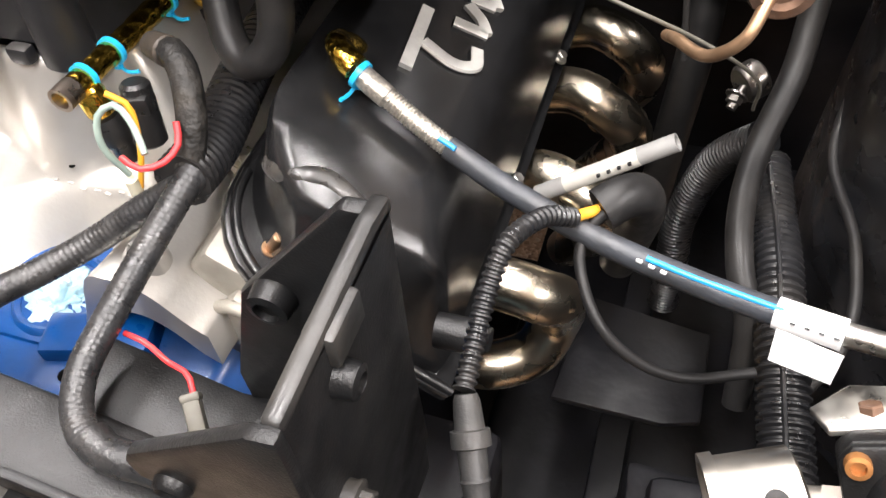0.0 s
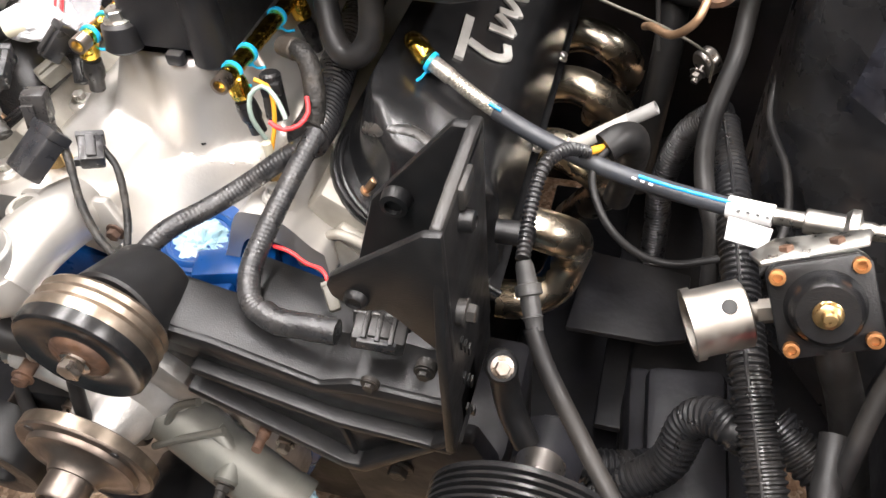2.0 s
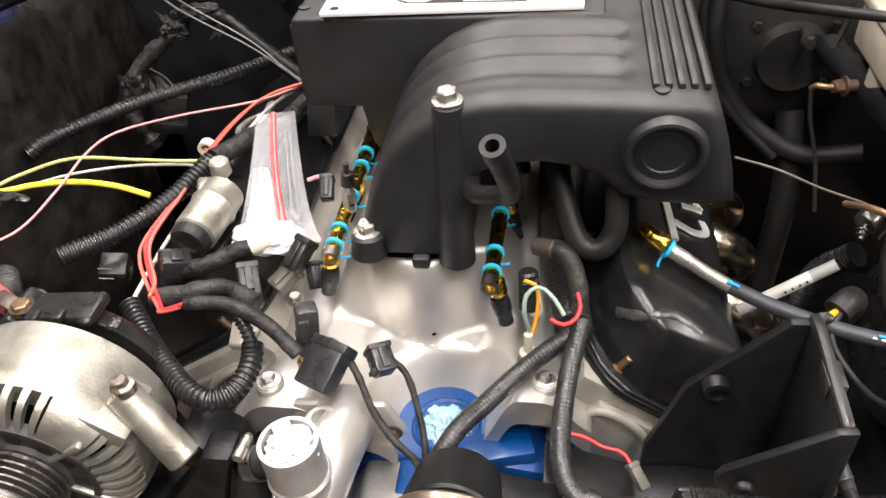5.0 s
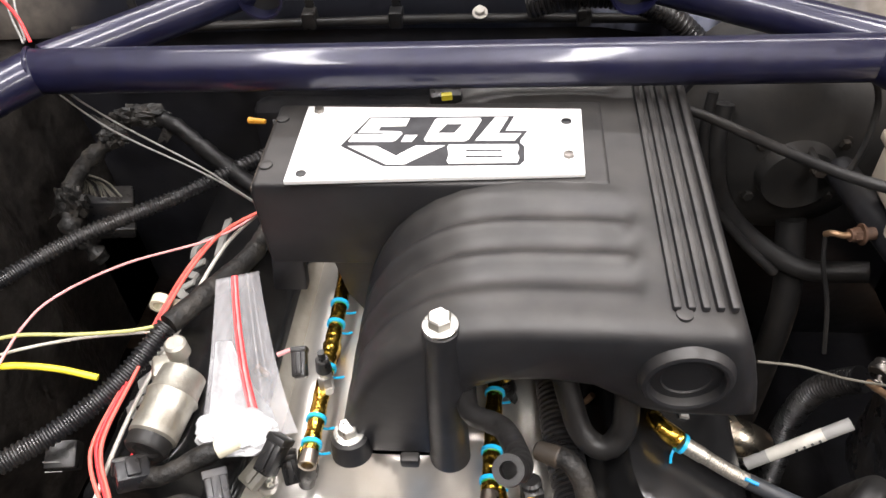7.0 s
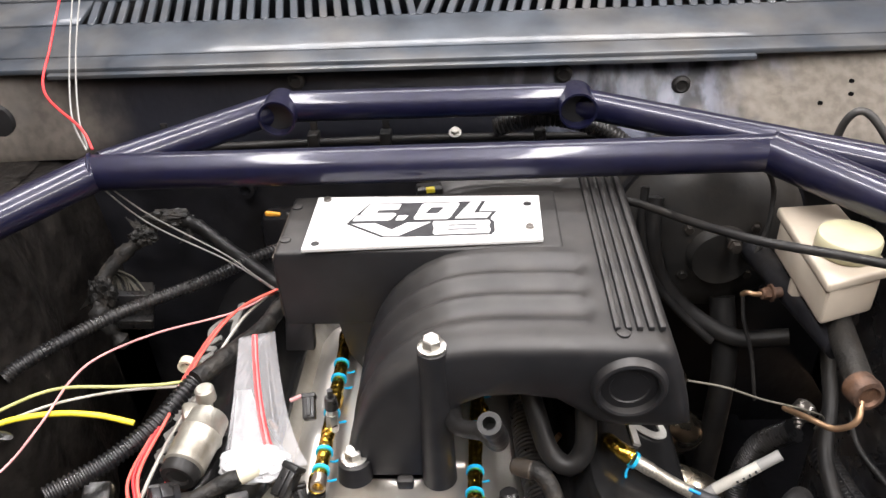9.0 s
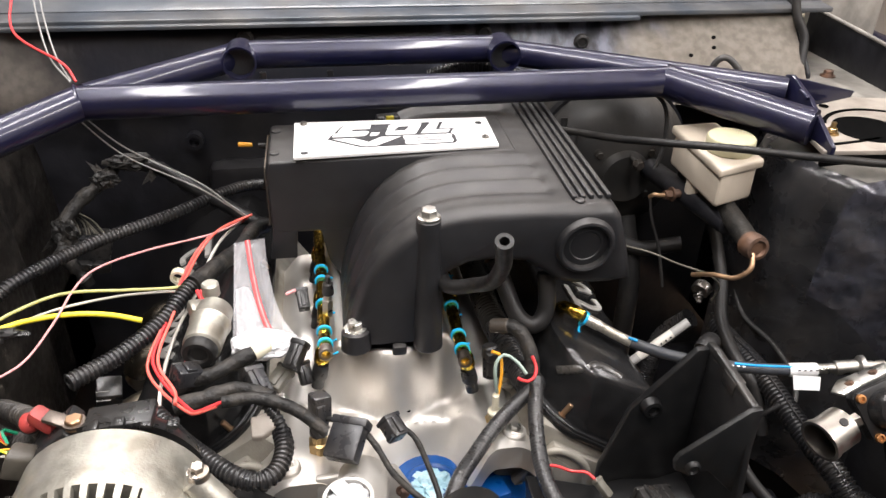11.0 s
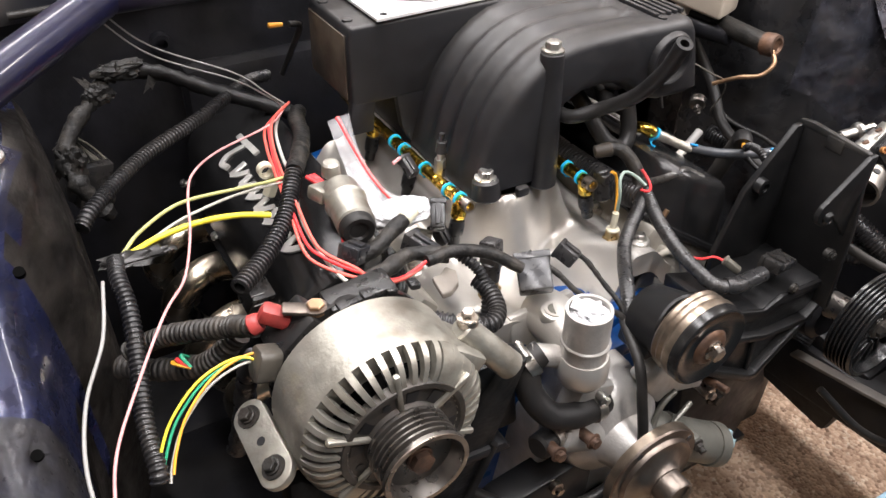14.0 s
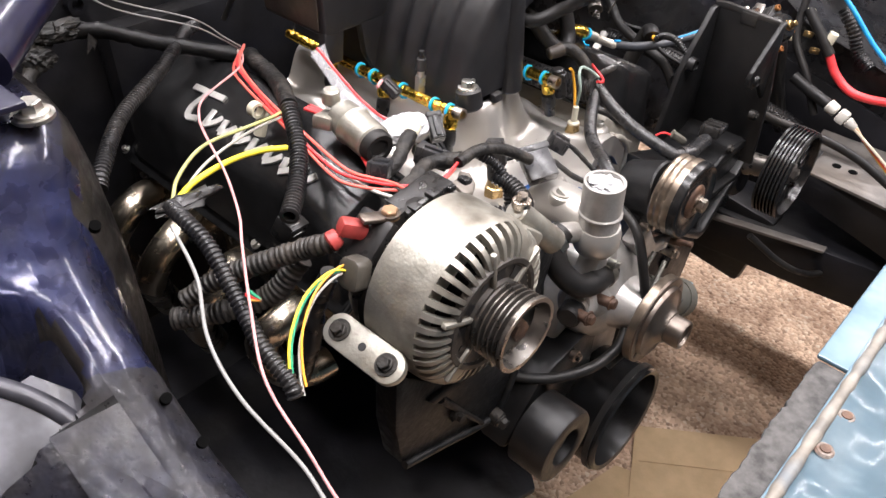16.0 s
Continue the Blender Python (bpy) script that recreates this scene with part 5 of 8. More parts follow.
plate = part("badge_plate", prism([(-0.0995, 0.155), (-0.0995, 0.2595), (0.1415, 0.2545), (0.1400, 0.1665)], (0, 0, 1.0015), X, Y, (0, 0, 0.004), 0.0007), "white", up, "white plate with black 5.0L V8 lettering")
for x, y, h in ((-0.088, 0.252, 0.0034), (-0.087, 0.165, 0.0008), (0.128, 0.236, 0.0008), (0.128, 0.189, 0.0030)):
    part("plate_screw", lathe((x, y, 1.0052), Z, [(0, 0.0046), (h, 0.0042), (h + 0.0003, 0.002)], 6 if h > 0.002 else 14), "pulley" if h > 0.002 else "ink_shade", plate)
shield = [(-0.0605, 0.2010), (-0.041, 0.2415), (0.0838, 0.2430), (0.0768, 0.2220), (0.0950, 0.2220), (0.0895, 0.2100), (0.0890, 0.2055), (0.0925, 0.2010), (0.0925, 0.1820), (0.0885, 0.1765), (-0.0215, 0.1745)]
part("shield", prism(shield, (0, 0, 1.0056), X, Y, (0, 0, 0.0004)), "emblem", plate, "dark grey shield")
GLYPHS = (
    [(-0.0400, 0.2392), (-0.0060, 0.2392), (-0.0082, 0.2280), (-0.0298, 0.2272), (-0.0312, 0.2210), (-0.0122, 0.2204), (-0.0098, 0.2178), (-0.0142, 0.2085), (-0.0172, 0.2062), (-0.0545, 0.2060), (-0.0520, 0.2160), (-0.0262, 0.2164), (-0.0250, 0.2184), (-0.0480, 0.2184)],
    [(-0.0075, 0.2152), (0.0030, 0.2152), (-0.0012, 0.2062), (-0.0098, 0.2060)],
    [(0.0190, 0.2394), (0.0550, 0.2400), (0.0562, 0.2362), (0.0468, 0.2098), (0.0430, 0.2068), (0.0102, 0.2066), (0.0092, 0.2096), (0.0162, 0.2370)],
    [(0.0680, 0.2410), (0.0792, 0.2410), (0.0708, 0.2178), (0.0898, 0.2178), (0.0848, 0.2080), (0.0520, 0.2078)],
    [(-0.0540, 0.2000), (-0.0300, 0.2002), (-0.0120, 0.1872), (0.0030, 0.2008), (0.0270, 0.2010), (-0.0042, 0.1760), (-0.0190, 0.1760)],
    [(0.0302, 0.2022), (0.0870, 0.2030), (0.0884, 0.1990), (0.0868, 0.1908), (0.0884, 0.1850), (0.0868, 0.1788), (0.0320, 0.1772), (0.0300, 0.1810), (0.0312, 0.1892), (0.0294, 0.1980)])
COUNTERS = ([(0.0270, 0.2302), (0.0402, 0.2302), (0.0340, 0.2182), (0.0202, 0.2180)], [(0.0450, 0.1948), (0.0742, 0.1950), (0.0742, 0.1932), (0.0450, 0.1930)],
            [(0.0450, 0.1872), (0.0750, 0.1872), (0.0750, 0.1852), (0.0450, 0.1850)])
for glyph in GLYPHS:
    part("lettering", prism(glyph, (0, 0, 1.0060), X, Y, (0, 0, 0.0006)), "white", plate)
for hole in COUNTERS:
    part("lettering_counter", prism(hole, (0, 0, 1.0066), X, Y, (0, 0, 0.0003)), "emblem", plate)


# ---- front of the engine ----
# timing cover and water pump
tc = thing("timing_cover", "cast aluminium timing cover", "timing cover", (0, -0.13, 0.42))
part("cover_casting", prism([(-0.085, 0.40), (0.085, 0.40), (0.095, 0.50), (0.07, 0.63), (0.035, 0.71), (-0.035, 0.71), (-0.075, 0.64), (-0.10, 0.50)], (0, -0.175, 0), X, Z, (0, 0.062, 0), 0.006), "alu", tc)
wp = thing("water_pump", "cast aluminium water pump with a bare steel hub", "water pump", (0, -0.2, 0.57))
part("pump_body", lathe((0, -0.17, 0.647), -Y, [(0, 0.066), (0.02, 0.064), (0.034, 0.055), (0.045, 0.036), (0.07, 0.026), (0.086, 0.024)], 36), "alu", wp)
part("outlet_pipe", join(hose([(0.0, -0.188, 0.642), (0.045, -0.200, 0.622), (0.095, -0.214, 0.593), (0.150, -0.228, 0.5625)], 0.0255, 28, 0.006),
                         pipe((0.138, -0.2255, 0.5685), (0.152, -0.2285, 0.5615), 0.0272, 0.0215, 32)), "pumpcast", wp)
part("pipe_boss", join(rod((0.098, -0.212, 0.606), (0.098, -0.2385, 0.604), 0.0115, 0.0105, 20, 0.002), rod((0.078, -0.205, 0.625), (0.098, -0.215, 0.608), 0.010, seg=16)), "pumpcast", wp)
part("boss_bolt", join(hexhead((0.098, -0.2385, 0.604), (0, -1, -0.1), 0.0062, 0.007), rod((0.098, -0.245, 0.604), (0.098, -0.251, 0.603), 0.0042, seg=12)), "castiron", wp)
part("pump_web", join(hose([(0.022, -0.222, 0.622), (0.040, -0.216, 0.634), (0.058, -0.208, 0.660), (0.080, -0.205, 0.672)], 0.0035, 8, 0.005), hose([(0.030, -0.226, 0.616), (0.060, -0.222, 0.634), (0.100, -0.214, 0.650)], 0.0032, 8, 0.005)), "pumpcast", wp)
part("threaded_stud", join(rod((0.133, -0.175, 0.652), (0.137, -0.215, 0.660), 0.0052, seg=12), hose([(0.137, -0.213, 0.6605), (0.1385, -0.229, 0.6635)], 0.0042, 12, 0.002, 0.0006, 0.0016)), "rust", wp, "rusty threaded stud")
part("inlet_pipe", rod((-0.02, -0.19, 0.655), (-0.085, -0.195, 0.690), 0.026, 0.022, 24, 0.003), "alu", wp)
part("pump_rib", join(box((0.05, -0.195, 0.70), (0.035, 0.02, 0.07), (0, -35, 0), 0.005), box((-0.045, -0.19, 0.715), (0.05, 0.03, 0.05), (0, 20, 0), 0.008),
                       box((0.085, -0.195, 0.672), (0.10, 0.012, 0.02), (0, 18, 0), 0.004)), "alu", wp)
hub = part("hub_flange", lathe((0, -0.252, 0.647), -Y, [(-0.005, 0.030), (-0.003, 0.052), (0.0, 0.057), (0.009, 0.057), (0.011, 0.0555), (0.0112, 0.0465), (0.0150, 0.0455), (0.0162, 0.0445), (0.0150, 0.0415), (0.0165, 0.034), (0.0195, 0.0265), (0.0235, 0.0222), (0.0275, 0.0205), (0.0280, 0.0185), (0.0455, 0.0185), (0.0475, 0.0170), (0.0475, 0.0150), (0.0440, 0.0142), (0.0440, 0.0)], 44), "hubsteel", wp, "bare machined steel hub flange with surface rust")
for k in range(4):
    a = math.radians(35 + 90 * k)
    part("hub_hole", lathe((0.050 * math.cos(a), -0.2629, 0.647 + 0.050 * math.sin(a)), -Y, [(0, 0.0038), (0.0008, 0.0038)], 12), "ink_shade", hub)
for x, z in ((0.145, 0.632), (0.045, 0.735), (-0.075, 0.60), (0.07, 0.575)):
    part("pump_bolt", join(rod((x, -0.17, z), (x, -0.205, z), 0.0075, seg=14), hexhead((x, -0.205, z), -Y, 0.0055, 0.007)), "steel", wp)
nipple = part("brass_nipple", join(rod((-0.062, -0.205, 0.690), (-0.058, -0.232, 0.692), 0.0065, seg=14), hexhead((-0.0585, -0.226, 0.6915), (0.1, -1, 0.1), 0.0062, 0.007)), "rust", wp, "corroded brass nipple")

part("hub_rim", pipe((0, -0.2515, 0.647), (0, -0.2612, 0.647), 0.0575, 0.0560, 56), "bronze", hub, "rusty bronze hub rim")
lone("towel_plug", blob((0.156, -0.2295, 0.5595), (0.021, 0.014, 0.022), 0.4, 9, 4), "bluepaper", "pale blue towel stuffed in the water pump outlet", "towel", (0.156, -0.2295, 0.54))
for c in ((-0.101, -0.2, 0.692),):
    part("brass_nipple", join(rod((c[0], c[1], c[2]), (c[0] - 0.001, c[1] - 0.028, c[2] + 0.004), 0.0065, seg=14), hexhead((c[0], c[1] - 0.024, c[2] + 0.0035), (0, -1, 0.1), 0.0062, 0.007)), "rust", wp, "corroded brass nipple")
# thermostat housing with a stuffed neck
th = thing("thermostat_housing", "aluminium thermostat housing with an open neck", "thermostat housing", (-0.06, -0.17, 0.74))
part("neck", pipe((-0.059, -0.193, 0.768), (-0.061, -0.192, 0.842), 0.0222, 0.0190, 40), "alu", th)
part("neck_bead", lathe((-0.0595, -0.1925, 0.803), Z, [(-0.003, 0.0222), (-0.001, 0.0240), (0.001, 0.0240), (0.003, 0.0222)], 40), "alu", th)
part("elbow", join(lathe((-0.059, -0.193, 0.750), Z, [(0, 0.012), (0.004, 0.022), (0.012, 0.0262), (0.028, 0.0262), (0.036, 0.0235)], 40),
                   hose([(-0.057, -0.192, 0.772), (-0.052, -0.165, 0.778), (-0.047, -0.128, 0.775), (-0.045, -0.108, 0.768)], 0.0265, 28, 0.006)), "alu_bright", th, smooth=50)
part("bolt_ear", prism(circle(0, 0, 0.016, n=24), (-0.056, -0.142, 0.787), X, Y, (0, 0, 0.014), 0.003), "alu_bright", th)
part("ear_hole", lathe((-0.056, -0.142, 0.8012), Z, [(0, 0.0088), (0.0006, 0.0088)], 20), "pumpcast", th)
part("ear_bead", pipe((-0.056, -0.142, 0.799), (-0.056, -0.142, 0.8026), 0.012, 0.0088, 24), "alu_bright", th)
part("mount_flange", prism([(-0.05, -0.012), (0.03, -0.016), (0.046, 0.0), (0.030, 0.028), (-0.05, 0.024)], (-0.042, -0.112, 0.758), X, (0, 0.25, 0.97), (0, -0.010, 0.002), 0.003), "alu_bright", th)
part("flange_bolt", hexhead((-0.006, -0.122, 0.763), -Y, 0.0055, 0.007), "rust", th)
part("side_stub", rod((-0.075, -0.180, 0.778), (-0.103, -0.166, 0.782), 0.0115, seg=20), "alu", th)
lone("paper_towel", join(blob((-0.060, -0.192, 0.835), (0.0172, 0.0172, 0.008), 0.34, 7, 5), box((-0.068, -0.182, 0.8435), (0.014, 0.010, 0.0012), (8, -10, 35), 0.0005)),
     "paper", "white crumpled paper towel stuffed in the thermostat neck", "towel", (-0.06, -0.192, 0.832))

# bypass hose and heater stub
bh = thing("bypass_hose", "short bent black rubber coolant hose with two clamps", "hose", (-0.09, -0.19, 0.72))
part("hose_body", hose([(-0.092, -0.170, 0.783), (-0.106, -0.170, 0.775), (-0.112, -0.182, 0.752), (-0.100, -0.200, 0.730), (-0.075, -0.207, 0.719), (-0.045, -0.205, 0.713), (-0.028, -0.20, 0.708)], 0.0135, 22, 0.004), "rubber", bh)
clamp((-0.106, -0.171, 0.777), (-0.9, 0.1, -0.5), 0.0137, bh)
clamp((-0.043, -0.205, 0.712), (0.95, 0.1, -0.1), 0.0137, bh)
hs = thing("heater_hose_stub", "plugged black rubber hose stub with a clamp", "hose", (-0.09, -0.20, 0.67))
part("hose_body", rod((-0.065, -0.192, 0.684), (-0.112, -0.205, 0.690), 0.0135, 0.0138, 22, 0.003), "rubber", hs)
clamp((-0.088, -0.199, 0.687), (-0.95, -0.25, 0.1), 0.0139, hs)
part("pump_hose", hose([(-0.02, -0.235, 0.63), (-0.045, -0.24, 0.615), (-0.085, -0.23, 0.605), (-0.13, -0.20, 0.60), (-0.16, -0.16, 0.60)], 0.0065, 14, 0.006), "rubber", hs)

# accessory bracket with idler
br = thing("accessory_bracket", "black cast accessory bracket with a tall open housing", "bracket", (0.17, -0.17, 0.70))
arm = [(0.016, 0.745), (0.020, 0.766), (0.036, 0.778), (0.078, 0.779), (0.120, 0.768), (0.192, 0.742), (0.225, 0.748), (0.262, 0.742), (0.296, 0.752), (0.296, 0.708), (0.270, 0.703), (0.20, 0.705), (0.12, 0.728), (0.05, 0.745)]
part("arm", prism(arm, (0, -0.203, 0), X, Z, (0, 0.043, 0), 0.004), "cast", br)
part("arm_back", prism([(0.118, 0.7665), (0.192, 0.7405), (0.225, 0.7465), (0.262, 0.7405), (0.294, 0.7505), (0.294, 0.708), (0.270, 0.703), (0.20, 0.706), (0.122, 0.728)], (0, -0.164, 0), X, Z, (0, 0.044, 0), 0.004), "cast", br)
part("arm_web", prism([(0.06, 0.745), (0.12, 0.728), (0.20, 0.712), (0.295, 0.722), (0.295, 0.712), (0.214, 0.634), (0.200, 0.634), (0.09, 0.704)], (0, -0.200, 0), X, Z, (0, 0.02, 0), 0.003), "cast", br)
part("lip", prism([(0.066, 0.778), (0.120, 0.768), (0.196, 0.741), (0.222, 0.752), (0.290, 0.748), (0.290, 0.736), (0.222, 0.738), (0.194, 0.728), (0.112, 0.750), (0.066, 0.764)], (0, -0.2065, 0), X, Z, (0, 0.006, 0), 0.002), "cast", br)
part("rib", prism([(0.100, 0.740), (0.205, 0.706), (0.290, 0.700), (0.290, 0.692), (0.203, 0.697), (0.096, 0.731)], (0, -0.213, 0), X, Z, (0, 0.02, 0), 0.0025), "cast", br)
part("rib", prism([(0.088, 0.710), (0.200, 0.642), (0.212, 0.640), (0.294, 0.720), (0.299, 0.714), (0.216, 0.630), (0.198, 0.630), (0.084, 0.702)], (0, -0.213, 0), X, Z, (0, 0.03, 0), 0.0025), "cast", br)
part("rib", prism([(0.197, 0.700), (0.202, 0.700), (0.208, 0.640), (0.203, 0.640)], (0, -0.205, 0), X, Z, (0, 0.014, 0), 0.002), "cast", br)
part("back_wall", prism([(0.292, 0.912), (0.278, 0.912), (0.220, 0.842), (0.197, 0.765), (0.197, 0.735), (0.296, 0.735)], (0, -0.122, 0), X, Z, (0, 0.008, 0), 0.002), "cast", br)
part("side_wall", prism([(-0.116, 0.914), (-0.130, 0.916), (-0.204, 0.912), (-0.217, 0.822), (-0.222, 0.715), (-0.118, 0.705)], (0.289, 0, 0), Y, Z, (0.007, 0, 0), 0.002), "cast", br)
# Rim colour is lifted for the light it catches, with slight wear.
part("rim", prism([(-0.114, 0.908), (-0.114, 0.916), (-0.130, 0.9185), (-0.203, 0.9145), (-0.205, 0.908)], (0.2885, 0, 0), Y, Z, (0.0075, 0, 0), 0.0024), "edge", br, "worn grey rim with caught light in its colour")
part("front_flange", prism([(0.297, 0.9145), (0.286, 0.9130), (0.229, 0.868), (0.2255, 0.860), (0.227, 0.850), (0.243, 0.840), (0.258, 0.845), (0.266, 0.838), (0.297, 0.803)], (0, -0.209, 0), X, Z, (0, 0.0065, 0), 0.0022), "cast", br)
part("rim_lug", box((0.2935, -0.163, 0.906), (0.012, 0.022, 0.016), (0, 0, 0), 0.002), "edge", br)
for p, ax in (((0.239, -0.122, 0.848), -Y), ((0.2945, -0.172, 0.890), X)):
    b = part("boss", lathe(p, ax, [(0, 0.0105 if ax.y else 0.0075), (0.009, 0.0095 if ax.y else 0.0065), (0.010, 0.006 if ax.y else 0.004), (0.007, 0.0055 if ax.y else 0.0035)], 20), "cast", br)
part("bracket_bolt", join(rod((0.236, -0.204, 0.757), (0.236, -0.207, 0.757), 0.0065, seg=18), hexhead((0.236, -0.207, 0.757), -Y, 0.0040, 0.004)), "castiron", br)
part("flange_boss", lathe((0.243, -0.209, 0.853), -Y, [(0, 0.0075), (0.003, 0.0068), (0.0045, 0.005), (0.003, 0.0035), (0.003, 0.0)], 20), "cast", br)
part("bracket_bolt", join(rod((0.278, -0.204, 0.791), (0.278, -0.211, 0.792), 0.0068, seg=18), hexhead((0.278, -0.211, 0.792), -Y, 0.0042, 0.004)), "castiron", br)
part("side_bolt", join(rod((0.294, -0.084, 0.789), (0.312, -0.083, 0.789), 0.009, seg=14), hexhead((0.312, -0.083, 0.789), X, 0.007, 0.009)), "cast", br)
part("side_bolt", join(rod((0.294, -0.190, 0.832), (0.301, -0.190, 0.832), 0.008, seg=14), hexhead((0.300, -0.190, 0.832), X, 0.006, 0.007)), "edge", br)
part("tall_lug", hose([(0.314, -0.160, 0.738), (0.316, -0.160, 0.716), (0.322, -0.166, 0.690), (0.336, -0.178, 0.668)], 0.0105, 20, 0.004), "cast", br)
part("lug_eye", lathe((0.3125, -0.158, 0.735), Vector((0.25, -0.62, 0.72)), [(0, 0.0100), (0.002, 0.0118), (0.012, 0.0118), (0.014, 0.0100)], 32), "cast", br)
part("lug_bolt", hexhead((0.316, -0.1665, 0.745), (0.25, -0.62, 0.72), 0.0056, 0.006), "steel", br)
for i in range(9):
    part("casting_mark", box((0.2968, -0.190 + 0.007 * (i % 3), 0.80 - 0.013 * i), (0.0014, 0.005, 0.008), (0, 0, 0)), "cast", br)

idl = thing("idler_pulley", "idler pulley with worn bronze edges and a black face", "pulley", (0.053, -0.23, 0.74))
part("hub_boss", rod((0.054, -0.166, 0.7645), (0.053, -0.213, 0.780), 0.0350, 0.0385, 44, 0.002), "cast", idl)
rim = [(0.0, 0.036), (0.001, 0.0448), (0.003, 0.0458), (0.005, 0.0448), (0.0065, 0.0440), (0.008, 0.0448), (0.010, 0.0460), (0.012, 0.0448), (0.014, 0.0440), (0.016, 0.0450), (0.018, 0.0468), (0.022, 0.0468), (0.026, 0.0462)]
part("worn_rim", lathe((0.053, -0.2125, 0.786), -Y, rim, 48), "bronze", idl, "worn bronze-coloured belt surface")
part("black_face", lathe((0.053, -0.237, 0.786), -Y, [(0, 0.0463), (0.006, 0.0463), (0.010, 0.0455), (0.0115, 0.0435), (0.0090, 0.040), (0.0075, 0.024), (0.0090, 0.021)], 48), "cover", idl)
part("centre_cap", lathe((0.053, -0.246, 0.786), -Y, [(0, 0.021), (0.002, 0.020), (0.004, 0.016), (0.0045, 0.012)], 32), "rust", idl)
part("centre_bolt", hexhead((0.053, -0.250, 0.786), -Y, 0.0085, 0.010, 1.3), "steel", idl)


def ribbed_pulley(name, c, r, n, width, label):
    p = thing(name, label, "pulley", (c[0], c[1], c[2] - r))
    prof = [(0, r - 0.012), (0.001, r), (0.003, r)]
    pitch = (width - 0.006) / n
    for i in range(n):
        h = 0.003 + pitch * i
        prof += [(h + pitch * 0.30, r), (h + pitch * 0.50, r - 0.0042), (h + pitch * 0.70, r - 0.0042), (h + pitch * 0.92, r)]
    prof += [(width - 0.002, r), (width, r - 0.002), (width, r - 0.007), (width - 0.016, r - 0.010), (width - 0.018, 0.026), (width - 0.012, 0.022), (width - 0.012, 0.0)]
    part("rim", lathe(c, -Y, prof, 72), "cover", p, smooth=25)
    for i in range(16):
        a = 2 * math.pi * i / 16
        part("spoke", box((c[0] + 0.039 * math.cos(a), c[1] - width + 0.012, c[2] + 0.039 * math.sin(a)), (0.034, 0.006, 0.003), (0, -math.degrees(a), 0), 0.001), "cover", p)
    part("hub_nut", hexhead((c[0], c[1] - width + 0.012, c[2]), -Y, 0.010, 0.009), "pulley", p)
    return p


ribbed_pulley("power_steering_pulley", (0.347, -0.238, 0.6925), 0.0655, 6, 0.036, "black grooved power steering pulley with fine spokes")
pump = thing("power_steering_pump", "black power steering pump behind its pulley", "pump", (0.35, -0.12, 0.55))
part("pump_can", rod((0.350, -0.200, 0.650), (0.354, -0.150, 0.640), 0.026, 0.028, 32, 0.008), "bay", pump)
part("pump_neck", rod((0.349, -0.238, 0.689), (0.350, -0.198, 0.680), 0.014, 0.018, 24), "pulley", pump)

cr = thing("crank_pulley", "black crankshaft pulley with a deep dished face", "pulley", (0.02, -0.25, 0.35))
part("dish", lathe((0.02, -0.175, 0.43), -Y, [(0, 0.05), (0.002, 0.078), (0.05, 0.080), (0.075, 0.082), (0.078, 0.080), (0.076, 0.074), (0.03, 0.068), (0.026, 0.03), (0.035, 0.02), (0.036, 0.0)], 56), "cover", cr)
part("crank_bolt", hexhead((0.02, -0.212, 0.43), -Y, 0.013, 0.012), "steel", cr)
part("ridge_ring", pipe((0.02, -0.236, 0.43), (0.02, -0.244, 0.43), 0.0845, 0.079, 56), "rubber", cr)
tn = thing("tensioner_pulley", "smooth black belt tensioner pulley", "pulley", (-0.155, -0.25, 0.498))
part("drum", lathe((-0.155, -0.207, 0.546), -Y, [(0, 0.040), (0.002, 0.0485), (0.046, 0.0485), (0.0495, 0.0465), (0.0505, 0.042), (0.0505, 0.027), (0.049, 0.025), (0.036, 0.0235), (0.036, 0.016), (0.041, 0.014), (0.042, 0.0)], 48), "cast", tn)
part("tensioner_arm", join(prism([(-0.20, 0.53), (-0.14, 0.60), (-0.02, 0.62), (-0.02, 0.54), (-0.10, 0.50)], (0, -0.20, 0), X, Z, (0, 0.04, 0), 0.006)), "cast", tn)


# ---- alternator ----
alt = thing("alternator", "dusty aluminium alternator with slotted case and grooved pulley", "alternator", (-0.265, -0.17, 0.72))
AC = Vector((-0.265, 0, 0.810))
part("rear_case", lathe(AC + Y * -0.098, -Y, [(0, 0.060), (0.006, 0.072), (0.018, 0.078), (0.026, 0.079)], 56), "plastic", alt, "black rear cover")
part("stator_band", lathe(AC + Y * -0.136, -Y, [(0, 0.079), (0.001, 0.0835), (0.046, 0.0845), (0.056, 0.0838), (0.060, 0.0825)], 72), "alternator", alt)
# Black drum added behind the fins paints the dark between the slots.
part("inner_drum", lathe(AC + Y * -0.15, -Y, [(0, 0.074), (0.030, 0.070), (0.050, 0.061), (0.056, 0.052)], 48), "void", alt)


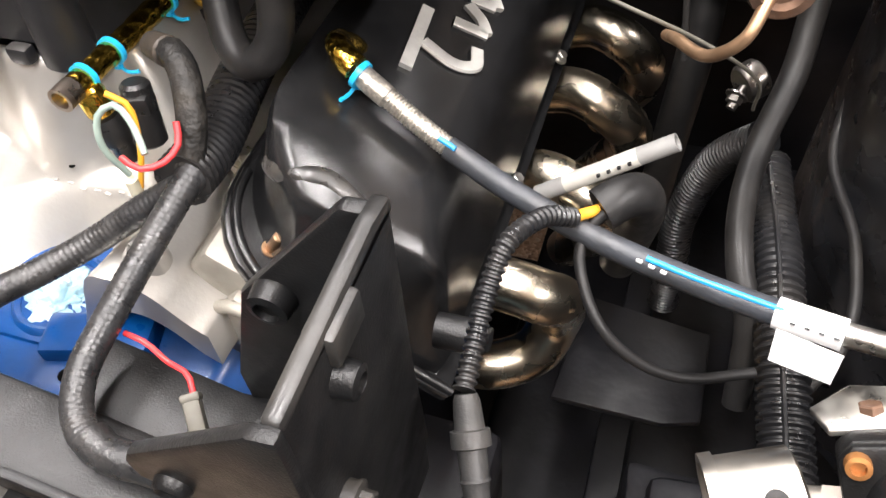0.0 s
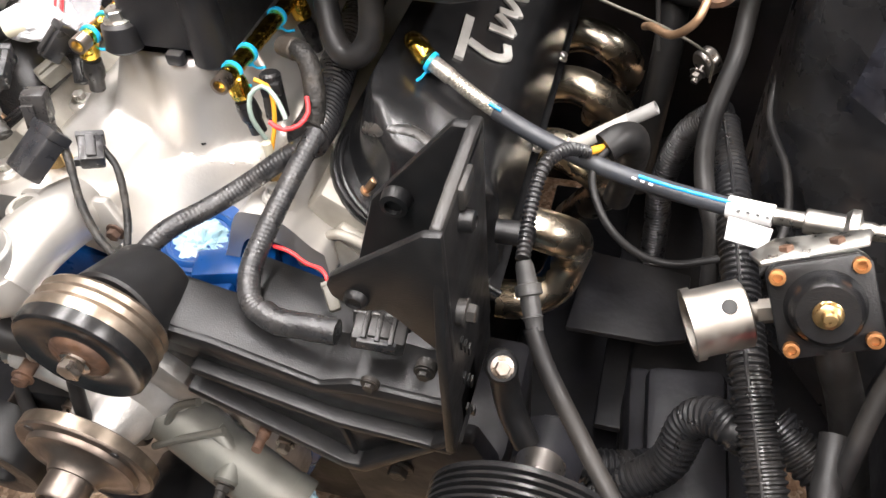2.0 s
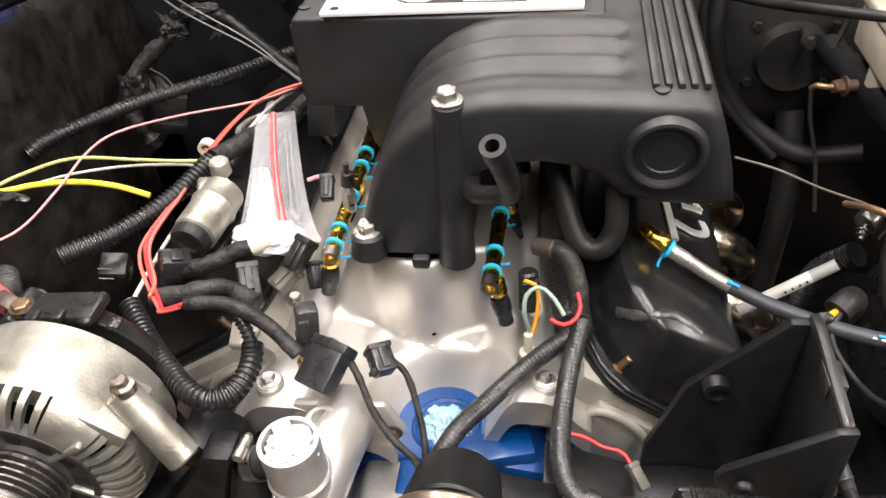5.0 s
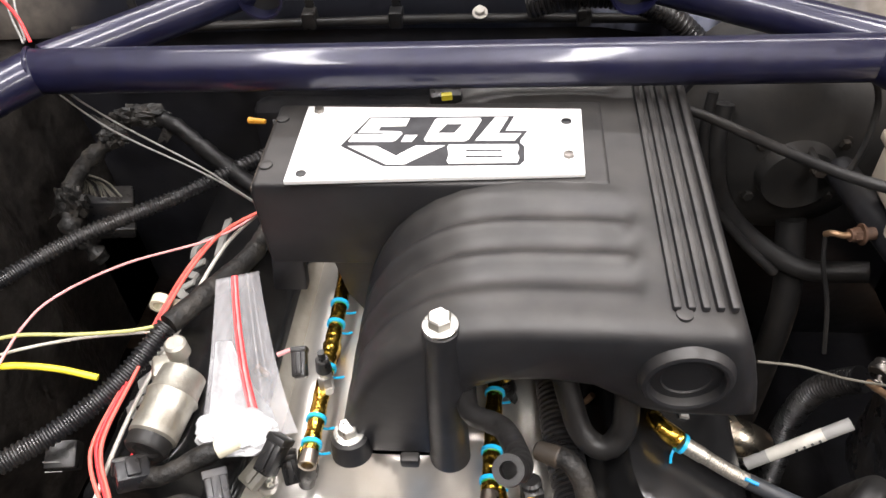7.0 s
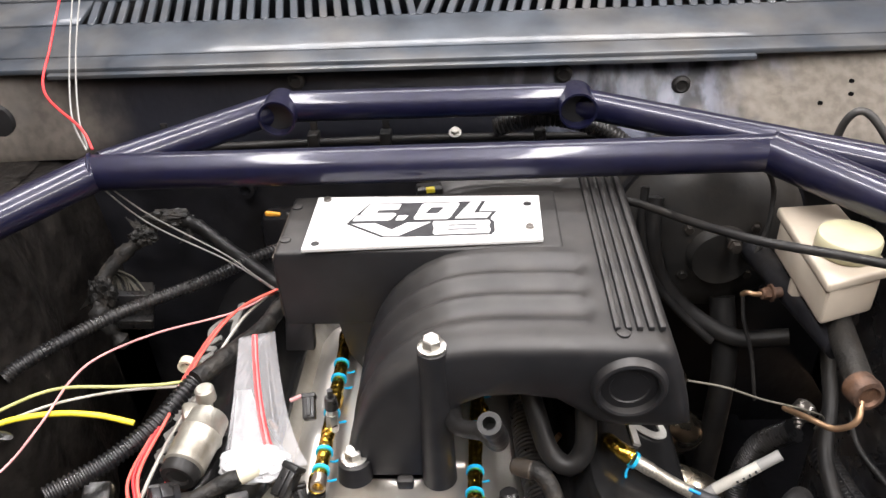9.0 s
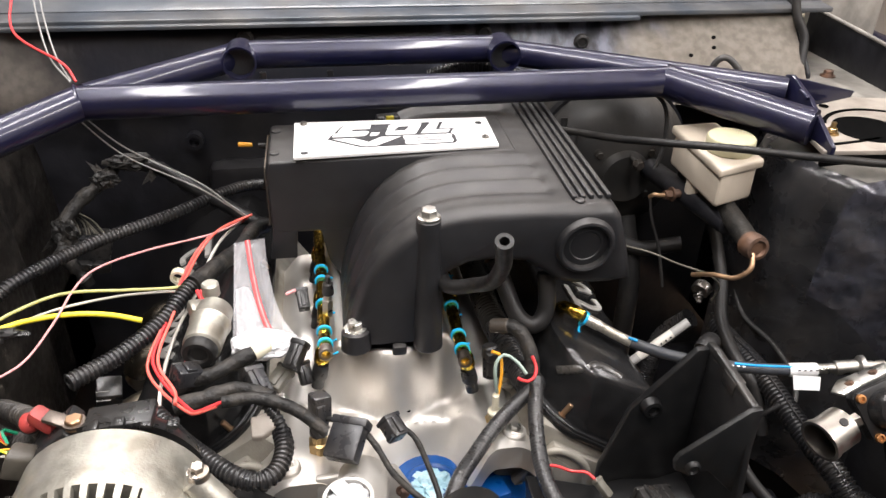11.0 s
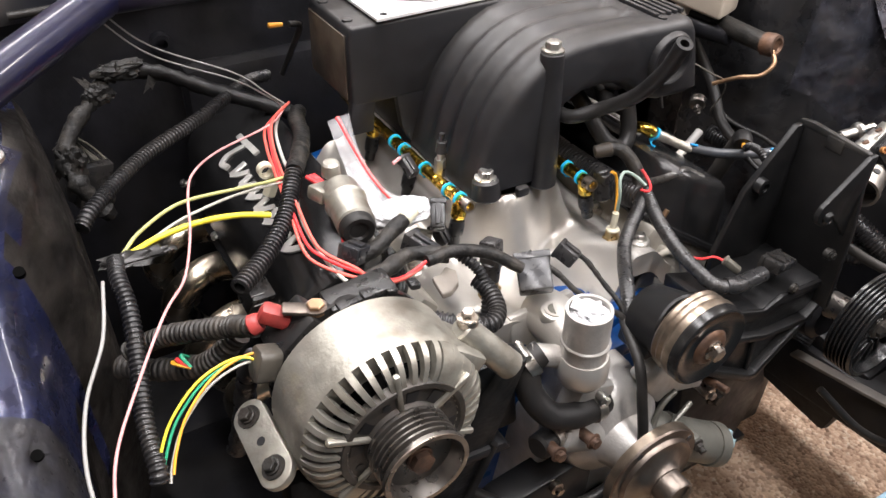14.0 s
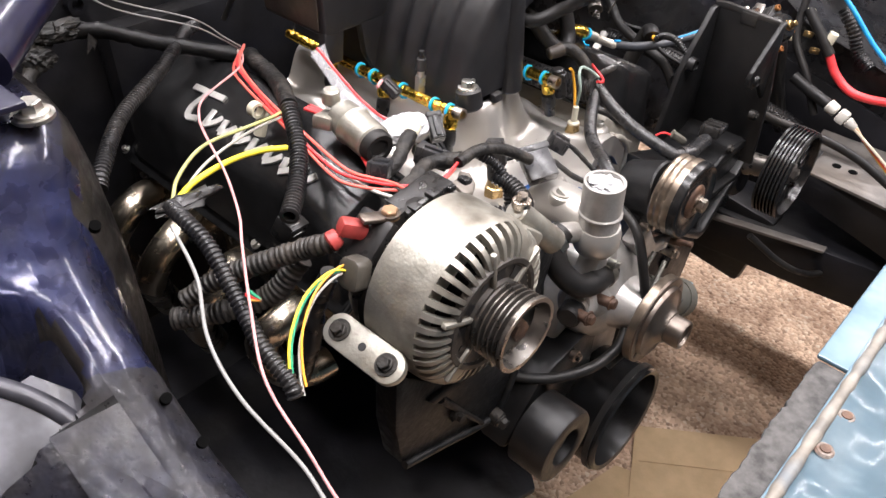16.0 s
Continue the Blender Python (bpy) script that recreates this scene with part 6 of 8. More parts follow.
def fin(a0, a1):
    """One bar of the slotted shoulder, between two angles."""
    prof = [(0.194, 0.0830), (0.200, 0.0815), (0.205, 0.0790), (0.2095, 0.0750), (0.2130, 0.0695), (0.2150, 0.0630), (0.2160, 0.0570), (0.2162, 0.052)]
    bm = bmesh.new()
    rows = []
    for y, r in prof:
        k = 1.0
        ring = []
        for rr, dy in ((r, 0), (r - 0.005, 0.005)):
            for a in (a0, a1):
                ring.append(bm.verts.new((AC.x + rr * math.cos(a), -y + dy, AC.z + rr * math.sin(a))))
        rows.append([ring[0], ring[1], ring[3], ring[2]])
    for A, B in zip(rows, rows[1:]):
        for i in range(4):
            j = (i + 1) % 4
            bm.faces.new((A[i], A[j], B[j], B[i]))
    bm.faces.new(rows[0])
    bm.faces.new(rows[-1])
    return bm


N = 40
for i in range(N):
    a = 2 * math.pi * i / N
    wide = 1.2 if i in (4, 5, 6, 24, 25) else 0.44
    part("fin", fin(a - wide * math.pi / N, a + wide * math.pi / N), "alternator", alt, smooth=30)
face = part("front_face", lathe(AC + Y * -0.2085, -Y, [(0, 0.0585), (0.0065, 0.0580), (0.0085, 0.0565), (0.0085, 0.052), (0.0055, 0.050), (0.0050, 0.036), (0.009, 0.033), (0.010, 0.0)], 56), "grimyface", alt, "grimy grey front face")
# Vents are flat black shapes with their inner dark painted.
for k in range(12):
    a = math.radians(20 + 30 * k)
    part("vent", prism([(0.037, -0.0042), (0.048, -0.0056), (0.048, 0.0056), (0.037, 0.0042)] if k % 3 else circle(0.043, 0, 0.0036, n=12), AC + Y * -0.2138, (math.cos(a), 0, math.sin(a)), (-math.sin(a), 0, math.cos(a)), (0, -0.0008, 0)), "ink_shade", face)
for k in range(6):
    a = math.radians(35 + 60 * k)
    part("web", box(AC + Vector((0.053 * math.cos(a), -0.2145, 0.053 * math.sin(a))), (0.040, 0.006, 0.0055), (0, -math.degrees(a), 0), 0.002), "alternator", face)
prof = [(0, 0.018), (0.001, 0.0350), (0.0035, 0.0365)]
for i in range(5):
    prof += [(0.0045 + 0.0052 * i, 0.0364), (0.0060 + 0.0052 * i, 0.0364), (0.0078 + 0.0052 * i, 0.0322), (0.0086 + 0.0052 * i, 0.0322)]
prof += [(0.0308, 0.0364), (0.0320, 0.0376), (0.0350, 0.0376), (0.0360, 0.0368), (0.0360, 0.0330), (0.022, 0.0295), (0.020, 0.012), (0.020, 0.0)]
part("grooved_pulley", lathe(AC + Y * -0.2170, -Y, prof, 60), "pulley", alt, smooth=25)
part("pulley_lip", pipe(AC + Y * -0.2518, AC + Y * -0.2536, 0.0373, 0.0332, 60), "steel", alt, "bare metal pulley lip")
part("shaft_nut", hexhead(AC + Y * -0.2385, -Y, 0.0105, 0.009, 1.1), "rust", alt)
part("top_ear", join(rod((-0.190, -0.174, 0.864), (-0.146, -0.194, 0.812), 0.0125, 0.0135, seg=24, w=0.002), box((-0.200, -0.178, 0.848), (0.04, 0.05, 0.022), (0, 40, 0), 0.004)), "alternator", alt)
part("top_ear_bolt", join(hexhead((-0.184, -0.176, 0.872), Z, 0.0058, 0.008), lathe((-0.184, -0.176, 0.867), Z, [(0, 0.0095), (0.006, 0.0090)], 24)), "steel", alt)
earx = Vector((-0.50, 0, 0.866))
ear = part("side_ear", prism(circle(0.0, -0.184, 0.0158, 180, 360, 12) + circle(0.0, -0.121, 0.0158, 0, 180, 12), (-0.3610, 0.0, 0.790), (0.866, 0, 0.5), Y, earx * 0.008, 0.0015), "alternator", alt)
part("ear_arm", box((-0.338, -0.165, 0.788), (0.030, 0.040, 0.016), (0, 25, 0), 0.004), "alternator", alt)
for y in (-0.182, -0.123):
    part("ear_bolt", join(lathe(Vector((-0.3610, y, 0.790)) + earx * 0.008, earx, [(0, 0.0105), (0.002, 0.0105)], 20), hexhead(Vector((-0.3610, y, 0.790)) + earx * 0.010, earx, 0.0062, 0.007, 1.15)), "castiron", ear)
part("ear_hole", lathe(Vector((-0.3610, -0.152, 0.790)) + earx * 0.0078, earx, [(0, 0.004), (0.0008, 0.004)], 12), "ink_shade", ear)
part("regulator", join(box((-0.315, -0.108, 0.862), (0.05, 0.04, 0.016), (0, -40, 0), 0.004), box((-0.255, -0.114, 0.884), (0.06, 0.030, 0.010), (0, -5, 0), 0.003)), "plastic", alt)
for i in range(4):
    part("rear_lug", box((-0.275 + 0.022 * i, -0.127, 0.890 - 0.003 * abs(i - 1)), (0.010, 0.012, 0.006), (0, -8 + 6 * i, 0), 0.002), "plastic", alt)
part("output_post", join(rod((-0.294, -0.115, 0.872), (-0.294, -0.115, 0.884), 0.008, seg=16), hexhead((-0.294, -0.115, 0.881), Z, 0.0075, 0.008, 1.3)), "copperline", alt)
part("plug_socket", prism([(-0.011, -0.012), (0.011, -0.012), (0.014, -0.006), (0.014, 0.008), (0.009, 0.013), (-0.009, 0.013), (-0.013, 0.006), (-0.013, -0.006)], (-0.334, -0.122, 0.846), (0.42, 0.21, 0.95), (0, 1.02, -0.21), (-0.020, -0.003, 0.010), 0.004), "oilplug", alt, "grey oval plug at the alternator")
ab = thing("alternator_bracket", "black cast bracket under the alternator", "bracket", (-0.25, -0.16, 0.60))
# Bracket takes the shade black: its dim surroundings are put into the colour.
part("plate", prism([(-0.356, 0.770), (-0.345, 0.768), (-0.30, 0.722), (-0.20, 0.715), (-0.165, 0.760), (-0.142, 0.800), (-0.118, 0.800), (-0.150, 0.700), (-0.192, 0.600), (-0.216, 0.589), (-0.290, 0.617), (-0.350, 0.641), (-0.358, 0.70)], (0, -0.185, 0), X, Z, (0, 0.03, 0), 0.005), "shadeblack", ab)
part("plate_rib", hose([(-0.349, -0.187, 0.643), (-0.29, -0.187, 0.620), (-0.218, -0.187, 0.592), (-0.194, -0.187, 0.603), (-0.152, -0.187, 0.702)], 0.0045, 10, 0.01), "shadeblack", ab)
part("plate_rib", rod((-0.30, -0.188, 0.70), (-0.23, -0.188, 0.60), 0.004, 0.003, 10), "shadeblack", ab)
part("shelf", prism([(-0.32, 0.715), (-0.14, 0.70), (-0.13, 0.685), (-0.31, 0.70)], (0, -0.190, 0), X, Z, (0, 0.065, 0), 0.004), "bay", ab)
part("upright", prism([(-0.148, 0.80), (-0.168, 0.80), (-0.172, 0.78), (-0.14, 0.70), (-0.115, 0.70), (-0.125, 0.78)], (0, -0.175, 0), X, Z, (0, 0.045, 0), 0.005), "cast", ab)
part("arm_bolt", join(rod((-0.207, -0.185, 0.592), (-0.207, -0.196, 0.590), 0.010, seg=18), hexhead((-0.207, -0.196, 0.590), (0, -1, -0.2), 0.0070, 0.009, 1.2)), "castiron", ab)
part("plate_bolt", join(rod((-0.275, -0.185, 0.655), (-0.275, -0.191, 0.655), 0.0085, seg=16), hexhead((-0.275, -0.191, 0.655), -Y, 0.0055, 0.006, 1.2)), "castiron", ab)


# ---- fuel rails wrapped in foil ----
def zip_tie(p, axis, r, parent):
    a, u, v = frame_of(axis)
    p = Vector(p)
    t = part("zip_tie", join(pipe(p - a * 0.0016, p + a * 0.0016, r + 0.0011, r - 0.001, 18), box(p + v * (r + 0.002), (0.0045, 0.005, 0.0045), (0, 0, 0), 0.0008, 1)), "tie", parent, "bright blue zip tie")
    part("tail", hose([p + v * (r + 0.002), p + v * (r + 0.006) + u * 0.006, p + v * (r + 0.004) + u * 0.014], 0.0012, 6, 0.003), "tie", t)


def fuel_rail(s, pts, drops, label):
    ob = thing("fuel_rail", label, "fuel rail", pts[0], "fuel rails")
    part("rail_tube", hose(pts, 0.0070, 18, 0.003, wobble=0.10), "gold", ob, "crinkled gold foil wrapping")
    p0, p1 = Vector(pts[0]), Vector(pts[1])
    d = (p1 - p0).normalized()
    part("open_end", pipe(p0 - d * 0.006, p0 + d * 0.006, 0.0074, 0.0052, 20), "steel", ob)
    for i, f in enumerate((0.05, 0.13, 0.30, 0.47, 0.55)):
        line = spline(pts, 0.002)
        k = int(f * (len(line) - 2))
        zip_tie(line[k], line[k + 1] - line[k], 0.0076, ob)
    for q in drops:
        q = Vector(q)
        low = q + Vector((0.012 * s, -0.004, -0.055))
        cup = part("injector_cup", lathe(q + Vector((0, 0, 0.004)), low - q, [(0, 0.007), (0.004, 0.0086), (0.016, 0.0086), (0.018, 0.0075)], 16), "gold", ob)
        part("injector", lathe(q + (low - q) * 0.3, low - q, [(0, 0.0078), (0.006, 0.0088), (0.016, 0.0088), (0.019, 0.007), (0.030, 0.007)], 18), "plastic", ob, "black injector body")
    return ob


fuel_rail(-1, [(-0.0755, -0.002, 0.850), (-0.0765, 0.035, 0.848), (-0.077, 0.071, 0.848), (-0.0775, 0.142, 0.848), (-0.079, 0.22, 0.850), (-0.080, 0.30, 0.852)],
          [(-0.0775, 0.008, 0.844), (-0.0775, 0.118, 0.843), (-0.079, 0.215, 0.846)], "gold foil wrapped fuel rail with blue zip ties")
fuel_rail(1, [(0.069, -0.030, 0.849), (0.0695, 0.006, 0.848), (0.070, 0.043, 0.847), (0.072, 0.11, 0.847), (0.076, 0.20, 0.849), (0.080, 0.30, 0.851)],
          [(0.0715, -0.018, 0.842), (0.074, 0.10, 0.841), (0.077, 0.21, 0.845)], "gold foil wrapped fuel rail with an open end")
sv = thing("pressure_valve", "black capped test valve on the fuel rail", "valve", (-0.073, 0.062, 0.85))
part("stem", join(rod((-0.072, 0.064, 0.850), (-0.071, 0.064, 0.872), 0.0065, seg=6), rod((-0.071, 0.064, 0.870), (-0.070, 0.064, 0.880), 0.0045, seg=14)), "zinc", sv)
part("cap", join(rod((-0.070, 0.064, 0.879), (-0.0695, 0.064, 0.894), 0.0068, 0.0058, 14, 0.001), rod((-0.0695, 0.064, 0.894), (-0.0692, 0.064, 0.903), 0.003, seg=8)), "plastic", sv)


# ---- wires and looms ----
def wire(name, label, category, pts, r, material, rib=0.0, pitch=0.0045, hollow=False, seg=10, group="", wobble=0.0):
    ob = lone(name, hose(pts, r, seg if not rib else 14, 0.006, rib, pitch, wobble, hollow), material, label, category, tuple(pts[0]), group, smooth=60 if not rib else 30)
    return ob


wire("wire", "long pink wire hanging over the harness", "wire", [(-0.172, 0.274, 0.868), (-0.21, 0.223, 0.875), (-0.285, 0.181, 0.88), (-0.325, 0.127, 0.893), (-0.341, 0.09, 0.892), (-0.354, 0.044, 0.879), (-0.374, -0.002, 0.866), (-0.402, -0.047, 0.871), (-0.438, -0.106, 0.863), (-0.470, -0.165, 0.852), (-0.482, -0.225, 0.838), (-0.488, -0.285, 0.815), (-0.47, -0.36, 0.79), (-0.45, -0.44, 0.76)], 0.0013, "pink")
wire("wire", "pale grey wire lying over the inner wing", "wire", [(-0.439, -0.004, 0.889), (-0.453, -0.058, 0.874), (-0.478, -0.106, 0.858), (-0.490, -0.161, 0.845), (-0.489, -0.228, 0.828), (-0.495, -0.285, 0.812), (-0.475, -0.36, 0.785), (-0.455, -0.44, 0.755)], 0.0016, "wiregrey")
for k in range(2):
    o = Vector((0.003, -0.002, 0.002)) * k
    wire("wire", "thin grey wire hanging down from the strut brace", "wire", [Vector(p) + o for p in ((-0.368 + 0.006 * k, 0.296, 1.012), (-0.316, 0.293 + 0.006 * k, 0.956 + 0.006 * k), (-0.232, 0.279, 0.914 + 0.006 * k), (-0.197, 0.276, 0.888), (-0.172, 0.274, 0.866))], 0.0010, "wiregrey", group="grey wires")
wire("wire", "red wire hanging against the cowl", "wire", [(-0.352, 0.288, 1.056), (-0.37, 0.31, 1.072), (-0.44, 0.38, 1.09), (-0.46, 0.46, 1.12), (-0.47, 0.55, 1.17)], 0.0016, "red")
for k in range(2):
    wire("wire", "thin grey wire hanging against the cowl", "wire", [(-0.358, 0.290 - 0.004 * k, 1.056), (-0.385 - 0.008 * k, 0.34, 1.075), (-0.42 - 0.008 * k, 0.44, 1.115), (-0.445 - 0.01 * k, 0.55, 1.17)], 0.0011, "wiregrey", group="grey wires")

SAL = [(-0.173, 0.275, 0.866), (-0.207, 0.233, 0.872), (-0.224, 0.185, 0.872), (-0.237, 0.128, 0.866), (-0.246, 0.069, 0.858), (-0.253, 0.013, 0.853), (-0.247, -0.012, 0.850), (-0.227, -0.044, 0.847), (-0.206, -0.073, 0.849), (-0.195, -0.087, 0.859), (-0.173, -0.087, 0.868)]
for k, m in enumerate(("salmon", "red", "salmon")):
    o = Vector((0.0045, 0.001, 0.003)) * (k - 1)
    pts = [Vector(p) + o * (1 + 0.5 * math.sin(i * 1.3 + k)) for i, p in enumerate(SAL)]
    if k == 2:
        pts = pts[:-3] + [Vector((-0.222, -0.062, 0.848))]
    wire("wire", "bright red wire looping along the harness", "wire", pts, 0.0018, m, group="red wires")
wire("wire", "white wire with a red tip", "wire", [(-0.176, 0.276, 0.866), (-0.202, 0.231, 0.862), (-0.215, 0.178, 0.858), (-0.223, 0.122, 0.852), (-0.237, 0.069, 0.845), (-0.242, 0.015, 0.842), (-0.241, -0.033, 0.842), (-0.236, -0.070, 0.846)], 0.002, "offwhite")
wire("wire", "thick yellow wire bowing out from the loom", "wire", [(-0.271, 0.061, 0.863), (-0.305, 0.062, 0.873), (-0.343, 0.06, 0.878), (-0.382, 0.052, 0.879), (-0.402, 0.041, 0.88), (-0.417, 0.028, 0.884), (-0.424, 0.018, 0.886)], 0.0030, "yellow")
wire("wire", "olive green wire beside the yellow one", "wire", [(-0.235, 0.115, 0.868), (-0.257, 0.103, 0.875), (-0.293, 0.091, 0.884), (-0.351, 0.081, 0.891), (-0.394, 0.057, 0.888), (-0.418, 0.029, 0.886)], 0.0018, "olive")
wire("wire", "thin white wire beside the yellow one", "wire", [(-0.235, 0.112, 0.864), (-0.261, 0.104, 0.870), (-0.305, 0.091, 0.876), (-0.355, 0.074, 0.877), (-0.392, 0.051, 0.877), (-0.415, 0.027, 0.882)], 0.0015, "offwhite")
for i in range(3):
    wire("wire", "short red wire stub by the loom mouth", "wire", [(-0.216 + 0.004 * i, 0.098, 0.872), (-0.208 + 0.003 * i, 0.075, 0.868), (-0.205 + 0.003 * i, 0.04, 0.858), (-0.222 + 0.004 * i, -0.01, 0.848)], 0.0024, "red", group="red wires")

wire("loom", "black taped wiring loom with a braided sleeve", "loom", [(-0.173, -0.087, 0.868), (-0.14, -0.085, 0.867), (-0.107, -0.093, 0.857), (-0.078, -0.108, 0.838)], 0.0062, "tape", wobble=0.1)
wire("loom", "short ribbed loom dropping to the manifold", "loom", [(-0.136, -0.082, 0.860), (-0.122, -0.096, 0.846), (-0.119, -0.109, 0.828), (-0.128, -0.122, 0.806), (-0.15, -0.13, 0.785)], 0.0060, "loom", 0.0012, 0.0042)
wire("loom", "black ribbed loom curling down beside the alternator", "loom", [(-0.240, -0.066, 0.842), (-0.211, -0.098, 0.832), (-0.180, -0.127, 0.828), (-0.156, -0.145, 0.826), (-0.138, -0.148, 0.824), (-0.124, -0.136, 0.824), (-0.118, -0.115, 0.828), (-0.121, -0.096, 0.832)], 0.0094, "loom", 0.0017, 0.0048)
wire("loom", "split ribbed loom tube with an open end", "loom", [(-0.225, 0.114, 0.870), (-0.254, 0.064, 0.856), (-0.291, 0.021, 0.848), (-0.331, -0.017, 0.848)], 0.0098, "loom", 0.0017, 0.0050, True)
wire("taped_harness", "thick black taped harness", "harness", [(-0.150, 0.29, 0.848), (-0.165, 0.262, 0.855), (-0.176, 0.215, 0.858), (-0.198, 0.163, 0.866), (-0.224, 0.115, 0.870)], 0.0102, "tape", seg=16, wobble=0.15)
wire("ribbed_hose", "long black ribbed hose running to the firewall", "hose", [(-0.440, 0.128, 0.862), (-0.422, 0.15, 0.869), (-0.359, 0.227, 0.868), (-0.269, 0.296, 0.868), (-0.196, 0.362, 0.868), (-0.147, 0.421, 0.845)], 0.0084, "loom", 0.0015, 0.0050)
wire("taped_harness", "frayed cloth-taped harness against the firewall", "harness", [(-0.400, 0.30, 0.760), (-0.423, 0.305, 0.806), (-0.430, 0.335, 0.831), (-0.41, 0.362, 0.857), (-0.378, 0.381, 0.878), (-0.355, 0.403, 0.896), (-0.340, 0.405, 0.897)], 0.0092, "tape", seg=16, wobble=0.9)
# Darker copy of the tape puts the firewall's shade into the colour.
wire("taped_harness", "black taped harness along the firewall", "harness", [(-0.345, 0.405, 0.897), (-0.299, 0.383, 0.896), (-0.249, 0.351, 0.877), (-0.187, 0.31, 0.857), (-0.150, 0.28, 0.846)], 0.0096, "shadeblack", seg=16, wobble=0.3)
for k, (c, size) in enumerate((((-0.338, 0.392, 0.903), (0.030, 0.014, 0.011)), ((-0.372, 0.378, 0.884), (0.017, 0.012, 0.012)), ((-0.425, 0.330, 0.826), (0.017, 0.013, 0.022)))):
    lone("frayed_tape", blob(c, size, 0.38, 11 + k, 4), "tape", "torn and crumpled cloth tape bunched on the harness", "tape", (c[0], c[1], c[2] - size[2]), "torn tape")
for k, (p, q) in enumerate((((-0.428, 0.332, 0.832), (-0.452, 0.325, 0.806)), ((-0.415, 0.356, 0.850), (-0.437, 0.352, 0.842)), ((-0.372, 0.385, 0.880), (-0.388, 0.390, 0.905)), ((-0.34, 0.398, 0.898), (-0.345, 0.380, 0.918)), ((-0.30, 0.384, 0.897), (-0.315, 0.372, 0.878)))):
    p, q = Vector(p), Vector(q)
    lone("loose_tape", prism([(-0.009, 0), (0.008, 0), (0.005, (q - p).length), (0.001, (q - p).length * 0.8), (-0.006, (q - p).length * 1.1)], p, (0.3, 0.9, 0.2) if k % 2 else (0.9, 0.3, -0.2), (q - p).normalized(), (0.0005, -0.001, 0.0004)), "tape", "frayed end of black cloth tape on the harness", "tape", tuple(p), "frayed tape ends")
fr = thing("harness_plug", "grey multi-way plug with frayed grey wires", "connector", (-0.40, 0.30, 0.75))
part("plug_body", box((-0.412, 0.372, 0.780), (0.056, 0.030, 0.050), (10, 15, 20), 0.004), "conn", fr)
part("plug_cap", box((-0.412, 0.366, 0.757), (0.048, 0.034, 0.018), (10, 15, 20), 0.003), "plastic", fr)
for i in range(14):
    a = -0.437 + 0.0040 * i
    part("frayed_wire", hose([(a, 0.362, 0.806), (a * 0.6 - 0.168 + 0.003 * math.sin(i), 0.366, 0.826), (-0.430 + 0.0012 * i, 0.352 + 0.002 * math.sin(i * 2), 0.850)], 0.0013, 6, 0.006), "conngrey" if i % 3 else "tape", fr)
wire("loom", "black loom running down the inner wing", "loom", [(-0.424, 0.022, 0.888), (-0.427, -0.007, 0.889), (-0.427, -0.037, 0.879), (-0.434, -0.079, 0.855), (-0.443, -0.12, 0.835), (-0.445, -0.156, 0.822), (-0.447, -0.166, 0.812)], 0.0074, "loom", 0.0013, 0.0046)
lone("tape_flag", join(blob((-0.408, 0.024, 0.884), (0.030, 0.010, 0.006), 0.5, 5, 3)), "plastic", "shiny black tape flap round the yellow wires", "tape", (-0.408, 0.024, 0.878))
for k, m in enumerate(("yellow", "green", "offwhite", "orange")):
    o = Vector((-0.003 + 0.004 * k, 0.003 * math.sin(k * 2), 0.004 * math.cos(k * 2)))
    wire("wire", "coloured wire from the alternator plug", "wire", [Vector(p) + o for p in ((-0.343, -0.125, 0.851), (-0.361, -0.116, 0.857), (-0.393, -0.120, 0.852), (-0.422, -0.136, 0.838), (-0.438, -0.153, 0.822), (-0.445, -0.165, 0.812))], 0.0012, m, group="alternator wires")
bc = thing("battery_cable", "greasy taped alternator cable with a red boot", "cable", (-0.33, -0.10, 0.85))
part("cable", hose([(-0.340, -0.093, 0.866), (-0.347, -0.082, 0.860), (-0.355, -0.063, 0.848), (-0.382, -0.033, 0.830), (-0.408, -0.006, 0.812), (-0.436, 0.014, 0.79)], 0.0100, 16, 0.0014, 0.0014, 0.0058, 0.12), "dustyloom", bc)
part("red_boot", join(box((-0.3245, -0.100, 0.8765), (0.027, 0.0165, 0.0165), (0, 25, -26), 0.005), rod((-0.335, -0.095, 0.871), (-0.344, -0.091, 0.866), 0.0085, 0.0095, 16, 0.002)), "dullred", bc, "faded red rubber boot")
part("ring_lug", join(box((-0.306, -0.111, 0.884), (0.03, 0.014, 0.005), (0, 10, -20), 0.002), lathe((-0.294, -0.115, 0.8835), Z, [(0, 0.010), (0.002, 0.010)], 20)), "hubsteel", bc)
part("branch_cable", hose([(-0.345, -0.05, 0.825), (-0.375, -0.036, 0.790), (-0.416, -0.007, 0.775), (-0.445, 0.024, 0.766)], 0.0110, 14, 0.0014, 0.0014, 0.0058, 0.15), "dustyloom", bc)
part("drop_cable", hose([(-0.345, -0.09, 0.83), (-0.352, -0.075, 0.79), (-0.36, -0.07, 0.74), (-0.37, -0.06, 0.69)], 0.010, 14, 0.006, wobble=0.2), "loom", bc)
for k, m in enumerate(("orange", "red", "green")):
    part("stray_wire", hose([(-0.40 + 0.005 * k, -0.025, 0.795), (-0.405 + 0.004 * k, -0.035, 0.803 + 0.003 * k), (-0.392, -0.045, 0.80)], 0.0018, 6, 0.004), m, bc)

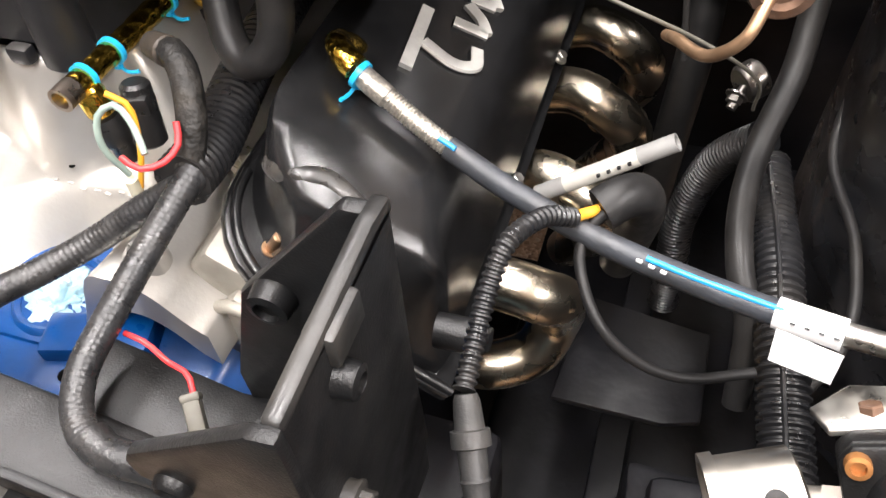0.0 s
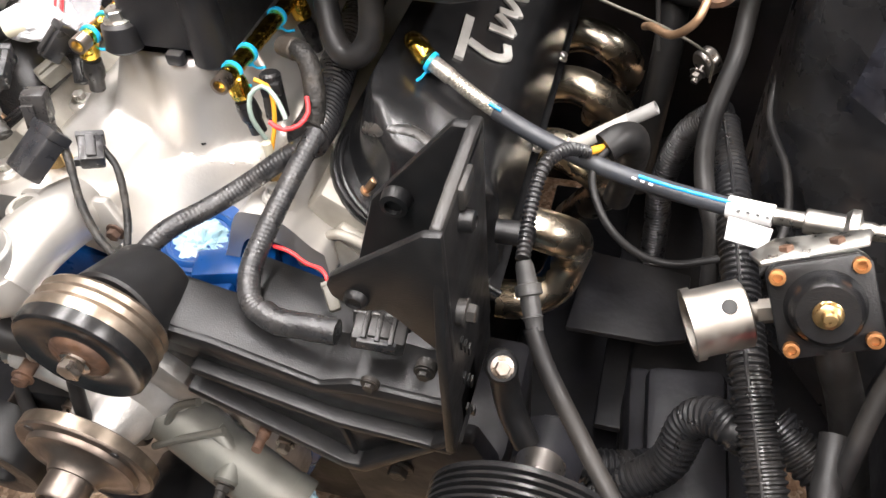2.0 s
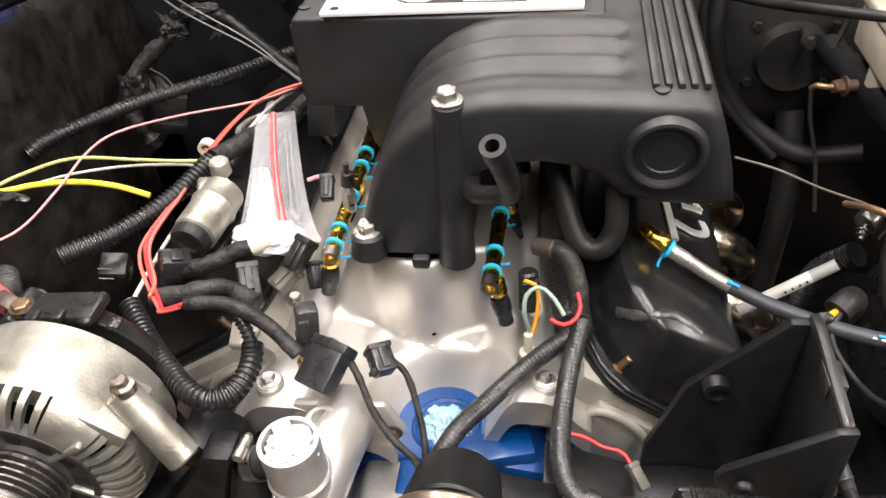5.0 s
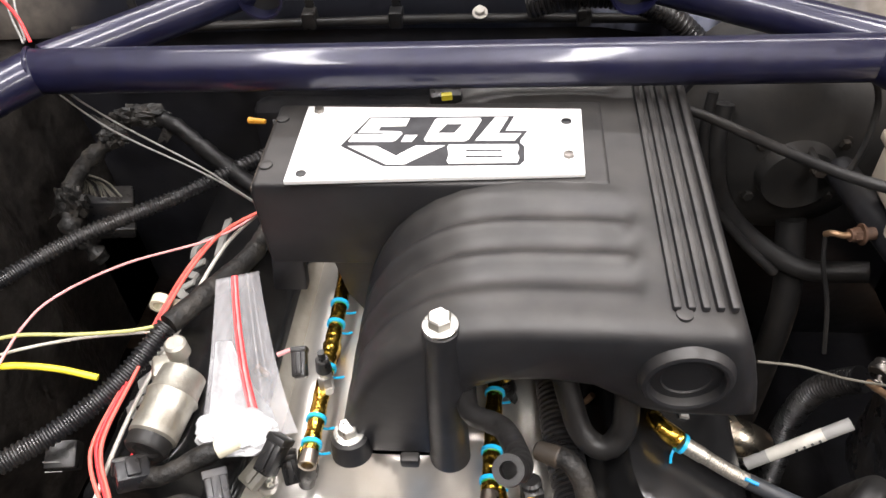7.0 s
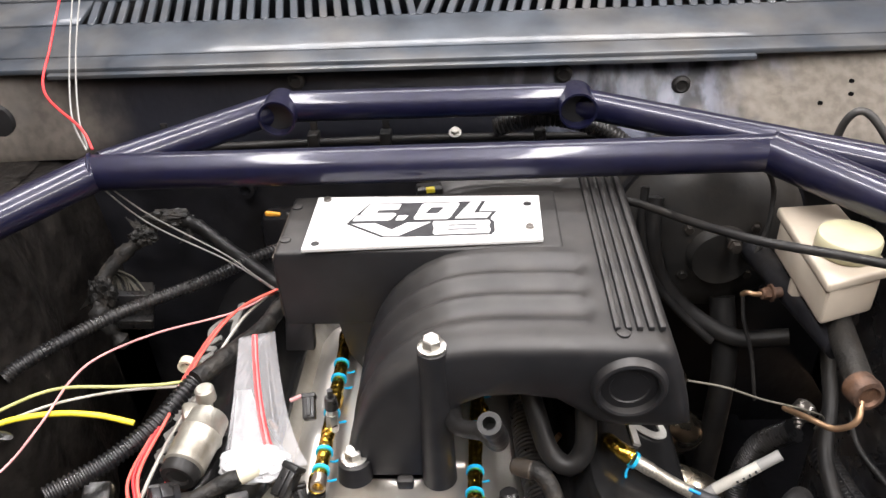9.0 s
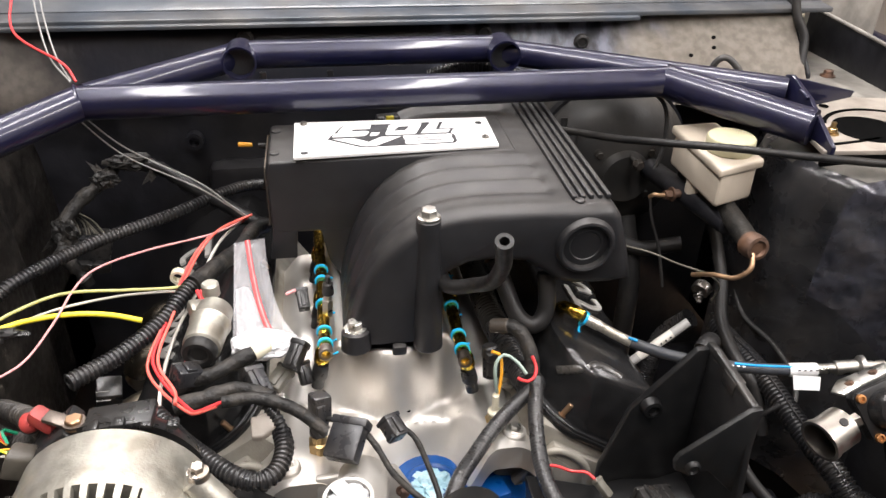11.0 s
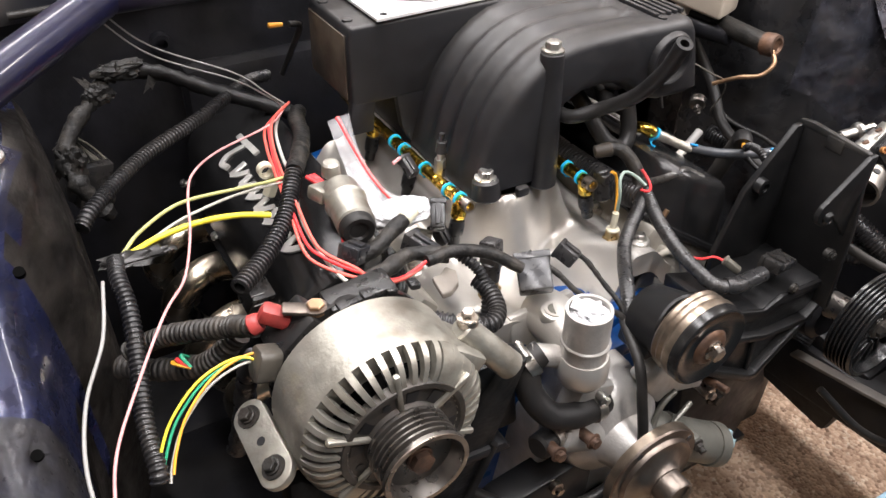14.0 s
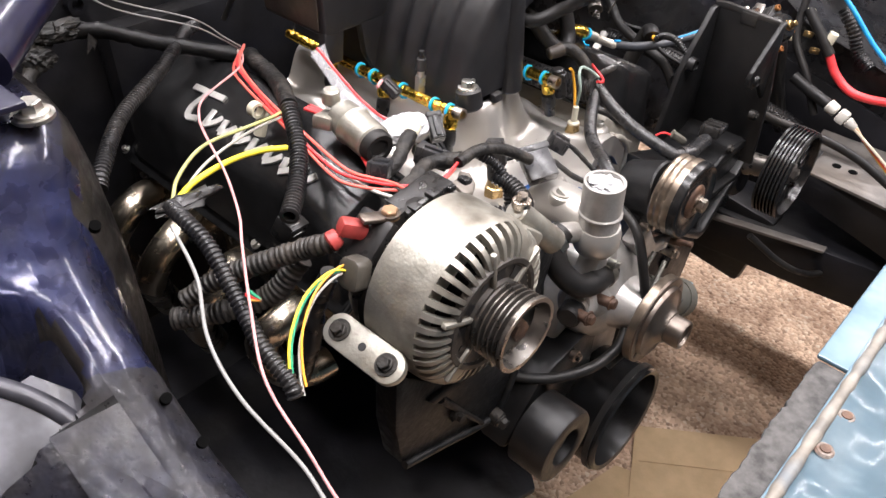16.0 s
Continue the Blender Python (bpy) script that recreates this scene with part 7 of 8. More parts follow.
# connectors over the manifold
def connector(label, c, s, turn, material="conn", latch=True):
    ob = thing("connector", label, "connector", (c[0], c[1], c[2] - s[2] / 2), "loose connectors")
    part("shell", box(c, s, turn, 0.0022), material, ob)
    m = pose(*c, *turn)
    if latch:
        part("latch", box(m @ Vector((0, 0, s[2] * 0.55)), (s[0] * 0.4, s[1] * 0.8, s[2] * 0.22), turn, 0.001), material, ob)
    part("collar", box(m @ Vector((0, s[1] * 0.5, 0)), (s[0] * 1.12, s[1] * 0.22, s[2] * 1.1), turn, 0.0015), material, ob)
    return ob


connector("large square black connector hanging from the loom", (-0.060, -0.107, 0.822), (0.034, 0.038, 0.016), (28, -8, -28), "conn", False)
sq = connector("small open two-way connector on a thin wire", (-0.013, -0.100, 0.826), (0.018, 0.022, 0.017), (25, 15, 35))
part("socket", box((-0.0085, -0.108, 0.823), (0.006, 0.003, 0.010), (25, 15, 35)), "ink_shade", sq)
part("socket", box((-0.0165, -0.112, 0.826), (0.006, 0.003, 0.010), (25, 15, 35)), "ink_shade", sq)
wire("twisted_wire", "thin black twisted wire across the manifold", "wire", [(-0.090, -0.066, 0.820), (-0.072, -0.075, 0.822), (-0.050, -0.088, 0.826), (-0.032, -0.108, 0.815), (-0.018, -0.128, 0.798), (0.002, -0.146, 0.784), (0.020, -0.156, 0.772), (0.026, -0.168, 0.760)], 0.0032, "tape", wobble=0.25)
wire("twisted_wire", "thin black wire from the small connector", "wire", [(-0.008, -0.094, 0.825), (0.008, -0.105, 0.815), (0.020, -0.128, 0.792), (0.026, -0.148, 0.778), (0.027, -0.165, 0.762)], 0.0028, "tape", wobble=0.25)
wire("vent_hose", "thin black hose running down the front of the engine", "hose", [(0.030, -0.150, 0.768), (0.020, -0.170, 0.762), (0.008, -0.205, 0.750), (0.001, -0.225, 0.72), (-0.002, -0.243, 0.66), (-0.012, -0.246, 0.61), (-0.05, -0.235, 0.585)], 0.0058, "rubber")

# brass senders
for c, s, lab in (((-0.087, -0.070, 0.778), 1.1, "brass temperature sender with a grey plug"), ((0.102, -0.046, 0.762), 1.0, "brass temperature sender with a white terminal")):
    sn = thing("sender", lab, "sender", c, "brass senders")
    c = Vector(c)
    part("hex", join(lathe(c, Z, [(0, 0.011 * s), (0.012, 0.011 * s), (0.014, 0.0085 * s)], 6), lathe(c + Z * 0.012, Z, [(0, 0.0085 * s), (0.010, 0.008 * s)], 18)), "brass", sn)
    if s > 1:
        part("plug", join(lathe(c + Z * 0.022, Vector((0.1, 0.15, 1)), [(0, 0.0095), (0.020, 0.0105), (0.022, 0.0085)], 18), box(c + Vector((0.003, 0.006, 0.054)), (0.019, 0.020, 0.026), (-10, 8, 25), 0.003), box(c + Vector((0.004, -0.006, 0.052)), (0.009, 0.005, 0.020), (-10, 8, 25), 0.001)), "conn", sn, "grey black plug")
    else:
        part("insulator", lathe(c + Z * 0.020, Z, [(0, 0.008), (0.004, 0.0078), (0.006, 0.004), (0.026, 0.0038), (0.027, 0.002)], 16), "ivory", sn)
wire("wire", "grey-green sleeved wire with a yellow core", "wire", [(0.103, -0.046, 0.812), (0.099, -0.050, 0.835), (0.100, -0.045, 0.852), (0.110, -0.040, 0.858), (0.122, -0.046, 0.852), (0.131, -0.055, 0.842)], 0.0019, "greygreen")
wire("wire", "thin yellow wire on the sender", "wire", [(0.104, -0.044, 0.800), (0.109, -0.036, 0.825), (0.108, -0.030, 0.848), (0.098, -0.032, 0.857)], 0.0018, "orange")
wire("wire", "red wire loop round the looms", "wire", [(0.120, -0.060, 0.842), (0.130, -0.062, 0.838), (0.140, -0.055, 0.838), (0.144, -0.044, 0.842), (0.141, -0.036, 0.850)], 0.0018, "red")

# looms on the driver side
wire("ribbed_loom", "black ribbed loom over the distributor hole", "loom", [(0.148, -0.040, 0.822), (0.143, -0.047, 0.817), (0.117, -0.061, 0.803), (0.092, -0.078, 0.789), (0.071, -0.102, 0.784), (0.050, -0.130, 0.783), (0.036, -0.152, 0.772), (0.026, -0.168, 0.755)], 0.0082, "taped", 0.0002, 0.0034)
rl2 = wire("ribbed_loom", "black ribbed loom curving to the bracket connector", "loom", [(0.146, -0.042, 0.823), (0.137, -0.08, 0.806), (0.132, -0.119, 0.793), (0.132, -0.153, 0.785), (0.141, -0.174, 0.776), (0.163, -0.183, 0.774), (0.206, -0.182, 0.773)], 0.0082, "taped", 0.0002, 0.0034)
part("tape_wrap", hose([(0.150, -0.1785, 0.7755), (0.163, -0.183, 0.774), (0.185, -0.1825, 0.7735), (0.207, -0.182, 0.773)], 0.0092, 14, 0.005, wobble=0.1), "taped", rl2, "dusty tape wrapping")
wire("ribbed_loom", "thick black ribbed loom running back along the head", "loom", [(0.140, -0.048, 0.818), (0.136, -0.01, 0.812), (0.126, 0.06, 0.815), (0.120, 0.15, 0.82), (0.118, 0.27, 0.82)], 0.0165, "loom", 0.0015, 0.005)
wire("ribbed_loom", "short black loom bent up to a tan cap", "loom", [(0.142, -0.042, 0.822), (0.143, -0.028, 0.842), (0.136, -0.012, 0.860), (0.126, -0.003, 0.866), (0.118, 0.001, 0.864)], 0.0082, "tape")
lone("cloth_plug", rod((0.123, -0.002, 0.8655), (0.104, 0.008, 0.861), 0.0088, 0.0078, 16, 0.002), "sidetan", "tan cloth-wrapped plug end", "plug", (0.113, 0.003, 0.855))
lone("plug_boot", join(rod((0.100, -0.012, 0.850), (0.102, -0.020, 0.812), 0.0085, 0.0095, 16, 0.002), box((0.101, -0.016, 0.840), (0.016, 0.016, 0.012), (0, 0, 20), 0.002)), "plastic", "black injector plug boot", "connector", (0.101, -0.016, 0.81))
bcn = connector("black latch connector in the bracket", (0.236, -0.178, 0.775), (0.036, 0.022, 0.014), (0, 10, 8), "plastic")
part("keeper", box((0.238, -0.190, 0.779), (0.026, 0.004, 0.008), (0, 10, 8), 0.001), "conn", bcn)
for k in range(3):
    part("latch_fin", box((0.228 + 0.009 * k, -0.1785, 0.7845 - 0.0016 * k), (0.0035, 0.024, 0.004), (0, 10, 8), 0.0008), "plastic", bcn)
connector("small grey connector on a red wire", (0.191, -0.153, 0.770), (0.009, 0.020, 0.009), (30, 0, 35), "conngrey", False)
wire("wire", "red wire to the small grey connector", "wire", [(0.136, -0.124, 0.780), (0.150, -0.126, 0.779), (0.164, -0.131, 0.775), (0.178, -0.135, 0.776), (0.186, -0.144, 0.773)], 0.0016, "red")

# small valve and plastic bag
so = thing("idle_valve", "dull aluminium idle air valve lying on the harness", "valve", (-0.20, 0.03, 0.835))
part("valve_body", lathe((-0.193, 0.066, 0.868), Vector((-0.012, -0.080, -0.006)), [(0, 0.012), (0.003, 0.0195), (0.022, 0.0205), (0.026, 0.0225), (0.030, 0.0205), (0.062, 0.0200), (0.064, 0.0175)], 32), "alternator", so)
part("rubber_end", lathe((-0.203, 0.003, 0.863), Vector((-0.012, -0.080, -0.006)), [(0, 0.0182), (0.008, 0.0182), (0.011, 0.016), (0.0105, 0.011), (0.008, 0.009)], 28), "rubber", so)
part("side_ear", join(box((-0.208, 0.070, 0.866), (0.03, 0.024, 0.016), (0, 12, 20), 0.004), rod((-0.197, 0.075, 0.880), (-0.197, 0.075, 0.897), 0.010, 0.0095, 16, 0.002)), "alternator", so)
connector("black plug below the idle valve", (-0.215, -0.020, 0.848), (0.026, 0.020, 0.018), (0, 20, 30))


def on_bag(u, f, lift=0.0):
    """A place on the bag film: u across, f from the mouth down."""
    left = Vector((-0.174, 0.134, 0.911)).lerp(Vector((-0.176, 0.016, 0.832)), f)
    a, c, b = Vector((-0.1406, 0.1498, 0.906)), Vector((-0.1406, 0.1142, 0.810)), Vector((-0.092, 0.028, 0.840))
    right = a * (1 - f) ** 2 + c * (2 * f * (1 - f)) + b * f * f
    p = left.lerp(right, u)
    p.z -= 0.006 * math.sin(math.pi * f)
    full = 0.014 * math.sin(math.pi * min(1.0, u * 1.15)) * math.sin(math.pi * min(1.0, f * 1.02)) ** 0.8
    crumple = (0.0015 + 0.0045 * f * f) * noise.noise(Vector((u * 6, f * 8, 3.0))) + 0.0012 * f * noise.noise(Vector((u * 17, f * 21, 8.0)))
    return p + Vector((0.25, -0.55, 0.78)) * (full + crumple + lift)


def bag(lift):
    bm = bmesh.new()
    rows = [[bm.verts.new(on_bag(j / 26, i / 40, lift * math.sin(math.pi * j / 26))) for j in range(27)] for i in range(41)]
    for A, B in zip(rows, rows[1:]):
        for i in range(26):
            bm.faces.new((A[i], A[i + 1], B[i + 1], B[i]))
    bmesh.ops.solidify(bm, geom=bm.faces[:], thickness=0.0003)
    return bm


def paper():
    """Crumpled sheet inside the bag, close under the film."""
    bm = bmesh.new()
    rows = []
    for i in range(21):
        f = 0.36 + 0.61 * i / 20
        row = []
        for j in range(17):
            left, right = 0.06, 0.34 + 1.0 * (f - 0.36)
            u = left + (min(0.80, right) - left) * j / 16
            row.append(bm.verts.new(on_bag(u, f, -0.0030 + 0.0040 * noise.noise(Vector((u * 9, f * 10, 1.0))) + 0.0014 * noise.noise(Vector((u * 26, f * 30, 5.0))))))
        rows.append(row)
    for A, B in zip(rows, rows[1:]):
        for i in range(16):
            bm.faces.new((A[i], A[i + 1], B[i + 1], B[i]))
    bmesh.ops.solidify(bm, geom=bm.faces[:], thickness=0.006)
    return bm


bg = thing("plastic_bag", "clear zip bag with red stripes and white contents", "bag", (-0.145, 0.03, 0.832))
for film in (part("film", bag(0.0), "bag", bg, smooth=60), part("back_film", bag(-0.014), "bag", bg, smooth=60)):
    film.visible_shadow = False
part("paper_wad", paper(), "paper", bg, "white crumpled paper", 40)
part("paper_wad", blob((-0.142, 0.022, 0.848), (0.034, 0.022, 0.013), 0.12, 4, 5), "paper", bg, "white crumpled paper", 40)
for u0, stripe_mat in ((0.395, "red"), (0.430, "pink"), (0.465, "red")):
    part("zip_stripe", hose([on_bag(u0 + 0.20 * (k / 12) ** 1.5, 0.94 * k / 12, 0.0010) for k in range(13)], 0.0016, 6, 0.004), stripe_mat, bg, "red zip stripe")
for u0 in (0.72, 0.82):
    part("zip_ridge", hose([on_bag(u0, 0.7 * k / 9, 0.0005) for k in range(10)], 0.0006, 6, 0.005), "bag", bg)
# clutter between bag and manifold
connector("black injector plug with an ivory tip", (-0.108, 0.004, 0.842), (0.016, 0.030, 0.016), (35, 0, -30), "plastic")
connector("grey black plug under the harness", (-0.145, -0.030, 0.836), (0.018, 0.034, 0.018), (10, 10, 25))
connector("black plug beside the fuel rail", (-0.099, 0.085, 0.858), (0.013, 0.024, 0.013), (30, 0, 8), "plastic")
connector("grey two-way plug between the bag and the manifold", (-0.128, 0.005, 0.812), (0.018, 0.026, 0.014), (20, 10, -35), "conngrey")
connector("black plug standing on the manifold", (-0.100, 0.010, 0.812), (0.014, 0.024, 0.015), (50, 0, 20), "plastic")
lone("wire", hose([(-0.118, 0.088, 0.866), (-0.105, 0.092, 0.868), (-0.096, 0.088, 0.864)], 0.0022, 8, 0.003), "pink", "short red and white wire end on the plug", "wire", (-0.105, 0.09, 0.86))
wire("taped_harness", "cloth taped stub with an ivory plug", "harness", [(-0.212, -0.020, 0.842), (-0.190, -0.018, 0.846), (-0.168, -0.006, 0.850), (-0.150, 0.002, 0.853)], 0.0085, "tape", wobble=0.2)
lone("ivory_plug", rod((-0.152, 0.001, 0.853), (-0.133, 0.010, 0.856), 0.008, 0.007, 14, 0.002), "ivory", "ivory plastic plug on the taped stub", "plug", (-0.143, 0.006, 0.846))
lone("ivory_tag", prism([(-0.013, -0.011), (-0.002, -0.014), (0.010, -0.010), (0.016, 0.003), (0.008, 0.013), (-0.003, 0.009), (-0.012, 0.011)], (-0.1405, -0.0697, 0.814), (0.97, 0.2, 0.1), (-0.1, 0.9, 0.4), (0, 0, 0.007), 0.002), "beige", "small ivory plastic cover on the manifold", "cover", (-0.1405, -0.0697, 0.81))
wire("taped_harness", "black taped harness crossing to the small plugs", "harness", [(-0.225, -0.055, 0.838), (-0.195, -0.050, 0.842), (-0.165, -0.040, 0.842), (-0.13, -0.055, 0.838)], 0.0085, "tape", wobble=0.25)
rl = thing("relay", "small black relay with pale markings", "relay", (-0.308, 0.02, 0.79))
part("relay_can", box((-0.308, 0.019, 0.803), (0.026, 0.024, 0.026), (25, 10, 12), 0.002), "plastic", rl)
for i in range(3):
    part("marking", box((-0.310, 0.0065 - 0.0021 * i, 0.8135 - 0.0045 * i), (0.014, 0.0008, 0.0016), (25, 10, 12)), "wiregrey", rl)

# hose standing in front of the plenum
vh = thing("vacuum_hose", "grey black vacuum hose with an open upturned end", "hose", (0.08, 0.03, 0.90))
part("hose_body", hose([(0.083, -0.107, 1.034), (0.089, -0.086, 1.000), (0.088, -0.055, 0.962), (0.078, -0.02, 0.935), (0.055, 0.0, 0.922), (0.050, 0.03, 0.92)], 0.0078, 18, 0.005, hollow=True), "rubber", vh)
part("hose_mouth", pipe((0.0825, -0.1095, 1.039), (0.0835, -0.105, 1.030), 0.0083, 0.0046, 20), "rubber", vh)
wire("vacuum_hose", "black hose looping under the plenum", "hose", [(0.120, 0.07, 0.905), (0.128, 0.050, 0.884), (0.140, 0.028, 0.856), (0.158, 0.018, 0.849), (0.172, 0.026, 0.866), (0.172, 0.04, 0.905)], 0.0100, "rubber", seg=16)


# ---- headers ----
def header(s, label):
    ob = thing("exhaust_header", label, "exhaust header", (0.3 * s, 0.15, 0.55), "exhaust headers")
    part("flange", prism([(-0.01, 0.628), (0.40, 0.628), (0.40, 0.682), (-0.01, 0.682)], (0.262 * s, 0, 0), Y, Z, (0.010 * s, 0, 0), 0.003), "stainless", ob)
    for i, y in enumerate((0.05, 0.16, 0.27, 0.37)):
        if i == 0:
            pts = [(0.268, y, 0.655), (0.300, y - 0.002, 0.656), (0.325, y, 0.648), (0.333, y + 0.015, 0.625), (0.330, y + 0.02, 0.595), (0.318, y + 0.005, 0.566), (0.290, y - 0.01, 0.556), (0.262, y - 0.015, 0.556)]
        else:
            pts = [(0.268, y, 0.655), (0.300, y - 0.004, 0.664), (0.330, y - 0.012, 0.658), (0.352, y - 0.004, 0.63), (0.352, y + 0.02, 0.59), (0.335, y + 0.05, 0.54), (0.31, y + 0.08, 0.48)]
        part("primary_tube", hose([(x * s, yy, z) for x, yy, z in pts], 0.0205, 24, 0.006), "stainless", ob)
        for dz in (-0.022, 0.022):
            part("flange_bolt", join(hexhead((0.272 * s, y + 0.030 + dz * 0.3, 0.655 + dz * 0.6), (s, 0, 0), 0.0055, 0.008)), "zinc", ob)
    return ob


header(1, "polished stainless exhaust header beside the driver side head")
header(-1, "polished stainless exhaust header beside the passenger side head")

# ---- fuel line ----
fl = thing("fuel_line", "grey sleeved fuel line with braided end and paper tag", "fuel line", (0.35, 0.0, 0.78))
part("foil_elbow", hose([(0.200, 0.062, 0.835), (0.199, 0.045, 0.852), (0.205, 0.033, 0.856), (0.216, 0.027, 0.850)], 0.0075, 14, 0.003, wobble=0.25), "gold", fl, "gold foil wrapped elbow")
zip_tie((0.219, 0.025, 0.848), (0.06, -0.02, -0.03), 0.0072, fl)
part("ferrule", rod((0.218, 0.026, 0.848), (0.236, 0.020, 0.839), 0.0066, seg=16, w=0.001), "braid", fl)
part("braided_hose", hose([(0.234, 0.021, 0.840), (0.254, 0.015, 0.829), (0.274, 0.010, 0.819)], 0.0060, 16, 0.002, rib=0.0006, pitch=0.002), "braid", fl, "braided steel hose")
part("sleeve", hose([(0.272, 0.0105, 0.820), (0.31, -0.002, 0.809), (0.36, -0.018, 0.802), (0.41, -0.032, 0.801), (0.453, -0.042, 0.802)], 0.0066, 16, 0.006), "sleeve", fl)
part("stripe", hose([(0.385, -0.0285, 0.8078), (0.41, -0.0345, 0.8070), (0.450, -0.0437, 0.8082)], 0.0015, 8, 0.006), "stripe", fl, "bright blue stripe")
part("stripe", hose([(0.268, 0.0075, 0.8285), (0.278, 0.0045, 0.8255)], 0.0016, 8, 0.004), "stripe", fl, "bright blue stripe")
tag = part("paper_tag", join(hose([(0.447, -0.0405, 0.802), (0.478, -0.049, 0.806)], 0.0078, 14, 0.01), prism([(0, 0), (0.030, -0.002), (0.030, -0.017), (0.002, -0.016)], (0.448, -0.049, 0.800), (0.95, -0.26, 0.12), (0.1, 0.45, 0.89), (0.0, 0.001, 0.0))), "label", fl, "white paper tag")
for i in range(4):
    part("print_bar", box((0.453 + 0.006 * i, -0.0495 - 0.0016 * i, 0.8075 + 0.0007 * i), (0.0022, 0.001, 0.0058), (40, 0, -15)), "ink_shade", tag)
for i in range(3):
    part("print_bar", box((0.382 + 0.006 * i, -0.0305 - 0.002 * i, 0.8068), (0.003, 0.0015, 0.0012), (0, 0, -18)), "label", fl)
part("end_fitting", join(rod((0.476, -0.048, 0.806), (0.495, -0.052, 0.809), 0.0058, seg=16), rod((0.494, -0.052, 0.809), (0.518, -0.057, 0.813), 0.0085, seg=18, w=0.001), lathe((0.517, -0.057, 0.813), (0.24, -0.05, 0.04), [(0, 0.0095), (0.003, 0.0125), (0.008, 0.0125), (0.010, 0.006), (0.03, 0.0055)], 20)), "zinc", fl)

# ---- open metal tube and boot ----
mt = lone("breather_tube", pipe((0.308, 0.084, 0.7185), (0.391, 0.0963, 0.7743), 0.0060, 0.0047, 20), "wiregrey", "grey painted tube with an open end", "tube", (0.322, 0.086, 0.72))
part("sticker", pipe((0.326, 0.0867, 0.7306), (0.370, 0.0932, 0.7602), 0.0062, 0.0058, 20), "offwhite", mt, "white worn sticker")
for i in range(4):
    part("print_bar", box((0.347 + 0.006 * i, 0.0825 + 0.001 * i, 0.7475 + 0.004 * i), (0.0022, 0.0022, 0.0016), (0, -30, 8)), "ink_shade", mt)
bt = thing("oil_sender", "grey rubber boot over a sender with a yellow wire", "sender", (0.36, 0.03, 0.73))
part("boot", hose([(0.358, -0.004, 0.809), (0.367, 0.004, 0.812), (0.376, 0.014, 0.806), (0.379, 0.024, 0.784), (0.376, 0.034, 0.752), (0.370, 0.042, 0.715)], 0.0118, 22, 0.004), "rubber", bt)
part("yellow_wire", hose([(0.357, -0.006, 0.811), (0.350, -0.012, 0.812), (0.344, -0.020, 0.815)], 0.0030, 10, 0.003), "orange", bt)
wire("thin_loom", "thin black ribbed loom bending down past the bracket", "loom", [(0.346, -0.018, 0.815), (0.334, -0.033, 0.828), (0.323, -0.057, 0.834), (0.319, -0.077, 0.824), (0.319, -0.098, 0.815), (0.3205, -0.123, 0.809)], 0.0052, "loom", 0.0012, 0.0038)
pb = thing("plug_cable", "grey plug boot and thick black cable", "cable", (0.33, -0.14, 0.77))
part("boot", lathe((0.3215, -0.124, 0.808), Vector((0.0163, -0.0385, -0.028)), [(0, 0.0050), (0.003, 0.0060), (0.015, 0.0068), (0.0155, 0.0088), (0.0225, 0.0090), (0.0235, 0.0066), (0.036, 0.0062), (0.037, 0.0070), (0.0385, 0.0060), (0.046, 0.0056), (0.0465, 0.0048)], 20), "greyrubber", pb)
part("cable", hose([(0.334, -0.158, 0.784), (0.345, -0.173, 0.770), (0.358, -0.188, 0.758), (0.379, -0.212, 0.743), (0.414, -0.258, 0.725), (0.44, -0.32, 0.70), (0.45, -0.40, 0.66)], 0.0062, 14, 0.006), "rubber", pb)
wire("wire", "thin black wire looping down to the frame", "wire", [(0.362, -0.006, 0.812), (0.353, -0.016, 0.803), (0.354, -0.031, 0.793), (0.369, -0.053, 0.779), (0.392, -0.057, 0.759), (0.419, -0.052, 0.747), (0.452, -0.037, 0.744)], 0.0030, "rubber")

# ---- hoses by the wing ----
wire("coolant_hose", "smooth black rubber hose hanging from the brake cylinder area", "hose", [(0.455, 0.20, 0.865), (0.451, 0.161, 0.835), (0.448, 0.133, 0.808), (0.438, 0.101, 0.778), (0.434, 0.065, 0.762), (0.438, 0.032, 0.748), (0.45, 0.005, 0.725), (0.455, -0.02, 0.68)], 0.0080, "rubber", seg=18)
th2 = wire("ribbed_hose", "thick split ribbed loom tube along the wing", "hose", [(0.450, 0.125, 0.742), (0.455, 0.083, 0.741), (0.46, 0.041, 0.742), (0.466, -0.011, 0.735), (0.474, -0.066, 0.722), (0.481, -0.117, 0.715), (0.493, -0.159, 0.694), (0.504, -0.2, 0.674), (0.51, -0.25, 0.64)], 0.0145, "loom", 0.0020, 0.0052)
part("split_seam", hose([(0.448, 0.115, 0.7557), (0.4525, 0.083, 0.7547), (0.457, 0.041, 0.7557), (0.4625, -0.011, 0.7487), (0.470, -0.066, 0.7362), (0.476, -0.117, 0.7287), (0.487, -0.159, 0.7077), (0.497, -0.2, 0.6872)], 0.0016, 6, 0.005), "loom", th2)
wire("ribbed_hose", "black ribbed hose deep beside the header", "hose", [(0.455, 0.20, 0.70), (0.431, 0.218, 0.658), (0.419, 0.223, 0.615), (0.412, 0.22, 0.567), (0.415, 0.215, 0.519), (0.417, 0.212, 0.46)], 0.0150, "loom", 0.0016, 0.0042)
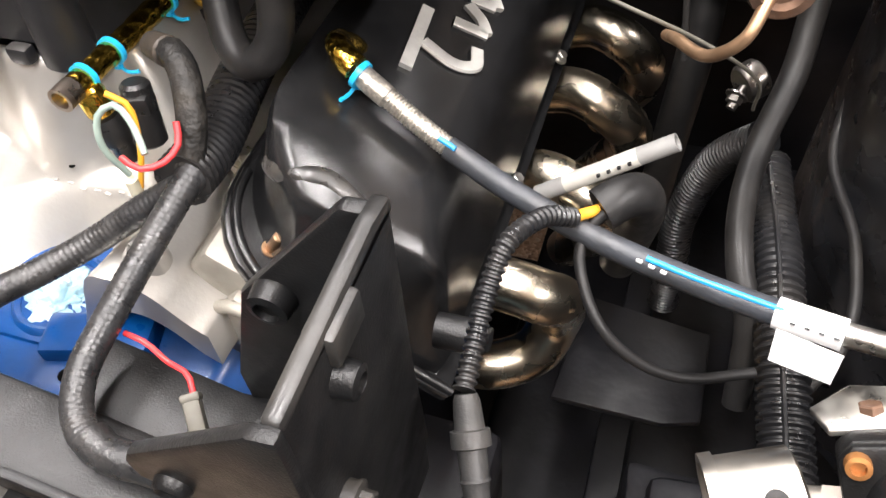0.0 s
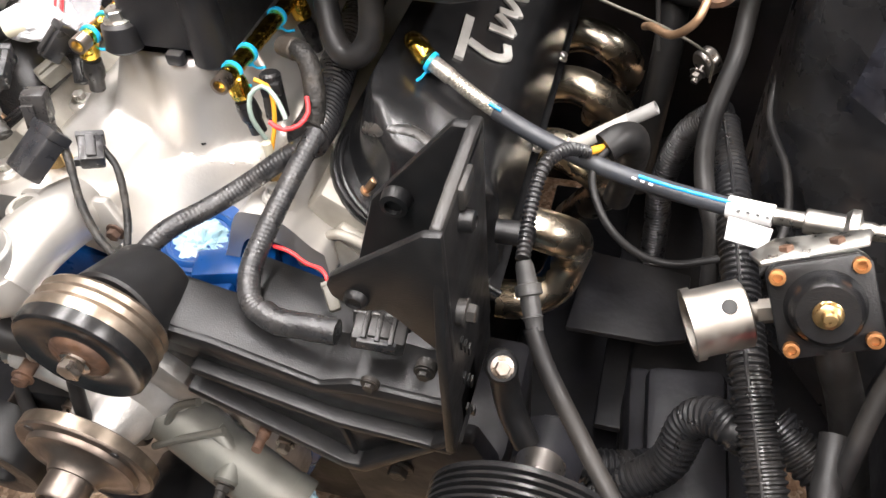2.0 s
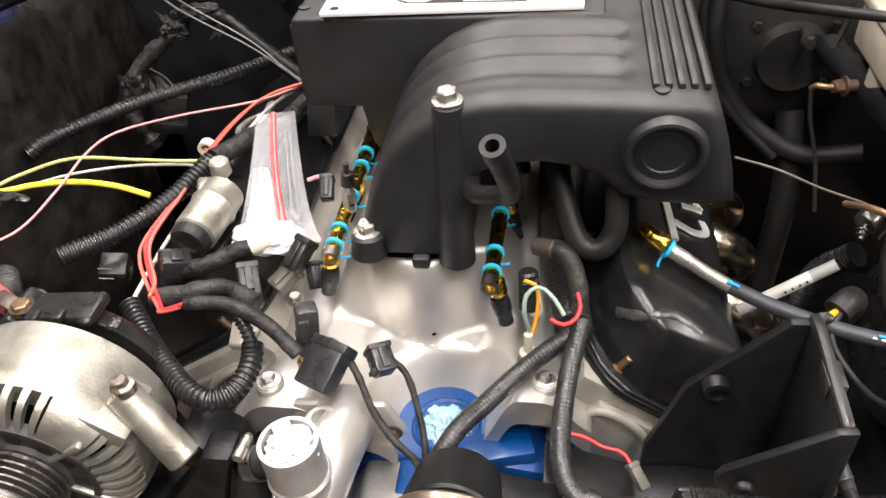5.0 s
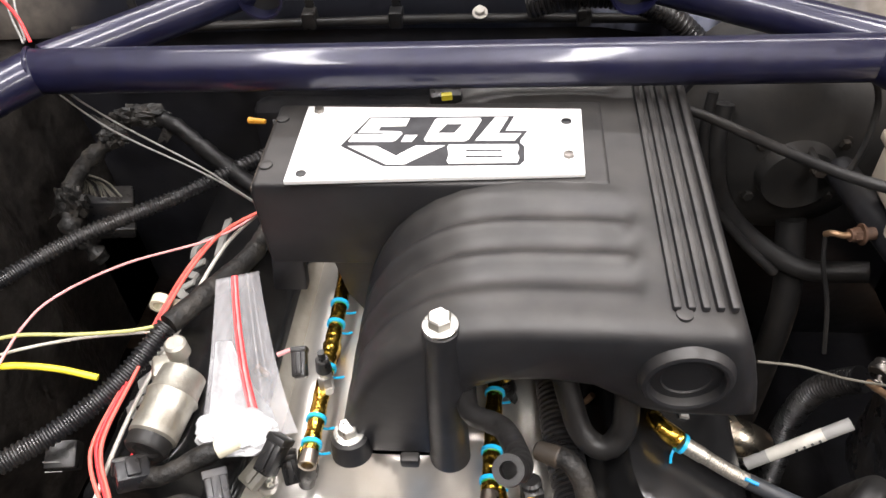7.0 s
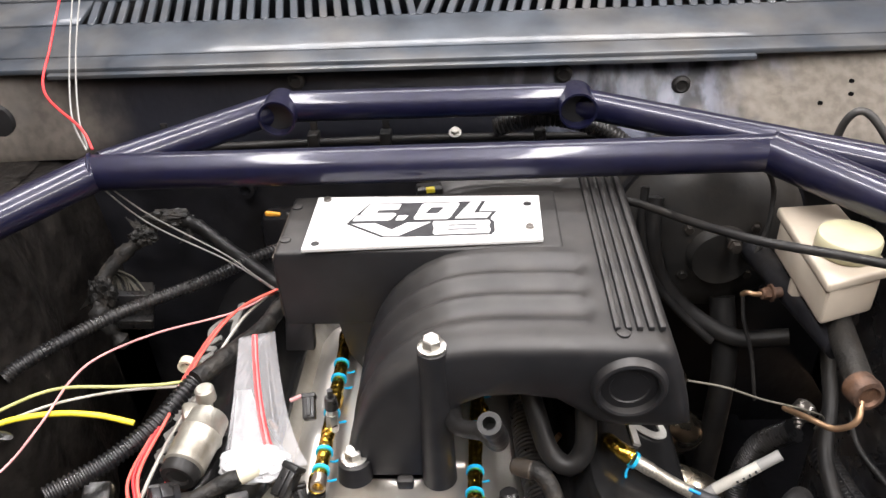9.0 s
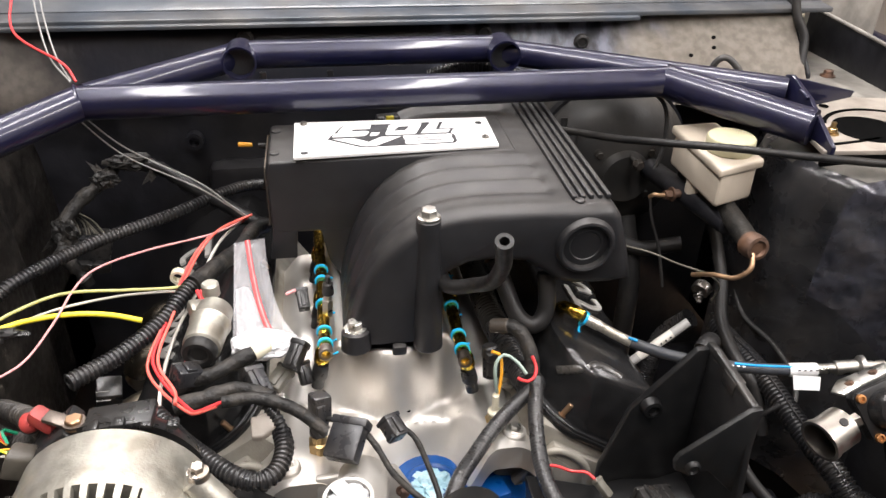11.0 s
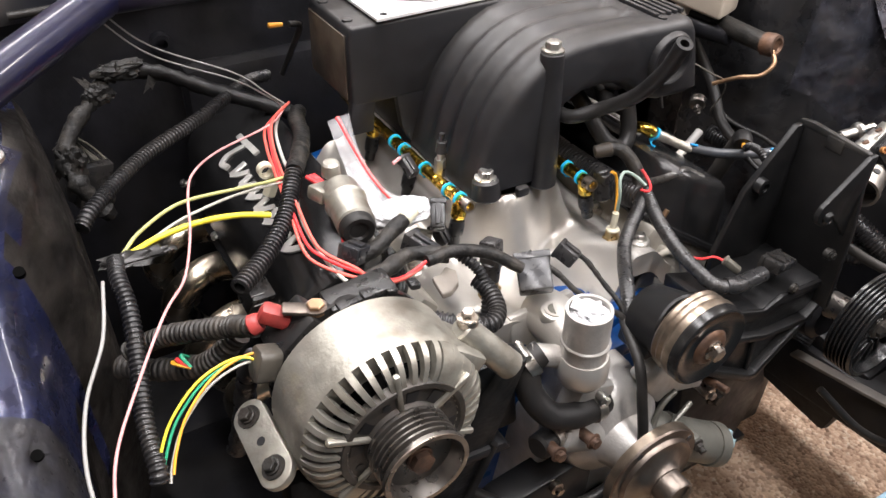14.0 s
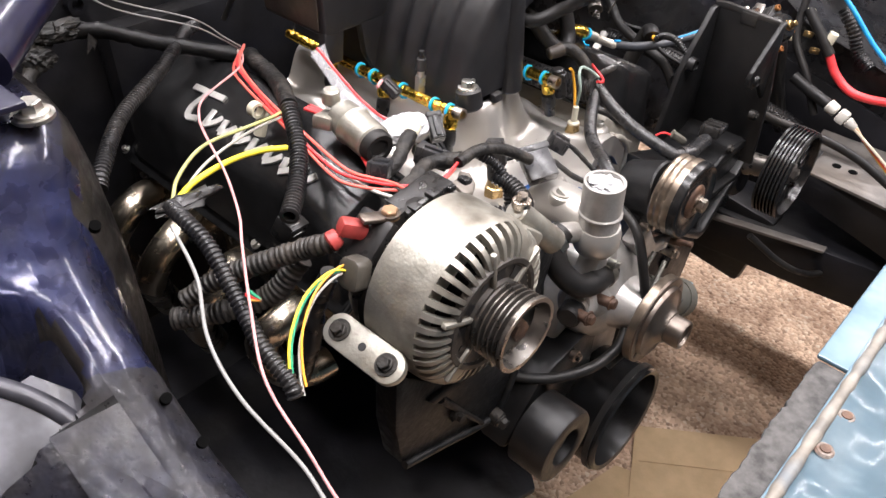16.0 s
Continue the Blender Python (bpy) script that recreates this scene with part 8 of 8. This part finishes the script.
wire("ribbed_hose", "bent black ribbed hose low beside the steering pump", "hose", [(0.490, -0.135, 0.665), (0.48, -0.135, 0.672), (0.466, -0.124, 0.666), (0.452, -0.122, 0.646), (0.442, -0.14, 0.614), (0.416, -0.152, 0.587), (0.394, -0.156, 0.560)], 0.0160, "loom", 0.0020, 0.0050)
wire("ribbed_hose", "glossy black ribbed hose running forward", "hose", [(0.505, -0.128, 0.68), (0.513, -0.134, 0.678), (0.53, -0.148, 0.67), (0.55, -0.163, 0.662), (0.566, -0.20, 0.64)], 0.0155, "loom", 0.0020, 0.0050)
wire("wire", "thin black cable beside the ribbed loom", "wire", [(0.50, 0.20, 0.80), (0.485, 0.13, 0.76), (0.50, 0.06, 0.75), (0.498, 0.0, 0.735), (0.47, -0.04, 0.70)], 0.0035, "rubber")
wire("hose", "broad black hose rising behind the header", "hose", [(0.39, 0.34, 0.80), (0.395, 0.30, 0.72), (0.39, 0.28, 0.62), (0.385, 0.27, 0.52)], 0.016, "rubber", seg=20)
lone("frame_bracket", prism([(0.335, 0.05), (0.345, 0.165), (0.46, 0.15), (0.46, 0.06), (0.43, 0.05)], (0, 0, 0.500), X, Y, (0, 0, 0.008), 0.002), "bay", "flat dark grey frame bracket below the header", "bracket", (0.39, 0.1, 0.5))
lone("frame_box", join(box((0.470, -0.12, 0.49), (0.070, 0.22, 0.16), (12, -6, 4), 0.01)), "bay", "dark painted frame box beside the steering pump", "frame", (0.43, -0.12, 0.42), kind="structure")
# Tan piece added on the rail in place of floor seen far below.
lone("cardboard_scrap", prism([(0.412, 0.012), (0.448, 0.004), (0.452, 0.040), (0.418, 0.046)], (0, 0, 0.400), X, Y, (0, 0, 0.004), 0.001), "card", "tan piece added for the floor glimpsed through the gap", "cardboard", (0.43, 0.025, 0.400))
wire("ribbed_hose", "black ribbed hose lying across below the steering pump", "hose", [(0.335, -0.150, 0.585), (0.365, -0.143, 0.582), (0.405, -0.135, 0.575), (0.44, -0.12, 0.565)], 0.0155, "loom", 0.0022, 0.0052)
sc = thing("hose_clamp_sensor", "dull zinc round clamp sensor with a hex stud", "sensor", (0.424, 0.135, 0.77))
part("can", lathe((0.432, 0.146, 0.795), Vector((-0.6, -0.5, -0.2)), [(0, 0.0105), (0.002, 0.0125), (0.012, 0.0125), (0.014, 0.0110), (0.0145, 0.009), (0.011, 0.0)], 28), "pulley", sc)
part("stud", join(hexhead((0.4205, 0.1345, 0.7865), Vector((-0.3, -0.8, -0.5)), 0.0050, 0.006), rod((0.424, 0.139, 0.790), (0.418, 0.127, 0.781), 0.0032, seg=10)), "pulley", sc)

# Black shape added to keep bright floor out of the dark below.
mo = thing("dark_mount_fill", "black mount shape added to fill the dark below the accessory bracket", "bracket", (0.22, -0.10, 0.38))
part("mount_plate", prism([(0.15, 0.60), (0.29, 0.62), (0.33, 0.52), (0.30, 0.40), (0.18, 0.40)], (0, -0.165, 0), X, Z, (0, 0.02, 0), 0.004), "bay", mo)
part("mount_block", box((0.24, -0.09, 0.48), (0.15, 0.13, 0.20), (0, 0, 0), 0.012), "bay", mo)
part("mount_bolt", hexhead((0.22, -0.166, 0.55), -Y, 0.009, 0.010), "castiron", mo)

# ---- pressure regulator and gauge ----
rg = thing("fuel_regulator", "black square pressure regulator with rusty corner screws", "regulator", (0.49, -0.14, 0.79))
n = Vector((-0.114, -0.802, 0.586)).normalized()
u = Vector((0.931, 0.119, 0.345)).normalized()
v = n.cross(u)
if v.z < 0:
    v = -v
C = Vector((0.500, -0.132, 0.8200))
sqr = [(a * 0.0285, b * 0.0285) for a, b in ((-1, -0.8), (-0.8, -1), (0.8, -1), (1, -0.8), (1, 0.8), (0.8, 1), (-0.8, 1), (-1, 0.8))]
part("body", prism(sqr, C - n * 0.016, u, v, n * 0.013, 0.002), "cast", rg)
part("lid_plate", prism(sqr, C - n * 0.0025, u, v, n * 0.005, 0.0015), "cast", rg)
part("dome", lathe(C + n * 0.002, n, [(0, 0.0225), (0.003, 0.022), (0.006, 0.0205), (0.013, 0.0195), (0.017, 0.0165), (0.018, 0.0)], 44), "cover", rg)
part("lock_nut", join(hexhead(C + n * 0.019, n, 0.0075, 0.006, 1.1), rod(C + n * 0.023, C + n * 0.033, 0.0042, seg=14, w=0.0008)), "brass", rg)
for a in (-1, 1):
    for b in (-1, 1):
        q = C + u * a * 0.0220 + v * b * 0.0220 + n * 0.0024
        part("corner_screw", lathe(q, n, [(0, 0.0048), (0.0045, 0.0046), (0.0048, 0.0028), (0.002, 0.0026), (0.002, 0.0)], 16), "screwrust", rg)
part("mount_tab", prism([(-0.03, 0.0), (0.03, 0.004), (0.034, 0.018), (-0.02, 0.024), (-0.036, 0.012)], C + v * 0.026 - n * 0.012, u, (v * 0.4 - n * 0.9).normalized(), v * 0.003, 0.0008), "zinc", rg, "bent grey mounting tab")
for k in (-0.014, 0.014):
    q = C + v * 0.029 + u * k - n * 0.022
    part("tab_bolt", hexhead(q, v, 0.0048, 0.006), "rust", rg)
part("outlet_hose", hose([tuple(C - v * 0.02 - n * 0.006), (0.515, -0.141, 0.785), (0.534, -0.143, 0.741), (0.552, -0.153, 0.687), (0.570, -0.168, 0.633)], 0.0115, 16, 0.006), "rubber", rg)
gg = thing("pressure_gauge", "bare metal gauge can with an open face", "gauge", (0.445, -0.13, 0.78))
ga, gb = Vector((0.4605, -0.1270, 0.7965)), Vector((0.4294, -0.1382, 0.7890))
part("can", pipe(ga, gb, 0.0215, 0.0203, 40), "nickel", gg)
part("rim", pipe(gb + (ga - gb) * 0.14, gb - (ga - gb) * 0.02, 0.0232, 0.0195, 40), "nickel", gg)
part("back", lathe(ga, ga - gb, [(-0.003, 0.0205), (0, 0.0205), (0.0015, 0.019)], 36), "nickel", gg)
# Black disc inside the can stands for its shaded interior.
part("dark_face", lathe(gb + (ga - gb) * 0.72, gb - ga, [(0, 0.0204), (0.001, 0.0204)], 30), "ink_shade", gg)
part("neck", join(lathe(ga, C - ga, [(0, 0.0062), (0.022, 0.0062)], 14), lathe(ga + (C - ga) * 0.22, C - ga, [(0, 0.0078), (0.009, 0.0078)], 6)), "nickel", gg)
pv = (ga - gb).normalized().cross(Vector((0.3, 0.5, 0.8))).normalized()
toward = (Vector((0.38, -0.45, 1.17)) - ga)
toward = (toward - (ga - gb).normalized() * toward.dot((ga - gb).normalized())).normalized()
part("blow_plug", lathe(ga.lerp(gb, 0.32) + (toward * 0.9 + pv * -0.35).normalized() * 0.0208, (toward * 0.9 + pv * -0.35), [(0, 0.0048), (0.0018, 0.0045), (0.002, 0.003)], 16), "rubber", gg)

# ---- brakes ----
bo = thing("brake_booster", "large dull black round brake booster on the firewall", "brake booster", (0.37, 0.42, 0.75))
part("shell", lathe((0.372, 0.50, 0.875), -Y, [(0, 0.10), (0.04, 0.118), (0.09, 0.122), (0.120, 0.118), (0.150, 0.095), (0.165, 0.06), (0.170, 0.04), (0.185, 0.036)], 56), "sidedust", bo)
part("crimp_ring", pipe((0.372, 0.408, 0.875), (0.372, 0.394, 0.875), 0.1245, 0.116, 64), "bay", bo)
part("hose_nipple", join(rod((0.300, 0.372, 0.930), (0.292, 0.345, 0.940), 0.008, 0.0065, 16), lathe((0.302, 0.378, 0.928), Vector((-0.2, -0.8, 0.3)), [(0, 0.014), (0.006, 0.013)], 20)), "rubber", bo)
for a in (40, 140, 220, 320):
    part("front_stud", hexhead((0.372 + 0.052 * math.cos(radians(a)), 0.336, 0.875 + 0.052 * math.sin(radians(a))), -Y, 0.006, 0.008), "castiron", bo)
mc = thing("brake_master_cylinder", "corroded cast brake master cylinder", "master cylinder", (0.41, 0.15, 0.89))
# Rear half black, front in cast iron: its shade is in the colour.
part("rear_body", rod((0.404, 0.315, 0.893), (0.428, 0.112, 0.906), 0.0150, 0.0140, 24, 0.003), "bay", mc, "rear body blackened for the shade by the booster")
part("body", join(rod((0.436, 0.150, 0.914), (0.416, 0.045, 0.921), 0.0135, 0.0125, 22, 0.002), box((0.432, 0.20, 0.912), (0.03, 0.11, 0.022), w=0.005)), "castiron", mc)
part("end_plug", join(lathe((0.4135, 0.046, 0.922), Vector((0.02, -0.2, 0.03)), [(0, 0.0150), (0.012, 0.0155), (0.018, 0.0140), (0.019, 0.010), (0.016, 0.008), (0.016, 0.0)], 24)), "rust", mc, "rusty end plug")
part("brake_pipe", hose([(0.411, 0.030, 0.918), (0.405, 0.018, 0.905), (0.392, 0.024, 0.890), (0.378, 0.045, 0.882), (0.372, 0.08, 0.86)], 0.0030, 10, 0.003), "copperline", mc)
part("side_port", join(rod((0.402, 0.208, 0.905), (0.380, 0.205, 0.905), 0.006, seg=12), hexhead((0.392, 0.2065, 0.905), (-1, -0.1, 0), 0.0068, 0.009)), "rust", mc)
part("side_pipe", hose([(0.382, 0.2055, 0.905), (0.374, 0.205, 0.905), (0.366, 0.208, 0.905), (0.3625, 0.212, 0.899)], 0.0030, 10, 0.003), "copperline", mc)
part("thin_pipe", hose([(0.363, 0.211, 0.900), (0.366, 0.200, 0.872), (0.376, 0.185, 0.835), (0.385, 0.17, 0.78)], 0.0022, 8, 0.004), "rubber", mc)
part("mount_stud", join(rod((0.376, 0.33, 0.908), (0.375, 0.285, 0.911), 0.0045, seg=12), hexhead((0.375, 0.292, 0.9108), (0, -1, 0.03), 0.007, 0.009, 1.2)), "castiron", mc)
rs = thing("brake_reservoir", "yellowed translucent brake fluid reservoir with cream cap", "reservoir", (0.45, 0.20, 0.92))
part("tank", prism([(0.405, 0.121), (0.465, 0.143), (0.461, 0.260), (0.403, 0.255)], (0, 0, 0.927), X, Y, (0, 0, 0.045), 0.006, 3), "reservoir", rs)
part("upper_lip", prism([(0.401, 0.117), (0.471, 0.141), (0.466, 0.265), (0.400, 0.260)], (0, 0, 0.970), X, Y, (0, 0, 0.012), 0.0035, 3), "reservoir", rs)
part("screw_cap", lathe((0.438, 0.172, 0.982), Z, [(0, 0.028), (0.003, 0.0300), (0.017, 0.0300), (0.019, 0.0285), (0.019, 0.0)], 40), "cap", rs)
part("feed_neck", rod((0.42, 0.20, 0.91), (0.42, 0.20, 0.935), 0.014, seg=18), "reservoir", rs)
wire("throttle_cable", "long black cable crossing over the brake reservoir", "cable", [(0.235, 0.33, 0.955), (0.262, 0.305, 0.962), (0.308, 0.239, 0.976), (0.35, 0.172, 0.996), (0.417, 0.132, 1.003), (0.50, 0.095, 1.004), (0.60, 0.07, 1.0)], 0.0048, "rubber")
wire("wire", "thin grey wire hooked to the sensor clamp", "wire", [(0.262, 0.045, 0.93), (0.30, 0.055, 0.912), (0.341, 0.062, 0.889), (0.39, 0.075, 0.862), (0.425, 0.10, 0.825), (0.430, 0.118, 0.79)], 0.0011, "conngrey")
wire("hose", "thick black hose curving under the brake booster", "hose", [(0.290, 0.35, 0.945), (0.287, 0.335, 0.903), (0.303, 0.328, 0.840), (0.345, 0.315, 0.792), (0.400, 0.295, 0.768), (0.46, 0.28, 0.780)], 0.0115, "rubber", seg=18)
wire("hose", "thin black hose round the brake booster", "hose", [(0.275, 0.34, 0.965), (0.272, 0.325, 0.915), (0.290, 0.318, 0.850), (0.33, 0.305, 0.80), (0.37, 0.29, 0.765)], 0.0052, "rubber", seg=14)
wire("wire", "thin black cable arching beside the brake booster", "wire", [(0.37, 0.34, 1.005), (0.395, 0.315, 1.005), (0.408, 0.30, 0.985), (0.408, 0.29, 0.94), (0.398, 0.285, 0.90)], 0.0030, "greyrubber")
wire("ribbed_hose", "black ribbed hose along the firewall", "hose", [(0.10, 0.475, 0.985), (0.14, 0.465, 1.0), (0.19, 0.465, 1.0), (0.25, 0.47, 0.975), (0.30, 0.47, 0.93)], 0.013, "loom", 0.002, 0.006)
# behind the plate
vs = thing("vacuum_stub", "black elbow with a yellow-tipped plug behind the plenum", "connector", (-0.01, 0.30, 0.96))
part("elbow", join(box((0.02, 0.30, 0.985), (0.03, 0.02, 0.02), (0, 0, 10), 0.003)), "plastic", vs)
part("yellow_tip", box((0.022, 0.291, 0.994), (0.010, 0.006, 0.006), (0, 0, 10), 0.001), "yellow", vs)
ys = thing("yellow_pin", "yellow plastic pin beside the plenum", "clip", (-0.15, 0.30, 0.965))
part("pin", rod((-0.175, 0.298, 0.963), (-0.157, 0.297, 0.962), 0.0034, 0.0026, 12, 0.001), "orange", ys)
part("pin_hose", hose([(-0.150, 0.296, 0.961), (-0.135, 0.30, 0.955), (-0.14, 0.32, 0.92), (-0.15, 0.34, 0.88)], 0.004, 10, 0.005), "rubber", ys)
bx = thing("harness_clip", "ivory harness clip with a small loop", "clip", (-0.245, 0.15, 0.82))
part("clip", join(box((-0.238, 0.150, 0.843), (0.012, 0.012, 0.034), (0, 30, 20), 0.003), pipe((-0.245, 0.143, 0.862), (-0.245, 0.153, 0.862), 0.009, 0.006, 16)), "ivory", bx)
# parts seen past the bracket
lone("lower_harness", hose([(0.30, -0.25, 0.60), (0.34, -0.30, 0.55), (0.42, -0.33, 0.50), (0.52, -0.36, 0.48)], 0.005, 10, 0.006), "rubber", "dangling black cable near the floor", "cable", (0.30, -0.25, 0.60))
hp = thing("headlamp_plug", "black sleeved cable with a white two-part plug and coloured wires", "connector", (0.52, -0.25, 0.70))
part("sleeve", hose([(0.524, -0.172, 0.748), (0.521, -0.20, 0.738), (0.519, -0.236, 0.726)], 0.0088, 14, 0.006, wobble=0.1), "rubber", hp)
part("white_plug", join(rod((0.519, -0.236, 0.726), (0.518, -0.252, 0.720), 0.0105, 0.0095, 16, 0.002), box((0.519, -0.262, 0.715), (0.022, 0.016, 0.020), (20, 10, 5), 0.004), rod((0.518, -0.270, 0.712), (0.518, -0.286, 0.704), 0.0085, 0.006, 14, 0.002)), "offwhite", hp, "white plastic plug halves")
for k, m in enumerate(("tan", "red", "orange", "offwhite")):
    part("wire", hose([(0.515 + 0.003 * k, -0.284, 0.705), (0.513 + 0.004 * k, -0.315, 0.688 - 0.004 * k), (0.510 + 0.005 * k, -0.36, 0.660 - 0.006 * k), (0.50, -0.43, 0.61)], 0.0022, 8, 0.005), m, hp)
rc = thing("red_sleeve_cable", "black cable with a thick red heat-shrink sleeve", "cable", (0.55, -0.2, 0.78))
part("black_end", hose([(0.56, -0.15, 0.84), (0.555, -0.18, 0.812), (0.552, -0.205, 0.785)], 0.008, 12, 0.005), "rubber", rc)
part("red_sleeve", hose([(0.553, -0.202, 0.788), (0.55, -0.222, 0.762), (0.548, -0.250, 0.744), (0.546, -0.280, 0.742), (0.545, -0.315, 0.748)], 0.0066, 14, 0.005), "red", rc, "red heat-shrink sleeve")
part("ivory_tip", box((0.558, -0.196, 0.804), (0.012, 0.014, 0.028), (15, 0, 10), 0.003), "ivory", rc)
wire("wire", "blue wire hanging beside the wing", "wire", [(0.58, -0.17, 0.88), (0.575, -0.21, 0.85), (0.572, -0.25, 0.815), (0.57, -0.285, 0.79)], 0.0036, "stripe")
wire("wire", "black cable hanging beside the wing", "wire", [(0.57, -0.14, 0.86), (0.545, -0.15, 0.80), (0.53, -0.19, 0.75), (0.525, -0.22, 0.70)], 0.0062, "rubber")
wire("ribbed_hose", "short ribbed loom stub on the wing", "hose", [(0.60, -0.19, 0.84), (0.592, -0.215, 0.815), (0.59, -0.235, 0.785), (0.585, -0.26, 0.77)], 0.010, "loom", 0.002, 0.006)
for k, m in enumerate(("red", "greygreen", "red")):
    wire("wire", "thin coloured wire hanging low behind the support", "wire", [(0.46 + 0.02 * k, -0.30 - 0.03 * k, 0.455), (0.49 + 0.02 * k, -0.335 - 0.02 * k, 0.452 + 0.004 * k), (0.53 + 0.01 * k, -0.375, 0.475), (0.56, -0.42, 0.52)], 0.0022, m, group="low wires")
sd = thing("side_rail", "dusty grey steel side rail with punched holes", "frame", (0.5, -0.35, 0.62))
part("rail_top", prism([(0.455, -0.245), (0.60, -0.225), (0.60, -0.47), (0.43, -0.47)], (0, 0, 0.640), X, Y, (0, 0, 0.005), 0.001), "plate", sd)
part("rail_face", prism([(-0.47, 0.640), (-0.245, 0.640), (-0.245, 0.60), (-0.47, 0.54)], (0.452, 0, 0), Y, Z, (0.004, 0, 0), 0.001), "bay", sd)
for y in (-0.285, -0.31, -0.40):
    part("rail_hole", lathe((0.50, y, 0.6452), Z, [(0, 0.007), (0.0006, 0.007)], 16), "void", sd)
for k, (x, y, z) in enumerate(((0.568, -0.16, 0.80), (0.572, -0.13, 0.785), (0.575, -0.175, 0.775), (0.58, -0.15, 0.83))):
    cl = thing("wing_clip", "small ivory and brass clip on the inner wing", "clip", (x, y, z), "wing clips")
    part("clip_body", box((x, y, z), (0.010, 0.014, 0.010), (10 * k, 20, 30 * k), 0.002), "ivory" if k % 2 else "brass", cl)
    part("clip_pin", rod((x - 0.004, y, z), (x - 0.012, y - 0.006, z + 0.003), 0.003, 0.002, 10), "brass", cl)
